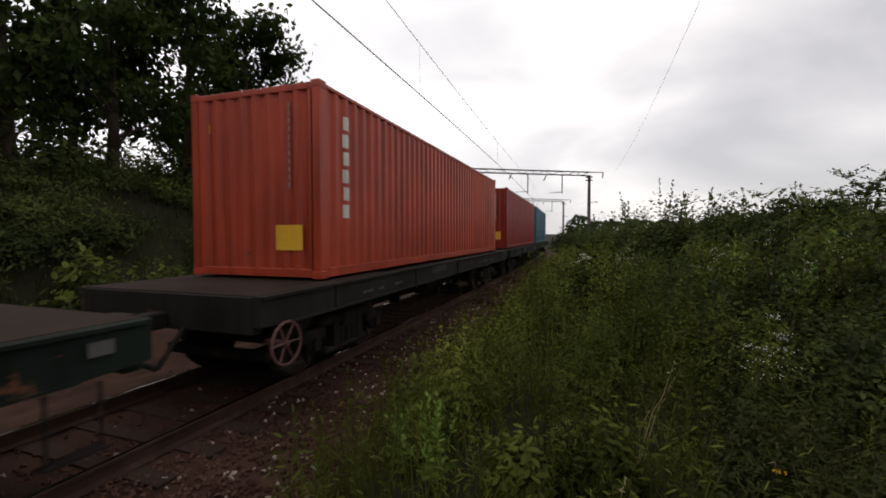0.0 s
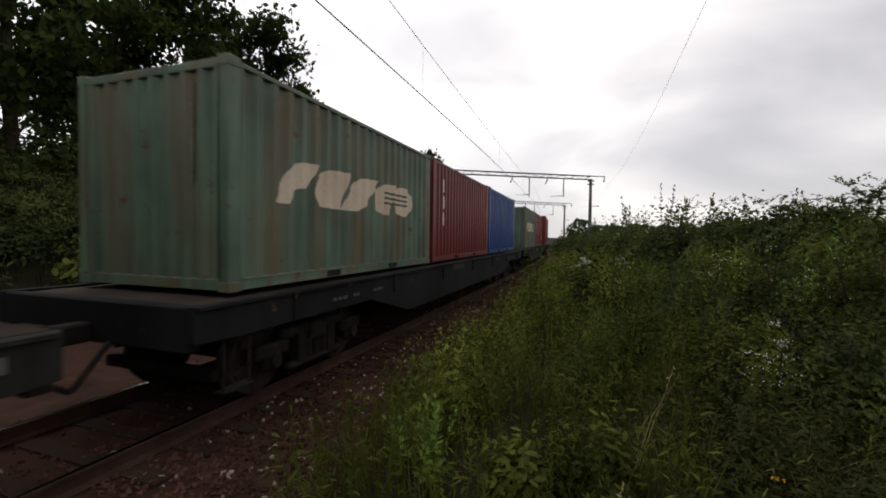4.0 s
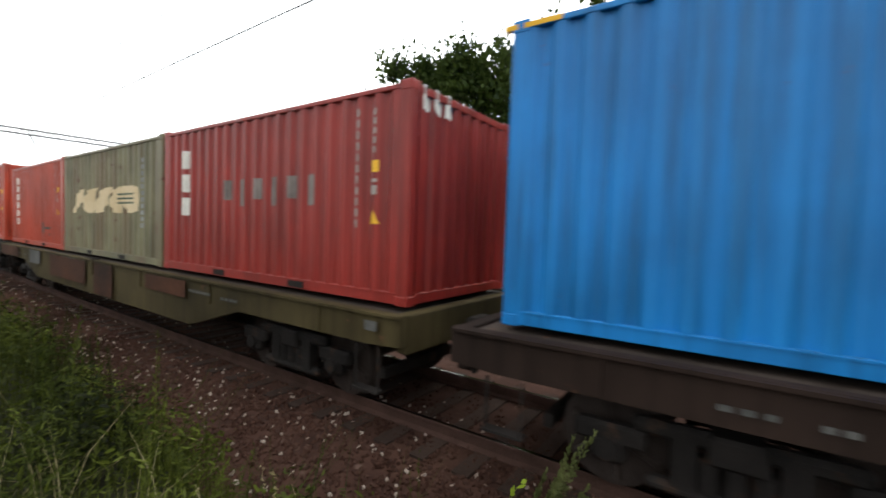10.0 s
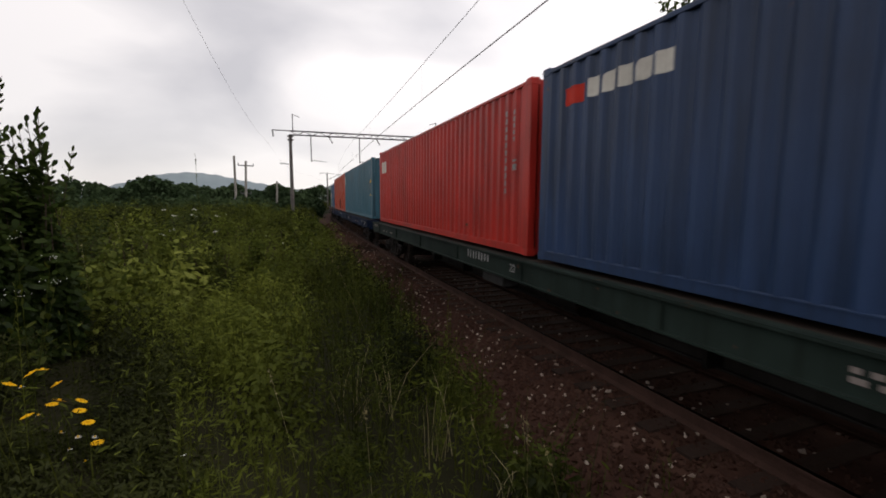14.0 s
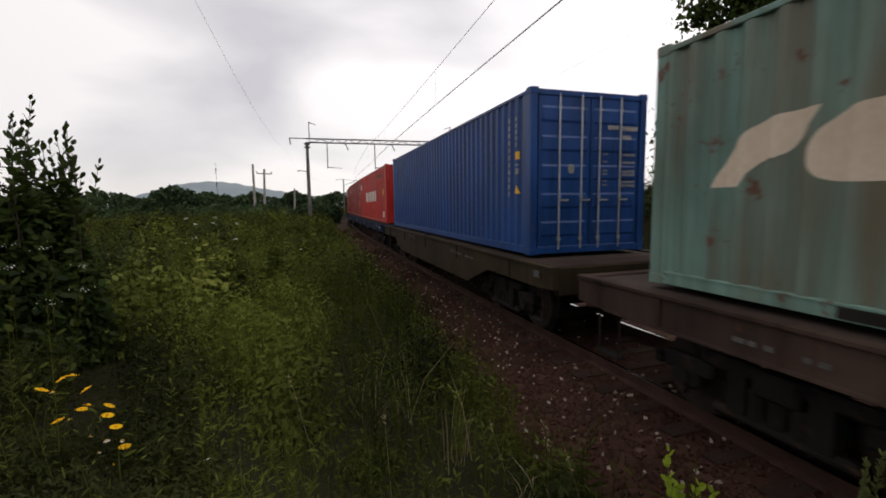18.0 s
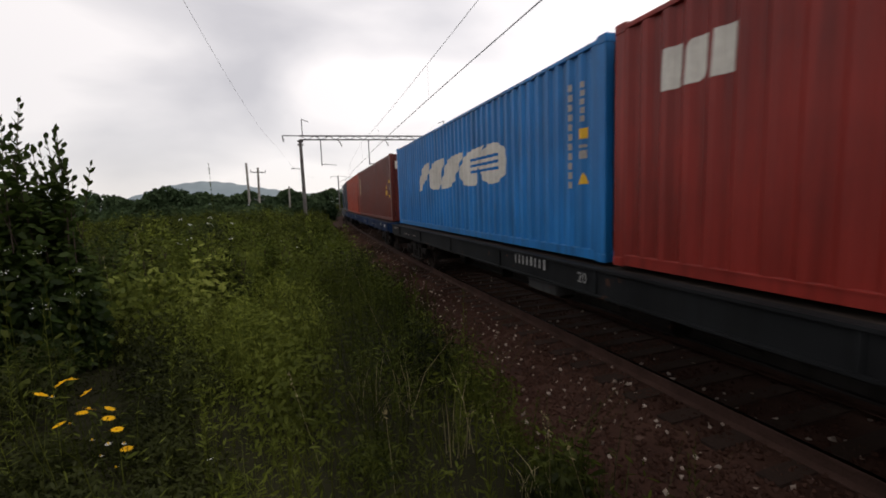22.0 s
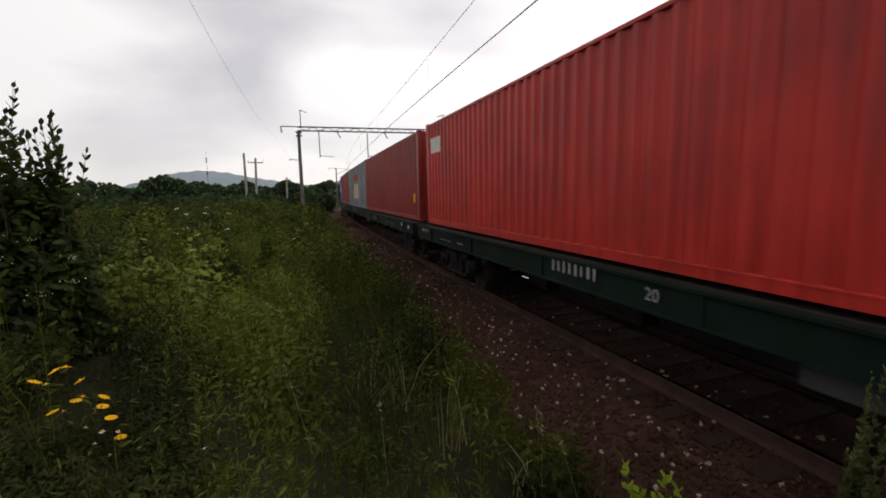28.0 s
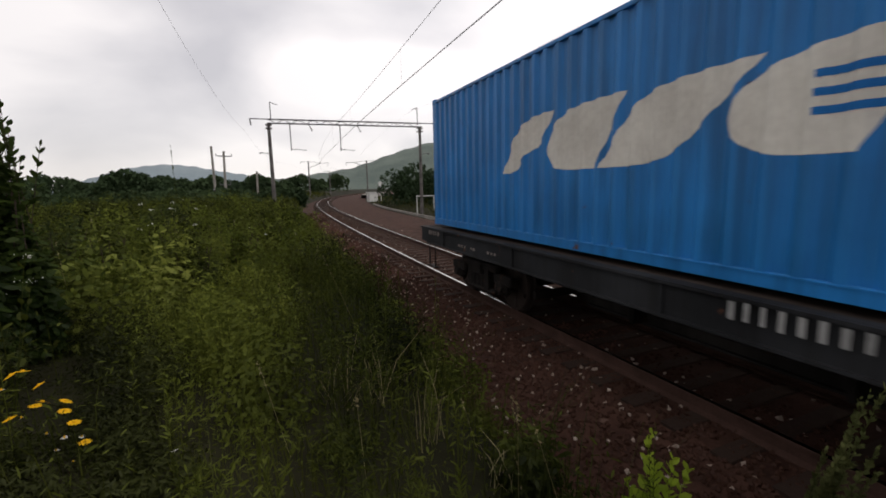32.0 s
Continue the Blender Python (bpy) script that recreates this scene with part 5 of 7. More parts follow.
def build_portal(s, near, far, top, base_near, base_far, drops, foot, label, spikes=True, skew=0.0):
    """A rigid catenary portal: two posts, a lattice beam, hanging brackets and an outrigger."""
    root = new("catenary_portal")
    root.matrix_world = local_frame(s, 0.0) @ Matrix.Translation((near, 0, 0)) @ Matrix.Rotation(radians(skew), 4, "Z") @ Matrix.Translation((-near, 0, 0))
    tagged(root, label, "catenary portal", "portals over the track")
    for lat, zb in ((near, base_near), (far, base_far)):
        def post(bm):
            tube_bm(bm, (lat, 0, zb), (lat, 0, top), 0.18, 0.13, 12)
            for z in (top - 0.12, top - 0.42):
                box_bm(bm, lat - 0.26, lat + 0.26, -0.22, 0.22, z - 0.05, z + 0.05)
        put("post", from_bm("post", post, POST), root)
        if spikes:
            def spike(bm):
                e = -0.55 if lat > 0 else 0.55
                p = lat + e * 0.4
                tube_bm(bm, (p, 0, top + 0.3), (p, 0, top + 1.85), 0.045, None, 6)
                tube_bm(bm, (p, 0, top + 1.8), (p + e * 1.1, 0, top + 1.6), 0.03, None, 6)
            put("mast_spike", from_bm("mast_spike", spike, TRUSS), root)
        put("side_bracket", from_bm("side_bracket", lambda bm: (tube_bm(bm, (lat, 0, top - 2.6), (lat + (0.7 if lat > 0 else -0.7), 0, top - 2.5), 0.03, None, 6), insulator_bm(bm, (lat + (0.7 if lat > 0 else -0.7), 0, top - 2.5), (lat + (0.95 if lat > 0 else -0.95), 0, top - 2.55), 0.06, 3)), TRUSS), root)
    n = 22
    z0, z1 = top + 0.02, top + 0.36
    for y in (-0.2, 0.2):
        for z in (z0, z1):
            put("beam_chord", from_bm("beam_chord", lambda bm: tube_bm(bm, (far - 0.2, y, z), (near + 0.1, y, z), 0.035, None, 6), TRUSS), root)
    def web(bm):
        st = (near - far) / n
        for i in range(n):
            a = far + i * st
            for y in (-0.2, 0.2):
                tube_bm(bm, (a, y, z0 if i % 2 else z1), (a + st, y, z1 if i % 2 else z0), 0.016, None, 4)
            tube_bm(bm, (a, -0.2, z0), (a + st, 0.2, z0), 0.016, None, 4)
            tube_bm(bm, (a, -0.2, z1), (a + st, 0.2, z1), 0.016, None, 4)
    put("beam_lattice", from_bm("beam_lattice", web, TRUSS), root)
    put("outrigger", from_bm("outrigger", lambda bm: (tube_bm(bm, (near, 0, z1), (near + 1.5, 0, z1 + 0.02), 0.045, None, 6), insulator_bm(bm, (near + 1.48, 0, z1), (near + 1.42, 0, z1 - 0.55), 0.09, 4)), TRUSS), root)
    put("outrigger", from_bm("outrigger", lambda bm: (tube_bm(bm, (far, 0, z1), (far - 1.5, 0, z1 + 0.02), 0.045, None, 6), insulator_bm(bm, (far - 1.48, 0, z1), (far - 1.42, 0, z1 - 0.55), 0.09, 4)), TRUSS), root)
    for lat, arm in drops:
        def drop(bm):
            tube_bm(bm, (lat, 0, z0), (lat, 0, foot), 0.05, None, 6)
            insulator_bm(bm, (lat, 0, foot + 0.12), (lat + 0.55 * arm, 0, foot + 0.1), 0.06, 3)
            tube_bm(bm, (lat + 0.5 * arm, 0, foot + 0.1), (lat + 1.3 * arm, 0, foot + 0.02), 0.025, None, 5)
        put("drop_bracket", from_bm("drop_bracket", drop, TRUSS), root)
        put("suspension_insulator", from_bm("suspension_insulator", lambda bm: insulator_bm(bm, (lat + 1.6 * arm, 0, z0), (lat + 1.9 * arm, 0, z0 - 0.6), 0.09, 4), INSULATOR), root)
    return root


build_portal(-40.0, 5.15, -8.6, 8.0, 0.5, -0.8, [(3.4, -1), (-0.95, -1)], 5.7, "concrete-post portal with grey lattice beam over the curve")
build_portal(44.0, 5.45, -11.5, 7.75, 1.2, -0.8, [(2.6, -1), (-0.9, -1)], 6.0, "concrete-post portal with grey lattice beam beyond the bank", False, 28)
build_portal(77.0, 4.9, -11.0, 7.75, 0.5, -0.8, [(2.6, -1), (-1.1, -1)], 6.0, "distant concrete-post portal with lattice beam", False, 28)


def build_mast(s, lat, reach, h, label):
    """A single pole with a bent bracket over the track."""
    root = new("catenary_mast")
    root.matrix_world = local_frame(s, lat)
    tagged(root, label, "catenary mast", "masts along the curve")
    put("post", from_bm("post", lambda bm: tube_bm(bm, (0, 0, -1.0), (0, 0, h), 0.17, 0.12, 10), POST), root)
    d = -1 if reach < 0 else 1
    put("bracket", from_bm("bracket", lambda bm: (tube_bm(bm, (0, 0, h - 1.6), (reach * 0.62, 0, h - 0.4), 0.05, None, 6), tube_bm(bm, (reach * 0.6, 0, h - 0.4), (reach, 0, h - 0.45), 0.045, None, 6), tube_bm(bm, (0, 0, h - 0.1), (reach * 0.6, 0, h - 0.4), 0.03, None, 6), insulator_bm(bm, (reach, 0, h - 0.45), (reach, 0, h - 1.0), 0.08, 4)), TRUSS), root)
    put("outrigger", from_bm("outrigger", lambda bm: (tube_bm(bm, (0, 0, h - 0.2), (-d * 1.5, 0, h - 0.05), 0.04, None, 6), insulator_bm(bm, (-d * 1.5, 0, h - 0.05), (-d * 1.6, 0, h - 0.5), 0.08, 3)), TRUSS), root)
    return root


build_mast(-100, 4.3, -4.3, 8.3, "pole with a bent bracket beside the curve")
build_mast(-92, -8.4, 4.2, 7.9, "pole with a bent bracket on the inner side of the curve")
build_mast(-134, 4.3, -4.2, 7.4, "distant pole with a bent bracket")
build_mast(135, 4.8, -4.2, 8.4, "distant pole with a bent bracket")


def wire_mesh(name, pts, r):
    cu = bpy.data.curves.new(name, "CURVE")
    cu.dimensions, cu.bevel_depth, cu.bevel_resolution = "3D", r, 1
    sp = cu.splines.new("POLY")
    sp.points.add(len(pts) - 1)
    for p, q in zip(sp.points, pts):
        p.co = (*q, 1)
    tmp = bpy.data.objects.new(name, cu)
    scene.collection.objects.link(tmp)
    me = bpy.data.meshes.new_from_object(tmp)
    bpy.data.objects.remove(tmp)
    me.materials.clear()
    me.materials.append(WIRE)
    return me


def build_wires():
    supports = [-225, -185, -134, -96, -40, 3, 44, 77, 120, 165, 225]
    def hang(lat, z, sag, zig=0.0):
        pts = []
        for i, (a, b) in enumerate(zip(supports[:-1], supports[1:])):
            for k in range(10):
                t = k / 10
                side = zig * ((1 if i % 2 else -1) * (1 - 2 * t))
                pts.append(beside(a + (b - a) * t, lat + side, z - sag * 4 * t * (1 - t)))
        return pts
    contact, carrier = hang(0.12, 6.0, 0.05, 0.40), hang(0.12, 7.75, 0.6, 0.40)
    line = new("contact_line")
    tagged(line, "contact wire hung from a carrier cable over the track", "overhead wire")
    put("contact_wire", wire_mesh("contact_wire", contact, 0.013), line)
    put("carrier_cable", wire_mesh("carrier_cable", carrier, 0.008), line)
    for i in range(4, len(contact) - 3, 3):
        if (contact[i] - Vector((0, 0, 6))).length < 60:
            put("dropper", wire_mesh("dropper", [contact[i], carrier[i]], 0.003), line)
    for lat, z, sag, name in ((7.05, 7.3, 0.5, "near feeder cable hung from outriggers"), (-7.4, 9.3, 0.6, "feeder cable on the far posts")):
        tagged(put("feeder_cable", wire_mesh("feeder_cable", hang(lat, z, sag), 0.004)), name, "overhead wire", "feeder cables")


build_wires()


def pole_thing(name, x, y, z0, z1, r, material, label, arms=()):
    root = new(name)
    root.matrix_world = Matrix.Translation((x, y, 0))
    tagged(root, label, "pole")
    put("shaft", from_bm("shaft", lambda bm: tube_bm(bm, (0, 0, z0), (0, 0, z1), r, r * 0.75, 10), material), root)
    for a, z, w in arms:
        put("crossarm", from_bm("crossarm", lambda bm: (box_bm(bm, -w, w, -0.05, 0.05, z - 0.05, z + 0.05), tube_bm(bm, (-w, 0, z), (-w, 0, z + 0.25), 0.04, None, 6), tube_bm(bm, (w, 0, z), (w, 0, z + 0.25), 0.04, None, 6)), TRUSS), root, Matrix.Rotation(a, 4, "Z"))
    return root


def along(yaw, dist):
    """A point on the ground plan, so far from the path's end in that heading."""
    return 0.06 - math.sin(radians(yaw)) * dist, 1.29 + math.cos(radians(yaw)) * dist


# ---- far things: hills, woods ----
def build_hill(name, yaw0, yaw1, dist, profile, material, label):
    n = 60
    v, f = [], []
    for i in range(n + 1):
        t = i / n
        yaw = yaw0 + (yaw1 - yaw0) * t
        h = np.interp(t, [p[0] for p in profile], [p[1] for p in profile]) + 0.02 * profile[len(profile) // 2][1] * math.sin(i * 1.7)
        for k, (dd, hh) in enumerate(((0, 0), (0.10, 0.55), (0.2, 0.86), (0.32, 1.0), (0.55, 0.8), (0.8, 0.0))):
            x, y = along(yaw, dist * (1 + dd))
            v.append((x, y, -3 + hh * h))
    for i in range(n):
        for k in range(5):
            a = i * 6 + k
            f.append((a, a + 1, a + 7, a + 6))
    tagged(new(name, mesh_of(name, v, f, material, True)), label, "hill", kind="backdrop")


build_hill("far_hill", 200, 174, 2600, [(0, 12), (0.14, 92), (0.27, 158), (0.36, 178), (0.41, 183), (0.5, 170), (0.61, 134), (0.71, 110), (0.84, 60), (1, 30)], HILL, "low hill on the horizon, tinted blue for haze")
build_hill("wooded_hill", 182, 138, 900, [(0, 20), (0.134, 35), (0.243, 48), (0.30, 57), (0.341, 69), (0.416, 93), (0.491, 113), (0.534, 121), (0.75, 140), (1, 120)], HILL_NEAR, "long green wooded hill rising beyond the curve")


def leaf_cards(centres, size, rng, stretch=1.6):
    """Leaves: small folded diamonds turned every way about the given points."""
    n = len(centres)
    a = rng.normal(size=(n, 3))
    a /= np.linalg.norm(a, axis=1)[:, None]
    b = np.cross(a, rng.normal(size=(n, 3)))
    b /= np.linalg.norm(b, axis=1)[:, None] + 1e-9
    sz = size * rng.uniform(0.6, 1.3, (n, 1))
    c = np.asarray(centres)
    return np.stack([c - a * sz * stretch * 0.5, c + b * sz * 0.5, c + a * sz * stretch * 0.5, c - b * sz * 0.5], 1)


def leaf_shapes(base, d, side, ln, wd):
    """Pointed oval leaves with six corners, from stalk end to tip."""
    base, d, side = np.asarray(base), np.asarray(d), np.asarray(side)
    ln, wd = np.reshape(ln, (-1, 1)), np.reshape(wd, (-1, 1))
    droop = np.array([0, 0, -0.12])
    return np.stack([base, base + d * ln * 0.28 + side * wd * 0.42, base + d * ln * 0.68 + side * wd * 0.40 + droop * ln * 0.4, base + d * ln + droop * ln, base + d * ln * 0.68 - side * wd * 0.40 + droop * ln * 0.4, base + d * ln * 0.28 - side * wd * 0.42], 1)


def unit(a):
    return a / (np.linalg.norm(a, axis=1)[:, None] + 1e-9)


def sprigs_on(a, b, n_leaf, leaf, rng, t0=0.15, spread=0.9, slim=0.5):
    """Leaves set round stalks that run from points a to points b, smaller towards the tip."""
    p = len(a)
    t = np.tile(np.linspace(t0, 1.0, n_leaf), p) + rng.normal(0, 0.02, p * n_leaf)
    i = np.repeat(np.arange(p), n_leaf)
    az = np.tile(np.arange(n_leaf) * 2.4, p) + i * 1.7 + rng.normal(0, 0.35, p * n_leaf)
    axis = unit(b - a)[i]
    out = np.stack([np.cos(az), np.sin(az), np.zeros(len(az))], 1)
    d = unit(out * spread * (1.15 - 0.75 * t)[:, None] + axis * (0.35 + 0.7 * t)[:, None])
    side = unit(np.cross(d, axis + rng.normal(0, 0.25, (len(az), 3))))
    ln = leaf * (1.15 - 0.6 * t) * rng.uniform(0.7, 1.25, len(az))
    return leaf_shapes(a[i] + (b - a)[i] * t[:, None], d, side, ln, ln * slim)


def stems_of(a, b, w):
    """Stalks as two crossed slender strips."""
    n = len(a)
    w = np.reshape(w, (-1, 1)) * np.ones((n, 1))
    out = []
    for o in (np.array([1.0, 0, 0]), np.array([0, 1.0, 0])):
        out.append(np.stack([a - o * w, a + o * w, b + o * w * 0.4, b - o * w * 0.4], 1))
    return np.concatenate(out)


def build_woodline():
    """Far belts of trees: rounded crowns crowded together."""
    rng = np.random.default_rng(11)
    out = []
    for yaw0, yaw1, dist, top, step_m in ((176, 216, 150, 6.3, 2.2), (150, 176, 190, 7.0, 3.0), (170, 210, 210, 8.4, 4.0), (216, 260, 120, 6.5, 4.0), (-40, 8, 110, 6.5, 4.0), (8, 30, 160, 5.5, 4.0)):
        n = int(radians(abs(yaw1 - yaw0)) * dist / step_m)
        for k in range(n):
            yaw = yaw0 + (yaw1 - yaw0) * (k + rng.uniform(0, 1)) / n
            d = dist * rng.uniform(0.95, 1.1)
            x, y = along(yaw, d)
            s_, lat = nearest(np.array([x]), np.array([y]))
            if abs(lat[0] + 2.5) < 15:
                continue
            h = top * (0.9 + 0.13 * math.sin(yaw * 1.3) + rng.uniform(-0.12, 0.12)) * d / dist
            r = rng.uniform(2.0, 3.4)
            v = unit(rng.normal(size=(230, 3))) * rng.uniform(0.55, 1.0, (230, 1)) ** 0.5
            c = np.array([x, y, h - r * 0.9]) + v * np.array([r, r, r * 0.9])
            lo = np.stack([x + rng.uniform(-r, r, 60), y + rng.uniform(-r, r, 60), rng.uniform(-1.2, max(0.5, h - r), 60)], 1)
            out.append(leaf_cards(np.concatenate([c, lo]), 0.95, rng, 1.2))
    for yaw, d, h, r in ((194.6, 70, 4.4, 1.7), (193.5, 70, 5.35, 2.3), (192.2, 71, 4.9, 1.8), (195.6, 69, 3.6, 1.5), (191.3, 70, 3.8, 1.4)):
        x, y = along(yaw, d)
        v = unit(rng.normal(size=(900, 3))) * rng.uniform(0.5, 1.0, (900, 1)) ** 0.5
        out.append(leaf_cards(np.array([x, y, h - r]) + v * np.array([r, r, r]), 0.4, rng, 1.2))
        lo = np.stack([x + rng.uniform(-r, r, 300), y + rng.uniform(-r, r, 300), rng.uniform(-0.8, h - r, 300)], 1)
        out.append(leaf_cards(lo, 0.5, rng, 1.2))
    for yaw0, yaw1, d0, top, r0, n, on_track in ((178.5, 216, 50, 2.55, 1.5, 60, False), (157.5, 164.2, 62, 5.3, 2.2, 9, True), (152, 158, 58, 4.6, 2.2, 6, True), (175.5, 179.5, 70, 2.6, 1.4, 8, False)):
        for k in range(n):
            yaw, d = yaw0 + (yaw1 - yaw0) * (k + rng.uniform(0, 1)) / n, d0 * rng.uniform(0.88, 1.15)
            x, y = along(yaw, d)
            r, h = r0 * rng.uniform(0.7, 1.2), top * rng.uniform(0.75, 1.05)
            v = unit(rng.normal(size=(420, 3))) * rng.uniform(0.5, 1.0, (420, 1)) ** 0.5
            out.append(leaf_cards(np.array([x, y, h - r]) + v * np.array([r, r, r]), 0.33, rng, 1.3))
            lo = np.stack([x + rng.uniform(-r, r, 120), y + rng.uniform(-r, r, 120), rng.uniform(-1.0, max(0.3, h - r), 120)], 1)
            out.append(leaf_cards(lo, 0.4, rng, 1.3))
    tagged(new("woodline", quads("woodline", np.concatenate(out), FAR_WOOD)), "dark belt of distant trees along the meadow", "trees", kind="stuff")


build_woodline()


def build_tree(x, y, h, spread, seed, label, n_leaves=9000, leaf=0.17, bare=0.0, lean=0.0):
    """A tapered trunk, limbs that fork twice, and leaves gathered round the twigs."""
    rng = np.random.default_rng(seed)
    z0 = float(ground_z(np.array([x]), np.array([y]))[0]) - 0.2
    root = new("tree")
    root.matrix_world = Matrix.Translation((x, y, z0))
    tagged(root, label, "tree", "trees on the bank")
    limbs, tips = [], []
    trunk = [Vector((lean * t * h + 0.12 * math.sin(3 * t + seed), 0.1 * math.cos(4 * t + seed), t * h * 0.78)) for t in np.linspace(0, 1, 7)]
    def taper(bm):
        for i in range(6):
            r0, r1 = 0.024 * h * (1 - i / 7.5), 0.024 * h * (1 - (i + 1) / 7.5)
            tube_bm(bm, trunk[i], trunk[i + 1], r0, r1, 8)
    put("trunk", from_bm("trunk", taper, BARK, True), root)
    def branches(bm):
        for i in range(19):
            t = rng.uniform(0.10, 1.0)
            k = min(5, int(t * 6))
            p = trunk[k].lerp(trunk[k + 1], t * 6 - k)
            az, up = i * 2.4 + rng.uniform(-0.4, 0.4), rng.uniform(0.15, 0.95)
            ln = spread * rng.uniform(0.55, 1.0) * (1.15 - 0.55 * t)
            d = Vector((math.cos(az) * math.cos(up), math.sin(az) * math.cos(up), math.sin(up)))
            q = p + d * ln
            tube_bm(bm, p, q, 0.007 * h * (1.2 - t * 0.6), 0.003 * h, 5)
            tips.append(q)
            for j in range(4):
                e = (d + Vector(rng.normal(0, 0.55, 3))).normalized()
                a = p.lerp(q, rng.uniform(0.35, 0.95))
                b = a + e * ln * rng.uniform(0.3, 0.6)
                tube_bm(bm, a, b, 0.0028 * h, 0.001 * h, 4)
                tips.append(b)
                tips.append(a.lerp(b, 0.6))
    put("branchwork", from_bm("branchwork", branches, BARK), root)
    tp = np.array([t[:] for t in tips])
    c = tp[rng.integers(0, len(tp), n_leaves)] + rng.normal(0, 1, (n_leaves, 3)) * np.array([1, 1, 0.75]) * spread * 0.17 * rng.uniform(0.3, 1.2, (n_leaves, 1))
    put("crown", quads("crown", leaf_cards(c, leaf, rng), TREE), root)
    root.matrix_world = Matrix.Translation((x, y, z0)) @ Matrix.Diagonal((1, 1, h / float(np.percentile(c[:, 2], 98.5)), 1))
    return root


def place_trees():
    spots = [(39.5, 30, 20.0, 2.6), (44, 29, 24.5, 3.4), (50, 27, 26.5, 3.6), (57, 25, 28.5, 3.6), (65, 23.5, 30, 3.6), (74, 22.5, 29, 3.6), (84, 22, 28, 3.6), (94, 21.5, 28, 3.6), (104, 22.5, 26, 3.6), (112, 24, 24.5, 3.4), (120, 25, 23, 3.2), (127, 27, 21.5, 3.2), (48, 36, 21, 3.8), (60, 33, 24, 3.8), (78, 31, 24, 4.0), (98, 31, 23, 3.8), (114, 32, 20, 3.8), (22, 62, 11.0, 2.8), (24.5, 58, 10.5, 2.8), (30, 46, 9, 2.6)]
    for i, (yaw, d, el, sp) in enumerate(spots):
        x, y = -math.sin(radians(yaw)) * d, math.cos(radians(yaw)) * d
        z = float(ground_z(np.array([x]), np.array([y]))[0]) - 0.2
        build_tree(x, y, 2.05 + d * math.tan(radians(el)) - z, sp, 40 + i, "dark broad-leaved tree on the overgrown bank", 5800 if i < 12 else 3800, 0.20 if i < 12 else 0.26)


place_trees()
tele = beside(1.5, -8.6, 0)
pole_thing("utility_pole", tele.x, tele.y, -0.8, 8.0, 0.16, POLE_WOOD, "sun-bleached wooden pole beside the far bank", [(0.0, 7.4, 0.6)])


# ---- low growth ----
def blades(x, y, h, rng, width=0.012, bend=0.35, z=None):
    """Grass: each blade two tapering pieces that lean over."""
    n = len(x)
    z = ground_z(x, y) if z is None else z
    az, ln = rng.uniform(0, 2 * np.pi, n), h * rng.uniform(0.1, bend, n)
    dx, dy = np.cos(az) * ln, np.sin(az) * ln
    wx, wy = -np.sin(az) * width, np.cos(az) * width
    w = rng.uniform(0.6, 1.4, n)
    wx, wy = wx * w, wy * w
    b = np.stack([x, y, z - 0.03], 1)
    m = np.stack([x + dx * 0.35, y + dy * 0.35, z + h * 0.6], 1)
    t = np.stack([x + dx, y + dy, z + h], 1)
    o = np.stack([wx, wy, np.zeros(n)], 1)
    lower = np.stack([b - o, b + o, m + o * 0.8, m - o * 0.8], 1)
    upper = np.stack([m - o * 0.8, m + o * 0.8, t + o * 0.1, t - o * 0.1], 1)
    return np.concatenate([lower, upper], 0)


def scatter(cnt, s0, s1, l0, l1, rng, keep=None):
    s, lat = rng.uniform(s0, s1, cnt), rng.uniform(l0, l1, cnt)
    p = np.array([beside(a, b, 0)[:2] for a, b in zip(s, lat)])
    ok = np.hypot(p[:, 0] - 0.03, p[:, 1] - 0.65) > 0.5
    if keep is not None:
        ok &= keep(s, lat)
    return p[ok, 0], p[ok, 1], s[ok], lat[ok]


def cover(x, y, s, lat):
    """Height that the weeds reach: low at the ballast's edge and round the path, uneven beyond."""
    h = (0.26 + 0.62 * step(0.5 * lumps(x, y, 0.34, 3.0) + 0.45 * lumps(x, y, 0.15, 1.0) + 0.25 * lumps(x, y, 1.1, 0.3), -0.45, 0.55)) * np.clip((lat - 2.2) / 1.0, 0.4, 1)
    return np.maximum(0.08, h * np.clip(0.35 + np.hypot(x - 0.03, y - 0.6) / 3.4, 0.45, 1.0))


def edge(s, lat):
    """Inside the meadow; thinned out where the darkened weeds stand in for shade."""
    dark_zone = (lat > 5.06 + 0.27 * np.abs(s - 0.6)) & (np.abs(s - 0.6) < 8)
    lone = np.abs(np.sin(s * 91.7 + lat * 47.3)) < 0.2
    return (lat > 2.95 + 0.25 * np.sin(s * 1.3) + 0.2 * np.sin(s * 3.1 + 1)) & (~dark_zone | lone)


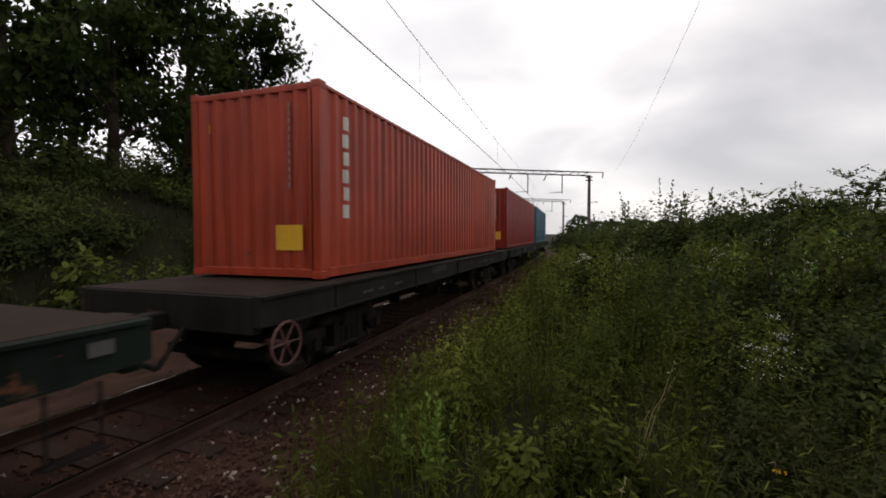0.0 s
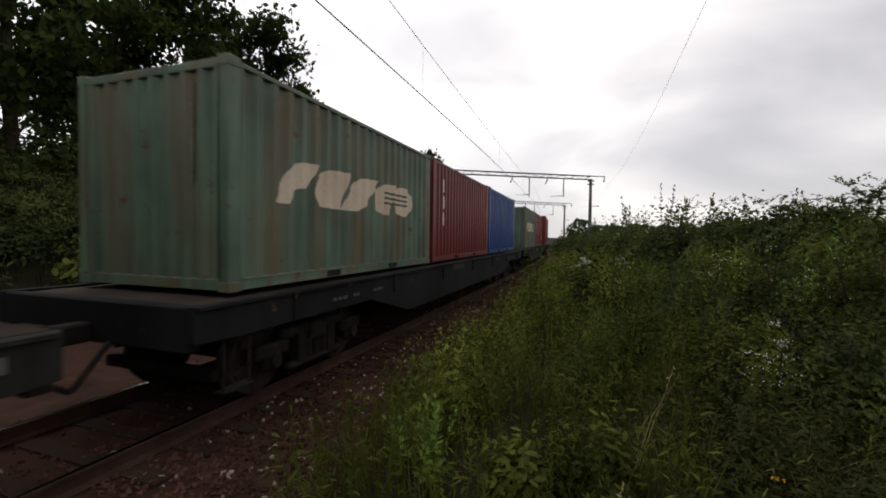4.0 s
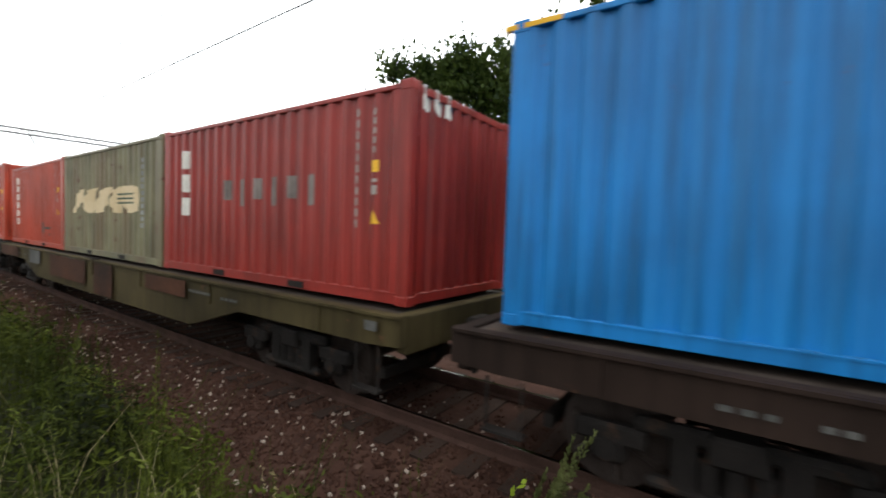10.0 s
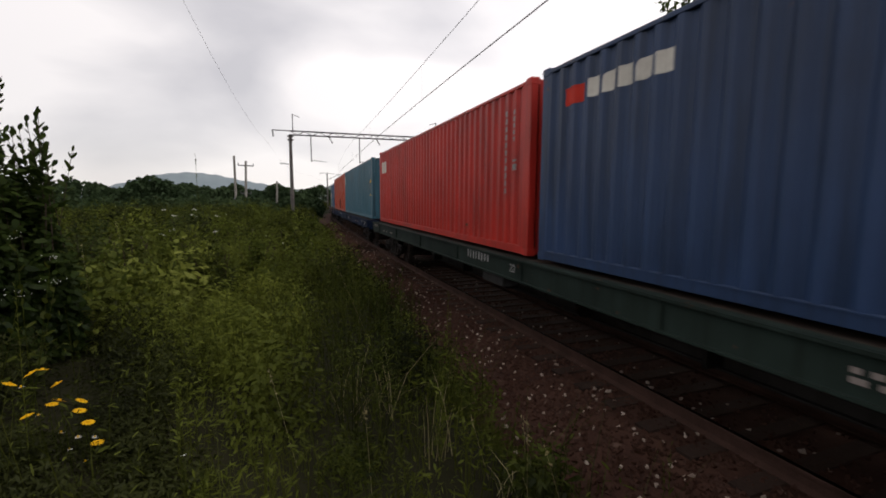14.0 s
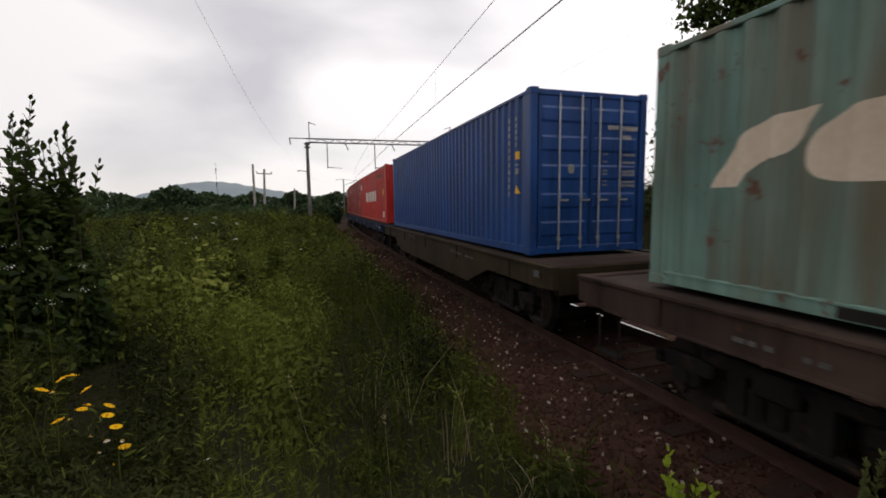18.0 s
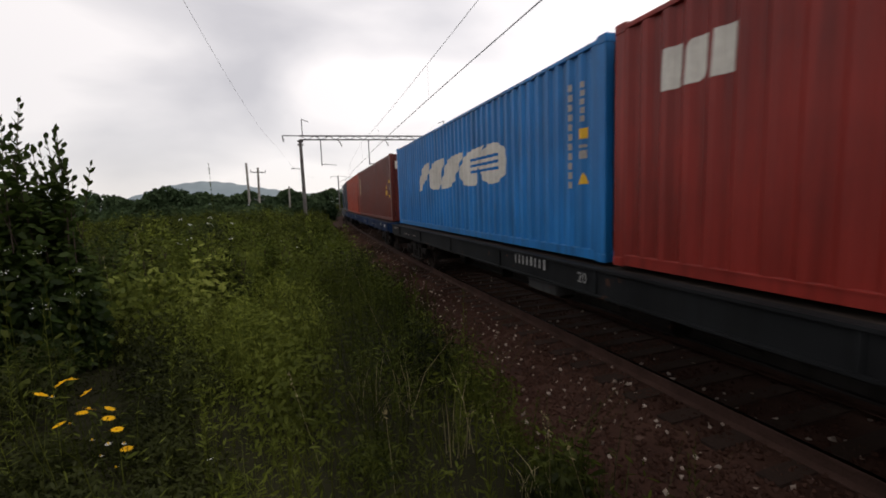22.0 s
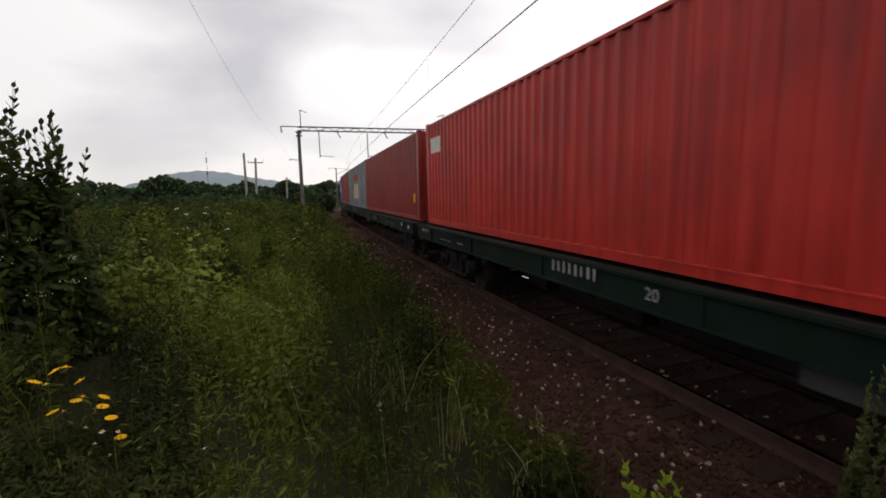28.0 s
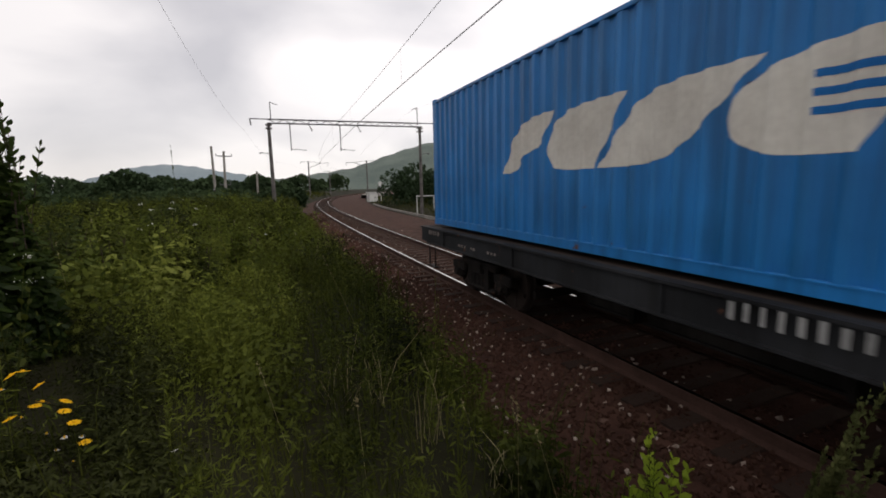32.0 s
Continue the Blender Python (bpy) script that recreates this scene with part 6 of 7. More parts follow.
def build_grass():
    rng = np.random.default_rng(21)
    parts = []
    for cnt, s0, s1, l0, l1, k, w in ((24000, -10, 10, 2.5, 11, 1.0, 0.0035), (22000, -14, 16, 10, 26, 1.0, 0.012), (9000, -40, 60, 24, 60, 1.1, 0.05), (24000, -45, -9, 2.3, 30, 1.1, 0.008), (16000, 9, 60, 2.5, 22, 1.2, 0.010), (26000, -130, -45, 2.8, 80, 1.3, 0.045)):
        x, y, s, lat = scatter(cnt, s0, s1, l0, l1, rng, edge)
        parts.append(blades(x, y, cover(x, y, s, lat) * k * rng.uniform(0.55, 1.2, len(x)), rng, w, 0.75))
    tagged(new("meadow_grass", quads("meadow_grass", np.concatenate(parts), GRASS)), "rank dark green grass along the track", "grass", kind="stuff")
    x, y, s, lat = scatter(110, -14, 14, 2.6, 10, rng, edge)
    h = cover(x, y, s, lat) + rng.uniform(0.0, 0.35, len(x))
    z = ground_z(x, y)
    a, b = np.stack([x, y, z], 1), np.stack([x + rng.normal(0, 0.12, len(x)), y + rng.normal(0, 0.12, len(x)), z + h], 1)
    heads = a[:, None, :] + (b - a)[:, None, :] * rng.uniform(0.78, 1.04, (len(x), 9, 1))
    dry = [stems_of(a, b, 0.0018), leaf_cards(heads.reshape(-1, 3) + rng.normal(0, 0.006, (len(x) * 9, 3)), 0.010, rng, 3.0)]
    tagged(new("seed_stalks", quads("seed_stalks", np.concatenate(dry), GRASS_DRY)), "thin pale seed stalks among the grass", "grass", kind="stuff")
    parts = []
    for cnt, s0, s1, l0, l1, h0, h1 in ((11000, -16, 60, -16, -5.9, 0.25, 0.6), (16000, -110, -16, -30, -8.6, 0.2, 0.5)):
        x, y, s, lat = scatter(cnt, s0, s1, l0, l1, rng)
        parts.append(blades(x, y, rng.uniform(h0, h1, len(x)), rng, 0.02, 0.7))
    tagged(new("bank_grass", quads("bank_grass", np.concatenate(parts), GRASS)), "rank green growth on the far bank", "grass", kind="stuff")


build_grass()


def clump_leaves(x, y, r, h, n, leaf, rng, z=None, slim=0.55):
    """Leaves of an uneven mound, turned outwards and up."""
    z = float(ground_z(np.array([x]), np.array([y]))[0]) if z is None else z
    a, q = rng.uniform(0, 2 * np.pi, n), rng.uniform(0, 1, n) ** 0.4
    el = np.arccos(rng.uniform(0, 1, n))
    bump = (1 + 0.16 * np.sin(3 * a + x) + 0.14 * np.sin(5 * a + 4 * el + y) + 0.10 * np.sin(11 * a + 7 * el)) / 1.2
    v = np.stack([np.sin(el) * np.cos(a), np.sin(el) * np.sin(a), np.cos(el)], 1)
    p = np.array([x, y, z]) + v * (q * bump)[:, None] * np.array([r, r, h])
    out = unit(v + np.array([0, 0, 0.35]) + rng.normal(0, 0.32, (n, 3)))
    d = unit(np.cross(out, rng.normal(0, 1, (n, 3))) + v * 0.35)
    side = unit(np.cross(d, out))
    ln = leaf * rng.uniform(0.7, 1.4, n)
    return leaf_shapes(p, d, side, ln, ln * slim)


def build_weeds():
    """Leafy weeds that hide the soil: a low tangle, then stalks with leaves standing out of it."""
    rng = np.random.default_rng(31)
    tangle = []
    for cnt, s0, s1, l0, l1, leaf in ((62000, -7, 8, 2.5, 9, 0.055), (30000, -9, 10, 8.8, 17, 0.10), (46000, -24, -7, 2.4, 14, 0.08), (30000, 8, 40, 2.5, 16, 0.09), (16000, -26, -9, 13, 26, 0.13), (20000, -70, -24, 2.4, 40, 0.2)):
        x, y, s, lat = scatter(cnt, s0, s1, l0, l1, rng, edge)
        n = len(x)
        z = ground_z(x, y) + cover(x, y, s, lat) * rng.uniform(0.05, 0.95, n) ** 0.7
        d = unit(rng.normal(0, 1, (n, 3)) * np.array([1, 1, 0.5]) + np.array([0, 0, 0.45]))
        side = unit(np.cross(d, rng.normal(0, 1, (n, 3))))
        ln = leaf * rng.uniform(0.6, 1.5, n)
        tangle.append(leaf_shapes(np.stack([x, y, z], 1), d, side, ln, ln * rng.uniform(0.10, 0.28, n)))
    tagged(new("weed_tangle", quads("weed_tangle", np.concatenate(tangle), WEED, 6)), "low tangle of small weed leaves over the soil", "weeds", kind="stuff")
    lf, st = [], []
    for cnt, s0, s1, l0, l1, n_leaf, leaf, slim in ((220, -8, 9, 2.75, 9, 30, 0.085, 0.24), (900, -8, 9, 2.9, 9, 70, 0.065, 0.14), (300, -26, -8, 2.8, 14, 20, 0.13, 0.35), (600, -26, -8, 2.8, 14, 40, 0.10, 0.15), (150, 9, 34, 2.9, 14, 18, 0.13, 0.35), (140, 9, 34, 2.9, 14, 40, 0.11, 0.15)):
        x, y, s, lat = scatter(cnt, s0, s1, l0, l1, rng, edge)
        z = ground_z(x, y)
        h = cover(x, y, s, lat) * rng.uniform(0.85, 1.5, len(x))
        a, b = np.stack([x, y, z], 1), np.stack([x + rng.normal(0, 0.1, len(x)), y + rng.normal(0, 0.1, len(x)), z + h], 1)
        lf.append(sprigs_on(a, b, n_leaf, leaf, rng, 0.12, 1.0, slim))
        st.append(stems_of(a, b, 0.003))
    tagged(new("weed_leaves", quads("weed_leaves", np.concatenate(lf), WEED, 6)), "tall leafy weeds standing along the bank", "weeds", kind="stuff")
    tagged(new("weed_stalks", quads("weed_stalks", np.concatenate(st), WEED)), "green stalks of tall weeds on the bank", "weeds", kind="stuff")
    kinds = {"weed": [], "nettle": [], "fresh": [], "sunny": []}
    for k in range(620):
        s, lat = rng.uniform(-34, 34), 3.15 + 13 * rng.uniform(0, 1) ** 1.3
        p = beside(s, lat, 0)
        d = math.hypot(p.x - 0.03, p.y - 0.6)
        if d < 1.2:
            continue
        # towards the lower corners every mound takes the darkened leaf colour as shade
        corner_zone = p.x > 0.10 + 0.27 * abs(p.y - 0.6) and d < 8.5
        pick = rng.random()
        kind = "nettle" if corner_zone or pick < 0.22 else "weed" if pick < 0.74 else "fresh"
        if math.hypot(p.x - 1.3, p.y + 1.6) < 1.1:
            continue
        h = (0.40 + 0.95 * rng.random() ** 1.5) * min(1.2, 0.6 + d / 11) * min(1.0, (lat - 2.0) / 1.8)
        r = rng.uniform(0.28, 0.70) * (1 if d < 8 else 1.4)
        if d < 2.4:
            h, r = 0.25 + 0.35 * (h - 0.2) * (d - 1.0), 0.3
        fine = rng.random() < 0.55
        leaf = (0.05 if fine else 0.062) * (1 if d < 7 else 1.5 if d < 14 else 2.2)
        kinds[kind].append(clump_leaves(p.x, p.y, r, h, int(rng.uniform(650, 1000) * (1.25 if d < 6 else 1 if d < 14 else 0.5)), leaf, rng, None, 0.17 if fine else 0.45))
    # extra darkened mounds crowd both lower corners, shade put in as leaf colour
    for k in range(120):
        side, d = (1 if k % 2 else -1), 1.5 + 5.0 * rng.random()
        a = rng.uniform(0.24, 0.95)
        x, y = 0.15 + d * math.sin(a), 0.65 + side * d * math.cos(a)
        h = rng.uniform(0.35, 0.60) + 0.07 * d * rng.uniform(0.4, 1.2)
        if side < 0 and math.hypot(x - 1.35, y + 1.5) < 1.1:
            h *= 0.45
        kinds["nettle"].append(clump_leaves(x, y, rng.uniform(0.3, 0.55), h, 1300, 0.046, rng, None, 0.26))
    for k in range(34):
        s, lat = rng.uniform(3.5, 15), rng.uniform(3.3, 6.2)
        p = beside(s, lat, 0)
        kinds["fresh"].append(clump_leaves(p.x, p.y, rng.uniform(0.3, 0.6), rng.uniform(0.75, 1.25), 760, 0.055, rng, None, 0.28))
    for k in range(110):
        s, lat = rng.uniform(2.5, 17), rng.uniform(4.0, 12.5)
        p = beside(s, lat, 0)
        d = math.hypot(p.x - 0.03, p.y - 0.6)
        if d < 3.0:
            continue
        # near the right corner the leaf colour is darkened for shade again
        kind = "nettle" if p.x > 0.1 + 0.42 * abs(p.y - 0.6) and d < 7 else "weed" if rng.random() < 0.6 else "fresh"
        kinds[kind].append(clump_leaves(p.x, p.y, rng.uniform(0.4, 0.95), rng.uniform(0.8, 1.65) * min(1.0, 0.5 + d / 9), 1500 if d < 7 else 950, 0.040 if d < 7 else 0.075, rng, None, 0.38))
    for k in range(80):
        s, lat = rng.uniform(-36, -9), rng.uniform(4.2, 22)
        p = beside(s, lat, 0)
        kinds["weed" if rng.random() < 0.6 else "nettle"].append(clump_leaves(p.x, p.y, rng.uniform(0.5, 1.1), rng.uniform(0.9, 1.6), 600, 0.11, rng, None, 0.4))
    for k in range(42):
        yaw, d = rng.uniform(178, 199), rng.uniform(4.2, 11)
        x, y = along(yaw, d)
        kinds["fresh"].append(clump_leaves(x, y, rng.uniform(0.25, 0.55), rng.uniform(0.7, 1.2), 620, 0.05 + 0.004 * d, rng, None, 0.22))
    for k in range(15):
        yaw, d = rng.uniform(188, 199.5), rng.uniform(6.2, 9.5)
        x, y = along(yaw, d)
        kinds["sunny"].append(clump_leaves(x, y, rng.uniform(0.25, 0.45), rng.uniform(0.95, 1.30), 190, 0.125, rng, None, 0.5))
    for k in range(26):
        s, lat = rng.uniform(2.5, 15), rng.uniform(3.4, 7.0)
        p = beside(s, lat, 0)
        if math.hypot(p.x, p.y - 0.6) > 2.6:
            kinds["fresh"].append(clump_leaves(p.x, p.y, rng.uniform(0.25, 0.5), rng.uniform(0.7, 1.2), 620, 0.06, rng, None, 0.35))
    for k in range(9):
        s, lat = rng.uniform(9, 19), rng.uniform(3.5, 5.6)
        p = beside(s, lat, 0)
        kinds["sunny"].append(clump_leaves(p.x, p.y, rng.uniform(0.25, 0.5), rng.uniform(0.8, 1.25), 260, 0.10, rng, None, 0.45))
    for kind, material, lab in (("weed", WEED, "bushy leafy weed mounds over the bank"), ("nettle", SHADE_WEED, "dark weed mounds, many in place of corner shade"), ("fresh", FRESH, "lighter green leafy weeds in the meadow"), ("sunny", SUNNY, "yellow-green broad-leaved weeds above the meadow")):
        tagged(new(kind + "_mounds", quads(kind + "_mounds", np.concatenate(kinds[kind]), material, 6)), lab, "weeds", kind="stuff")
    far = []
    for i in range(420):
        s, lat = rng.uniform(-18, 70), rng.uniform(-15.5, -6.6)
        p = beside(s, lat, 0)
        far.append(clump_leaves(p.x, p.y, rng.uniform(0.8, 1.8), rng.uniform(0.7, 2.2), 480, 0.13, rng, None, 0.45))
    bright = []
    for i in range(22):
        s, lat = rng.uniform(2, 34), rng.uniform(-15.0, -7.5)
        p = beside(s, lat, 0)
        bright.append(clump_leaves(p.x, p.y, rng.uniform(0.5, 0.9), rng.uniform(1.3, 2.2), 110, 0.26, rng, None, 0.5))
    tagged(new("bank_burdock", quads("bank_burdock", np.concatenate(bright), SUNNY, 6)), "broad light green weed leaves on the far bank", "weeds", kind="stuff")
    tagged(new("bank_weeds", quads("bank_weeds", np.concatenate(far), BUSH, 6)), "green weeds and shrubs on the slope of the far bank", "weeds", kind="stuff")
    far = []
    for i in range(150):
        s, lat = rng.uniform(-22, 44), rng.uniform(-26, -15)
        p = beside(s, lat, 0)
        far.append(clump_leaves(p.x, p.y, rng.uniform(1.4, 2.4), rng.uniform(2.0, 3.6) * (1.0 if s < 30 else 0.7), 420, 0.26, rng))
    tagged(new("bank_thicket", quads("bank_thicket", np.concatenate(far), BUSH, 6)), "dark green thicket on the far bank below the trees", "weeds", kind="stuff")
    x, y, s, lat = scatter(900, -60, 16, 3.2, 24, rng, edge)
    keep = np.hypot(x, y - 0.6) > 2.0
    x, y, s, lat = x[keep], y[keep], s[keep], lat[keep]
    c = np.stack([x, y, ground_z(x, y) + cover(x, y, s, lat) * rng.uniform(0.85, 1.15, len(x))], 1)
    near = np.hypot(x, y - 0.6) < 9
    bits = np.repeat(c, 4, 0) + rng.normal(0, 0.008, (len(c) * 4, 3))
    size = np.repeat(np.where(near, 0.012, 0.03), 4)
    d = unit(rng.normal(0, 1, (len(bits), 3)) + np.array([0, 0, 0.6]))
    pick = np.repeat(rng.uniform(0, 1, len(c)) < 0.30, 4)
    tagged(new("meadow_flowers", quads("meadow_flowers", leaf_shapes(bits, d, unit(np.cross(d, rng.normal(0, 1, (len(bits), 3)))), size, size * 0.8)[pick], PETAL_W, 6)), "tiny white flowers strewn over the meadow", "flowers", kind="stuff")


build_weeds()


def build_bush(x, y, r, top, seed, label, n=5200, leaf=0.085, sprigs=9, sprig_h=0.4, material=None, sprig_leaf=None):
    """A bush: stems from one root, a mound of leaves, and leafy sprigs that stand out of it; top is the mound's height over the rails."""
    rng = np.random.default_rng(seed)
    z0 = float(ground_z(np.array([x]), np.array([y]))[0])
    h = top - z0
    root = new("bush")
    root.matrix_world = Matrix.Translation((x, y, z0))
    tagged(root, label, "bush", "bushes on the near bank")
    for k in range(7):
        e = Vector((rng.uniform(-r, r) * 0.6, rng.uniform(-r, r) * 0.6, h * rng.uniform(0.6, 0.85)))
        put("stem", from_bm("stem", lambda bm: tube_bm(bm, (e.x * 0.15, e.y * 0.15, -0.1), e, 0.02, 0.007, 5), BARK), root)
    m = material or BUSH
    put("foliage", quads("foliage", clump_leaves(0, 0, r, h, n, leaf, rng, 0.0), m, 6), root)
    for k in range(sprigs):
        q, az = r * 0.8 * math.sqrt(rng.uniform(0, 1)), rng.uniform(0, 6.28)
        a = np.array([[q * math.cos(az), q * math.sin(az), h * 0.55]])
        b = a + np.array([[rng.normal(0, 0.12), rng.normal(0, 0.12), h * (0.42 - 0.25 * (q / r) ** 2) + sprig_h * rng.uniform(0.3, 1.0)]])
        put("sprig", quads("sprig", sprigs_on(a, b, 16 if sprig_leaf else 20, sprig_leaf or leaf * 1.4, rng, 0.3, 1.0, 0.62), m, 6), root)["kind"] = "stuff"
        put("twig", quads("twig", stems_of(a, b, 0.006), BARK), root)
    return root


for i, (yaw, d, r, el, sp, lab) in enumerate([(3, 42, 2.2, 1.3, 0.5, "low bush beside the track bend"), (1, 30, 2.2, 1.9, 0.5, "low bush beside the track bend"), (-1.5, 22, 1.7, 2.5, 0.5, "leafy bush on the bank"), (-4.5, 17, 1.5, 3.4, 0.45, "leafy bush on the bank"), (-7.6, 13, 1.3, 4.6, 0.75, "dark green bush with tall leafy sprigs"), (-12.5, 12.5, 1.7, 4.9, 0.3, "dense rounded bush on the bank"), (-17.5, 11.5, 1.7, 4.8, 0.3, "dense rounded bush on the bank"), (-22, 10.5, 1.6, 4.4, 0.3, "dense bush with leafy sprigs"), (-27, 10, 1.5, 3.2, 0.3, "leafy bush on the bank"), (-32, 9.5, 1.4, 2.3, 0.4, "leafy bush on the bank"), (-38, 9, 1.4, 2.0, 0.3, "leafy bush on the bank")]):
    build_bush(-math.sin(radians(yaw)) * d, math.cos(radians(yaw)) * d, r, 2.05 + d * math.tan(radians(el)), 60 + i, lab, 7500, 0.062 + 0.0025 * d, 7 if sp > 0.7 else 3, sp * 0.8, None, 0.06 + 0.007 * d)
for i, (yaw, d, r, top, n, sp) in enumerate([(203.4, 6.4, 0.48, 2.75, 3400, 0.7), (206.2, 6.6, 0.75, 3.05, 6200, 0.65), (210.5, 6.4, 1.0, 3.0, 6200, 0.5)]):
    bx, by = along(yaw, d)
    build_bush(bx, by, r, top, 81 + i, "dark bush with rounded leaves on upright sprigs", int(n * 1.5), 0.095, 13 + i, sp, TREE, 0.155)


for i, (yaw, d, r, el, m) in enumerate([(-3, 9, 0.8, -3.5, FRESH), (-9, 8, 0.9, -1.5, BUSH), (-14, 8.5, 0.9, -0.5, FRESH), (-19, 7.5, 0.9, -0.5, BUSH), (-25, 7, 0.9, 0.0, WEED), (-31, 6.5, 0.9, 0.0, BUSH), (-8, 5.5, 0.6, -8, WEED), (-16, 5.2, 0.65, -7, FRESH), (-24, 4.8, 0.6, -7, BUSH), (-32, 4.5, 0.6, -6, WEED), (2, 11, 0.7, -3.5, FRESH), (-12, 6.6, 0.7, -4, BUSH), (-1, 14, 0.9, -1.6, FRESH)]):
    build_bush(-math.sin(radians(yaw)) * d, math.cos(radians(yaw)) * d, r, 2.05 + d * math.tan(radians(el)), 120 + i, "rounded leafy bush among the weeds of the bank", 5200, 0.042 + 0.003 * d, 2, 0.15, m)
for i, (yaw, d, r, el, m) in enumerate([(183, 9, 0.6, -3.8, FRESH), (188, 8, 0.6, -4.2, WEED), (192, 9.5, 0.7, -2.8, FRESH), (196, 8.5, 0.6, -3.2, WEED), (179.5, 14, 0.8, -2.6, WEED), (186, 14, 0.9, -2.0, FRESH), (199, 10, 0.7, -2.2, BUSH), (177.5, 20, 0.9, -2.0, WEED), (190, 18, 1.0, -1.4, BUSH), (195, 16, 1.0, -1.4, WEED)]):
    bx, by = along(yaw, d)
    build_bush(bx, by, r, 2.33 + d * math.tan(radians(el)), 140 + i, "low leafy bush standing in the meadow", 4200, 0.042 + 0.003 * d, 2, 0.15, m)


def build_small_tree(yaw, d, el, seed):
    """A thin shrub with flat, layered branches above the bushes."""
    x, y = -math.sin(radians(yaw)) * d, math.cos(radians(yaw)) * d
    z0 = float(ground_z(np.array([x]), np.array([y]))[0])
    h = 2.05 + d * math.tan(radians(el)) - z0
    rng = np.random.default_rng(seed)
    root = new("shrub")
    root.matrix_world = Matrix.Translation((x, y, z0))
    tagged(root, "thin dark shrub with flat layered branches", "shrub")
    put("trunk", from_bm("trunk", lambda bm: tube_bm(bm, (0, 0, -0.1), (0.1, 0, h * 0.9), 0.03, 0.01, 6), BARK), root)
    for k in range(13):
        z = h * rng.uniform(0.55, 0.92)
        az, ln = k * 2.4, rng.uniform(0.5, 1.15) * (1.5 - 0.75 * z / h)
        a = np.array([[0.1 * z / h, 0, z - 0.12]])
        b = a + np.array([[ln * math.cos(az), ln * math.sin(az), rng.uniform(0.1, 0.38)]])
        put("branch", quads("branch", stems_of(a, b, 0.008), BARK), root)
        t = rng.uniform(0.25, 1, 10)[:, None]
        ta = a + (b - a) * t
        tb = ta + np.stack([rng.normal(0, 0.16, 10), rng.normal(0, 0.16, 10), rng.uniform(0.0, 0.17, 10)], 1)
        put("leaf_spray", quads("leaf_spray", sprigs_on(ta, tb, 12, 0.07, rng, 0.0, 1.0, 0.5), BUSH, 6), root)["kind"] = "stuff"


build_small_tree(-24.5, 10.5, 5.4, 91)
build_small_tree(-20.5, 11.0, 4.4, 92)


# ---- plants that stand out singly ----
def build_plant(name, x, y, h, n_leaf, leaf, slim, material, seed, label, lean=(0.0, 0.0), stalks_n=1, head=None, spread=1.0, z0=None, splay=0.35):
    """One weed: stalks with leaves round them, and a flower head on each where it has one."""
    rng = np.random.default_rng(seed)
    z0 = float(ground_z(np.array([x]), np.array([y]))[0]) if z0 is None else z0
    root = new(name)
    root.matrix_world = Matrix.Translation((x, y, z0))
    tagged(root, label, "weed")
    for k in range(stalks_n):
        hh = h * (1 if k == 0 else rng.uniform(0.6, 0.95))
        w = 0.0 if k == 0 else splay * h
        a = np.array([[rng.normal(0, 0.03), rng.normal(0, 0.03), -0.03]])
        b = a + np.array([[lean[0] * hh + rng.normal(0, 1) * w * 0.4, lean[1] * hh + rng.normal(0, 1) * w * 0.4, hh]])
        st = put("stalk", quads("stalk", stems_of(a, b, 0.004), material), root)
        put("leaves", quads("leaves", sprigs_on(a, b, n_leaf, leaf, rng, 0.12, spread, slim), material, 6), root)["kind"] = "stuff"
        if head:
            c = np.repeat(b, head[0], 0) + rng.normal(0, 1, (head[0], 3)) * np.array([1, 1, 0.35]) * head[1]
            d = unit(rng.normal(0, 1, (head[0], 3)) + np.array([0, 0, 0.8]))
            sz = np.full(head[0], head[2])
            put("flower_head", quads("flower_head", leaf_shapes(c, d, unit(np.cross(d, rng.normal(0, 1, (head[0], 3)))), sz, sz * 0.8), head[3], 6), root)["kind"] = "stuff"
    return root


swaying_spike = build_plant("goosefoot", -3.01, -0.17, 1.68, 230, 0.062, 0.42, SPIKE, 1, "tall pale green weed spike swaying beside the ballast", (0.0, 0.0), 11, None, 1.3, -0.33, 0.13)
swaying_weed = build_plant("lime_leaf_weed", -2.06, -0.52, 1.27, 46, 0.115, 0.62, LIME, 2, "bright lime green broad-leaved weed swaying beside the ballast", (0.0, 0.0), 9, None, 1.6, -0.4, 0.22)
build_plant("pale_leaf_weed", -1.0, 2.6, 0.58, 18, 0.085, 0.5, PALE, 3, "bright pale green leafy weed clump", (0, 0), 12, None, 1.6)
build_plant("pale_leaf_weed", -1.4, 2.9, 0.48, 16, 0.08, 0.5, PALE, 4, "bright pale green leafy weed clump", (0, 0), 9, None, 1.6)
build_plant("umbel_weed", 1.5, 4.5, 0.85, 12, 0.09, 0.4, WEED, 5, "weed with small white flower umbels", (0, 0), 6, (26, 0.035, 0.014, PETAL_W))
build_plant("umbel_weed", 1.75, 18.8, 1.0, 12, 0.12, 0.4, WEED, 6, "weed with white flower umbels on the bank", (0, 0), 7, (40, 0.10, 0.045, PETAL_W))
build_plant("umbel_weed", -0.4, 14.0, 1.0, 14, 0.13, 0.4, PALE, 7, "pale flowering weed beside the ballast", (0, 0), 8, (34, 0.09, 0.04, PETAL_W))
build_plant("bright_leaf_weed", 2.1, 7.9, 1.25, 20, 0.15, 0.5, PALE, 8, "pale upright weed among the dark bushes", (0, 0), 3)
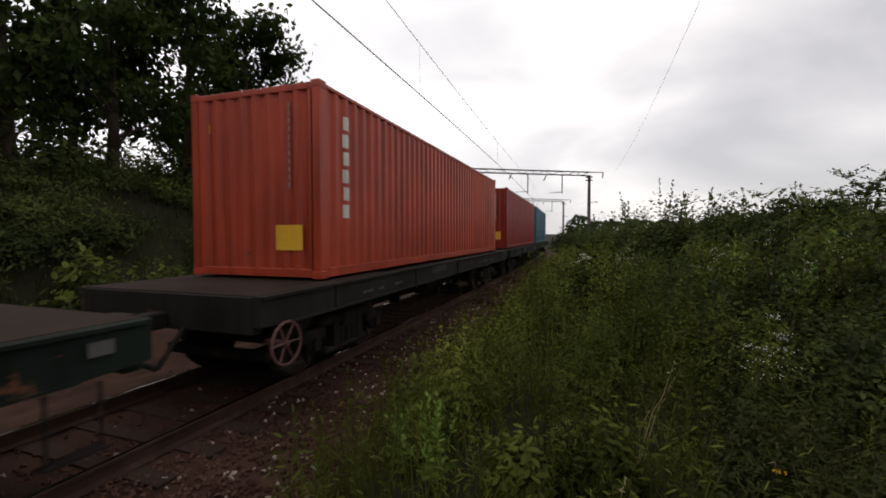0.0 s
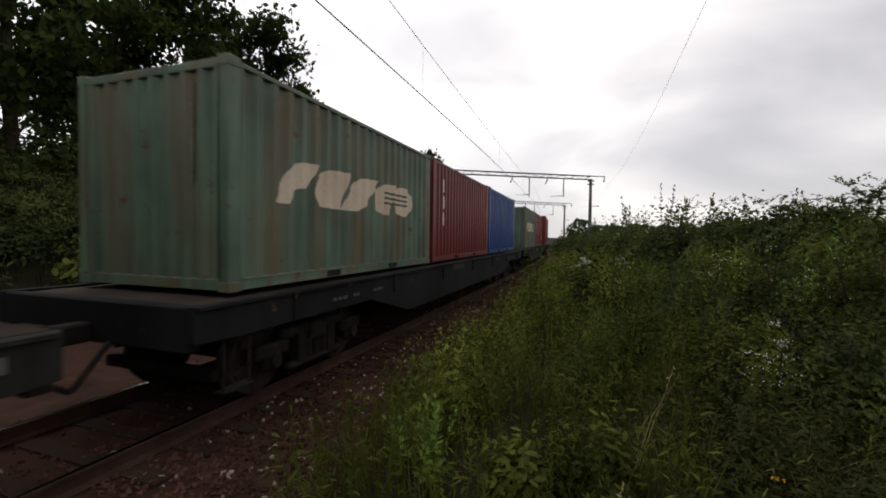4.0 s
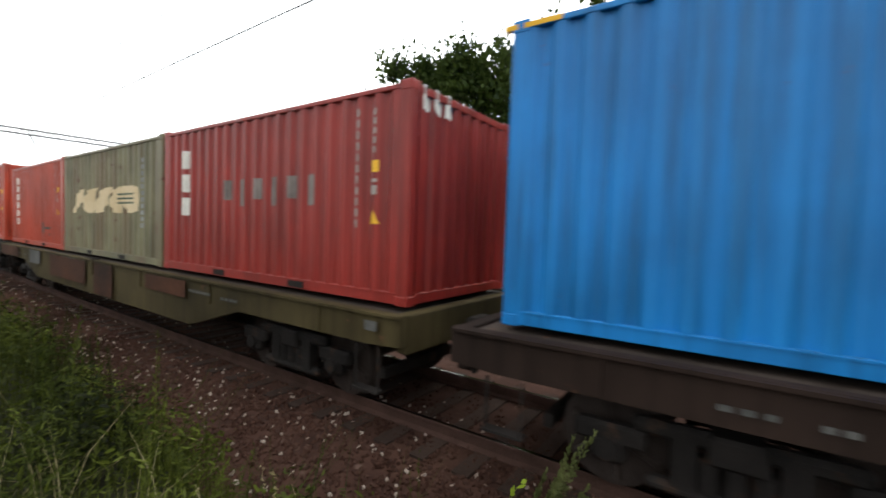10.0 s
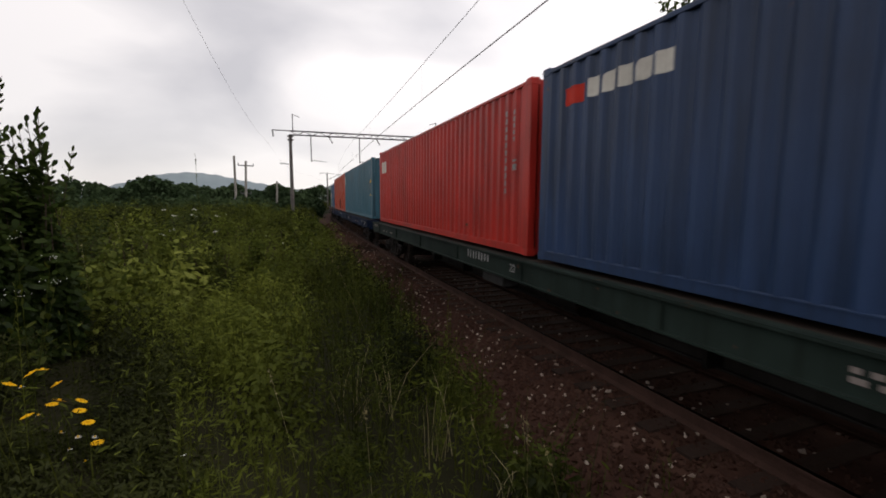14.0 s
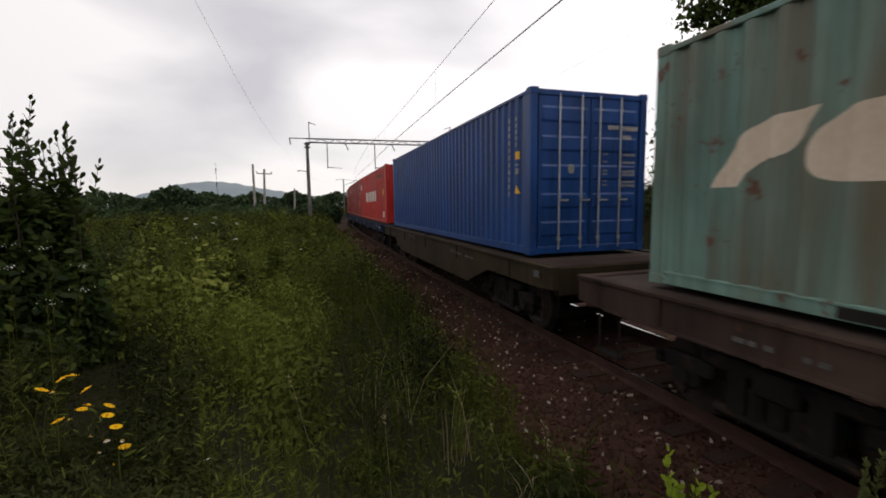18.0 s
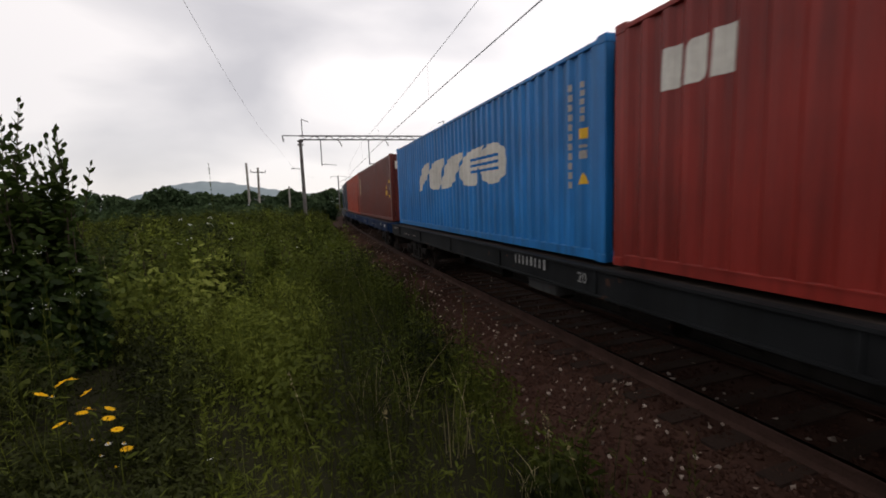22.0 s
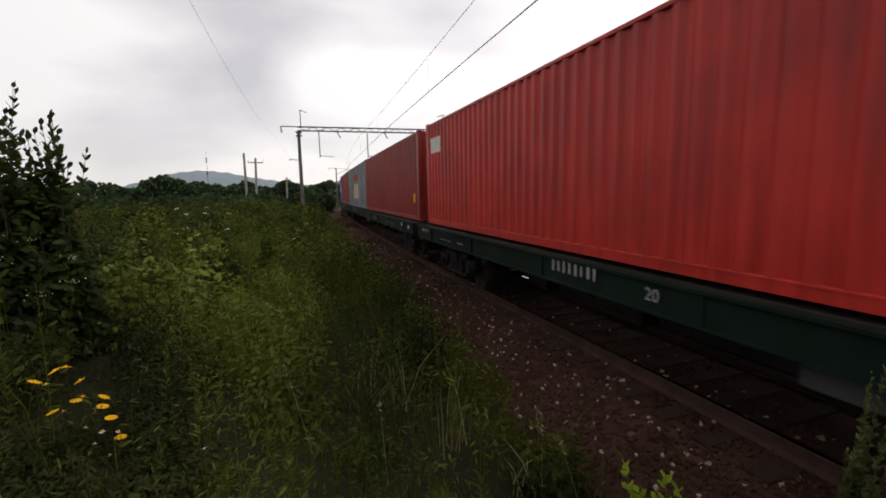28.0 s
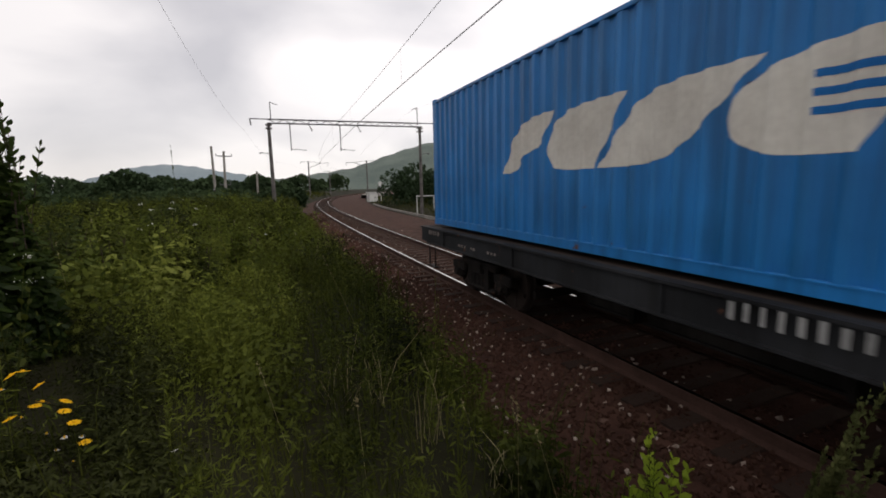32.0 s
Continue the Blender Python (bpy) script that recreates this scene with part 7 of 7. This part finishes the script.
for k, (yaw, d, h) in enumerate([(195.5, 6.4, 1.2), (193.8, 6.8, 1.25), (197.0, 6.2, 1.15), (192.0, 7.2, 1.15), (190.0, 7.6, 1.1), (187.0, 8.0, 1.05), (197.5, 7.6, 1.3), (191.0, 8.6, 1.2)]):
    px, py = along(yaw, d)
    build_plant("broad_leaf_weed", px, py, h, 11, 0.14, 0.6, FRESH, 20 + k, "pale green broad-leaved weed in the meadow", (0, 0), 6, None, 1.5)
for k, (yaw, d, h) in enumerate([(204.8, 4.7, 1.5), (207.5, 4.6, 1.5)]):
    px, py = along(yaw, d)
    build_plant("hogweed", px, py, h, 10, 0.12, 0.5, WEED, 60 + k, "tall weed with flat white flower umbels", (0, 0), 3, (14, 0.05, 0.011, PETAL_W), 1.2)
px, py = along(188.7, 12)
build_plant("mullein", px, py, 2.75, 60, 0.10, 0.3, WEED, 30, "tall thin weed spike above the meadow", (0.0, 0.02), 1, None, 0.6)
for k, (yaw, d, h) in enumerate([(187.2, 11, 1.35), (189.5, 11.5, 1.45), (191.5, 10.5, 1.35), (192.3, 10.8, 1.45)]):
    px, py = along(yaw, d)
    build_plant("white_flower_weed", px, py, h, 14, 0.10, 0.5, BUSH, 40 + k, "dark weed with a white flower head", (0, 0), 2, (7, 0.025, 0.03, PETAL_W))


for k, (yaw, el, d, n, h) in enumerate([(-14.1, -1.0, 7.0, 11, 0.9), (-12.6, -1.4, 7.6, 8, 0.9), (-3.8, -1.6, 10.0, 12, 0.9), (-2.6, -2.2, 10.8, 12, 0.9), (-17.0, -11.2, 4.0, 9, 0.65), (-18.6, -11.8, 4.1, 8, 0.6), (3.6, -3.2, 13.0, 12, 0.9), (2.4, -3.4, 12.0, 10, 0.8), (-17.3, 0.6, 8.2, 7, 1.1), (-24.0, 0.2, 8.0, 7, 1.1), (-20.5, -2.5, 6.2, 8, 0.9)]):
    px, py = -math.sin(radians(yaw)) * d, math.cos(radians(yaw)) * d
    build_plant("fleabane", px, py, h, 12, 0.05 + 0.006 * d, 0.4, FRESH, 300 + k, "leafy herb topped with small white flowers", (0, 0), n, (5, 0.030 + 0.003 * d, 0.008 + 0.0011 * d, PETAL_W), 1.2, 2.05 + d * math.tan(radians(el)) - h)


def build_docks():
    """Brown seed spikes along the edge of the ballast."""
    rng = np.random.default_rng(66)
    for s, lat in [(5.2, 3.1), (6.0, 3.25), (6.6, 3.0), (7.5, 3.3), (8.3, 3.05), (9.4, 3.3), (10.3, 3.2), (4.3, 3.0), (3.7, 3.2), (11.6, 3.2), (13.0, 3.3), (-9.0, 3.2), (-12.0, 3.3), (-17.0, 3.3), (-19.0, 3.4), (-23.0, 3.4)]:
        p = beside(s, lat, 0)
        build_plant("dock", p.x, p.y, rng.uniform(0.85, 1.25), 46, 0.05, 0.3, DOCK, int(rng.integers(1, 9999)), "brown dry seed spikes at the ballast's edge", (0, 0), 5, None, 0.7)


build_docks()
for x, y, h in ((1.3, 12.0, 1.1), (0.2, 13.0, 0.95), (3.4, 8.2, 1.2), (2.4, 6.4, 1.1), (0.9, 9.6, 0.9), (-0.6, 9.0, 0.7)):
    build_plant("bright_leaf_weed", x, y, h, 24, 0.12, 0.5, PALE, int(x * 10 + y * 100), "pale-leaved weed clump on the bank", (0, 0), 10, None, 1.5)


def build_dry_tufts():
    """Bleached grass tufts that arch over the green weeds."""
    rng = np.random.default_rng(88)
    for x, y, h in TUFTS:
        z0 = float(ground_z(np.array([x]), np.array([y]))[0])
        root = new("dry_grass_tuft")
        root.matrix_world = Matrix.Translation((x, y, z0))
        tagged(root, "tuft of pale dry grass arching over green weeds", "grass")
        for k in range(14):
            n = 1
            put("blade", quads("blade", blades(rng.normal(0, 0.09, n), rng.normal(0, 0.09, n), h * rng.uniform(0.4, 0.8, n), rng, 0.003, 1.7, np.zeros(n)), GRASS_DRY), root)


TUFTS = [(-0.45, -2.3, 0.75), (-0.95, -1.55, 0.7), (-0.75, -2.2, 0.75), (-1.25, -0.95, 0.3), (0.3, 3.2, 0.8), (1.2, 3.0, 0.7), (-0.6, 4.4, 0.8), (-2.0, 5.6, 0.7)]
build_dry_tufts()


def build_daisies():
    """A clump of yellow daisies, each flower its own petals and disc."""
    rng = np.random.default_rng(77)
    bx, by = along(202.5, 3.6)
    z0 = float(ground_z(np.array([bx]), np.array([by]))[0])
    root = new("daisy_clump")
    root.matrix_world = Matrix.Translation((bx, by, z0))
    tagged(root, "clump of yellow daisies with small white ones", "flowers")
    spots = [(204.3, -16.7, 3.7, 0), (203.5, -16.6, 3.6, 0), (205.9, -17.3, 3.5, 0), (202.5, -18.2, 3.7, 0), (203.0, -20.0, 3.6, 0), (202.5, -19.8, 3.5, 0), (200.8, -20.3, 3.7, 0), (201.0, -21.2, 3.6, 0), (200.4, -22.5, 3.5, 0), (204.9, -20.5, 3.7, 0), (199.8, -24.6, 3.6, 0), (205.1, -17.8, 3.5, 1), (204.1, -20.7, 3.7, 1), (202.6, -22.8, 3.6, 1), (201.3, -23.6, 3.5, 1), (200.0, -24.0, 3.7, 1), (202.1, -24.5, 3.6, 1), (200.9, -26.0, 3.5, 1)]
    for k, (yaw, el, d, white) in enumerate(spots):
        x, y = along(yaw, d)
        z = 2.33 + d * math.tan(radians(el))
        p = np.array([[x - bx, y - by, z - z0]])
        put("stalk", quads("stalk", stems_of(p - np.array([[0.03, 0.02, z - z0]]), p, 0.003), WEED), root)
        n, sz = (7, 0.022) if white else (12, 0.042)
        az = np.arange(n) * 6.283 / n
        dd = unit(np.stack([np.cos(az), np.sin(az), np.full(n, 0.15)], 1))
        tilt = np.array(Matrix.Rotation(rng.uniform(0.1, 0.6), 3, Vector((rng.normal(), rng.normal(), 0)).normalized()))
        dd = dd @ tilt.T
        up = np.tile(tilt @ np.array([0, 0, 1.0]), (n, 1))
        fl = put("flower", quads("flower", leaf_shapes(np.repeat(p, n, 0), dd, unit(np.cross(dd, up)), np.full(n, sz), np.full(n, sz * 0.45)), PETAL_W if white else PETAL_Y, 6), root)
        put("disc", from_bm("disc", lambda bm: tube_bm(bm, Vector(p[0]), Vector(p[0] + up[0] * 0.012), sz * 0.3, sz * 0.2, 8), PETAL_Y), fl)


build_daisies()
bx, by = -math.sin(radians(-19.0)) * 2.9, math.cos(radians(-19.0)) * 2.9
build_plant("yellow_flower", bx, by, 0.35, 8, 0.06, 0.4, WEED, 51, "small yellow flower in the matted grass", (0, 0), 1, (9, 0.012, 0.022, PETAL_Y))


# ---- small poles on the meadow ----
for yaw, d, h, r, lean, lab, arms in ((185.0, 52, 6.9, 0.15, 0.0, "straight grey pole on the meadow", ()), (184.0, 52, 6.4, 0.15, -0.035, "grey pole with crossarms on the meadow", ((0.0, 5.9, 0.75), (0.0, 2.9, 0.5))), (180.5, 55, 4.4, 0.13, -0.03, "short grey post on the meadow", ())):
    px, py = along(yaw, d)
    pole = pole_thing("meadow_pole", px, py, -1.0, h, r, POLE, lab, arms)
    pole.matrix_world = pole.matrix_world @ Matrix.Rotation(lean, 4, "Y")


def build_far_things():
    """A low platform, its sign and hut parts, and a pipe fence beside the curve."""
    slab_me = sweep("platform", [(-6.6, -0.6), (-6.6, 0.35), (-9.4, 0.35), (-9.4, -0.6)], -165, -112, 3.0, POLE)
    tagged(new("platform", slab_me), "low concrete platform beside the curve", "platform", kind="structure")
    x, y = along(166.6, 88)
    hut = new("concrete_box")
    hut.matrix_world = Matrix.Translation((x, y, -0.6)) @ Matrix.Rotation(0.2, 4, "Z")
    tagged(hut, "pale concrete relay box beside the track", "box")
    put("body", box_mesh("body", PALE_PAINT, -0.9, 0.9, -0.6, 0.6, 0, 1.75, 0.04), hut)
    put("lid", box_mesh("lid", PALE_PAINT, -1.1, 1.1, -0.75, 0.75, 1.752, 1.9, 0.03), hut)
    x, y = along(165.45, 86)
    sign = new("signal_sign")
    sign.matrix_world = Matrix.Translation((x, y, -0.8))
    tagged(sign, "white round sign on a thin post", "sign")
    put("post", from_bm("post", lambda bm: tube_bm(bm, (0, 0, 0), (0, 0, 3.3), 0.06, None, 8), PALE_PAINT), sign)
    put("disc", from_bm("disc", lambda bm: tube_bm(bm, (0, 0.08, 3.6), (0, 0.13, 3.6), 0.55, None, 20), PALE_PAINT), sign)
    fence = new("pipe_fence")
    x, y = along(159.4, 46)
    fence.matrix_world = Matrix.Translation((x, y, -0.7)) @ Matrix.Rotation(radians(-20), 4, "Z")
    tagged(fence, "pale pipe fence on two posts", "fence")
    for px_ in (-0.7, 1.1):
        put("post", from_bm("post", lambda bm: tube_bm(bm, (px_, 0, -0.3), (px_, 0, 2.0), 0.05, None, 8), PALE_PAINT), fence)
    put("rail", from_bm("rail", lambda bm: tube_bm(bm, (-0.8, 0, 1.95), (1.2, 0, 1.95), 0.05, None, 8), PALE_PAINT), fence)
    tagged(new("cable_trough", sweep("cable_trough", [(-8.55, -0.9), (-8.55, -0.52), (-8.4, -0.52), (-8.4, -0.9)], -75, -18, 2.0, POLE)), "narrow concrete kerb along the stony bed", "kerb", kind="structure")


PALE_PAINT = surface("weathered_white_paint", (0.42, 0.42, 0.40), (0.66, 0.66, 0.63), 0.8, 0, 12, 0.2)
build_far_things()


# ---- movement ----
def sway(plant, rows):
    x, y, z = plant.matrix_world.translation
    walk(plant, [(t, pose(x, y, z, rx, ry, 0)) for t, rx, ry in rows])


def motions():
    beats = [i * 0.5 for i in range(65)]
    for thing, at, base, z in MOVING:
        walk(thing, [(t, train_pose(at, base, z, t)) for t in beats])
    # the train's wind bends two weeds: seconds, tilt about x and y
    sway(swaying_weed, [(0, -25.3, -29.4), (13, -25.3, -29.4), (16.5, -10.6, -8.3), (17, -3.0, 0.1), (17.5, -0.6, 8.9), (18, 1.6, 5.1), (18.5, -0.8, 2.4), (19, 3.1, 5.7), (19.5, 0.8, 7.2), (20, -9.7, -5.1), (20.5, -8.9, -7.6), (21, -28.2, -12.0), (22, -28.4, -8.9), (23, -26.2, -9.2), (24, -26.7, -10.5), (24.5, -27.3, -11.1), (25, -8.8, 5.9), (26, -12.7, -1.3), (27, -16.7, -11.6), (27.5, -16.4, -18.6), (28, -1.1, 19.8), (28.5, -1.1, 1.3), (29, -31.2, -14.7), (29.5, -30.4, -14.4), (30, -18.4, -16.4), (30.5, -13.6, -3.2), (31, -19.8, -9.9), (31.5, -13.5, -2.2), (32, -5.2, 4.9)])
    sway(swaying_spike, [(0, -22.6, 17.2), (13, -22.6, 17.2), (16.5, -15.0, 24.1), (17, -7.5, 7.9), (17.5, -6.1, 8.2), (18, -11.1, 21.7), (18.5, -8.6, 17.6), (19, -11.5, 18.7), (19.5, -0.0, 0.0), (20, -21.3, 21.8), (20.5, -9.8, 13.3), (21, -21.2, 22.5), (22, -21.0, 23.9), (23, -19.5, 23.2), (24, -19.8, 22.6), (24.5, -20.4, 22.5), (25, -5.0, 7.4), (26, -15.3, 22.0), (27, -20.8, 22.7), (27.5, -20.8, 22.7), (28, -3.8, 1.2), (28.5, -15.9, 22.8), (29, -23.5, 22.2), (29.5, -22.9, 22.1), (30, -17.6, 25.8), (30.5, -8.5, 9.4), (31, -23.0, 24.1), (31.5, -20.1, 30.5), (32, -13.8, 7.2)])
    first = {}
    for ob, w in SPINNERS:
        if w not in first:
            walk(ob, [(i / 30, Matrix.Translation((0, w, 0.475)) @ Matrix.Rotation(-(run_of(i / 30) - run_of(0)) / 0.475, 4, "X")) for i in range(961)])
            first[w] = ob.animation_data
        else:
            ob.rotation_mode = "QUATERNION"
            keys = ob.animation_data_create()
            keys.action = first[w].action
            keys.action_slot = first[w].action_slot


motions()
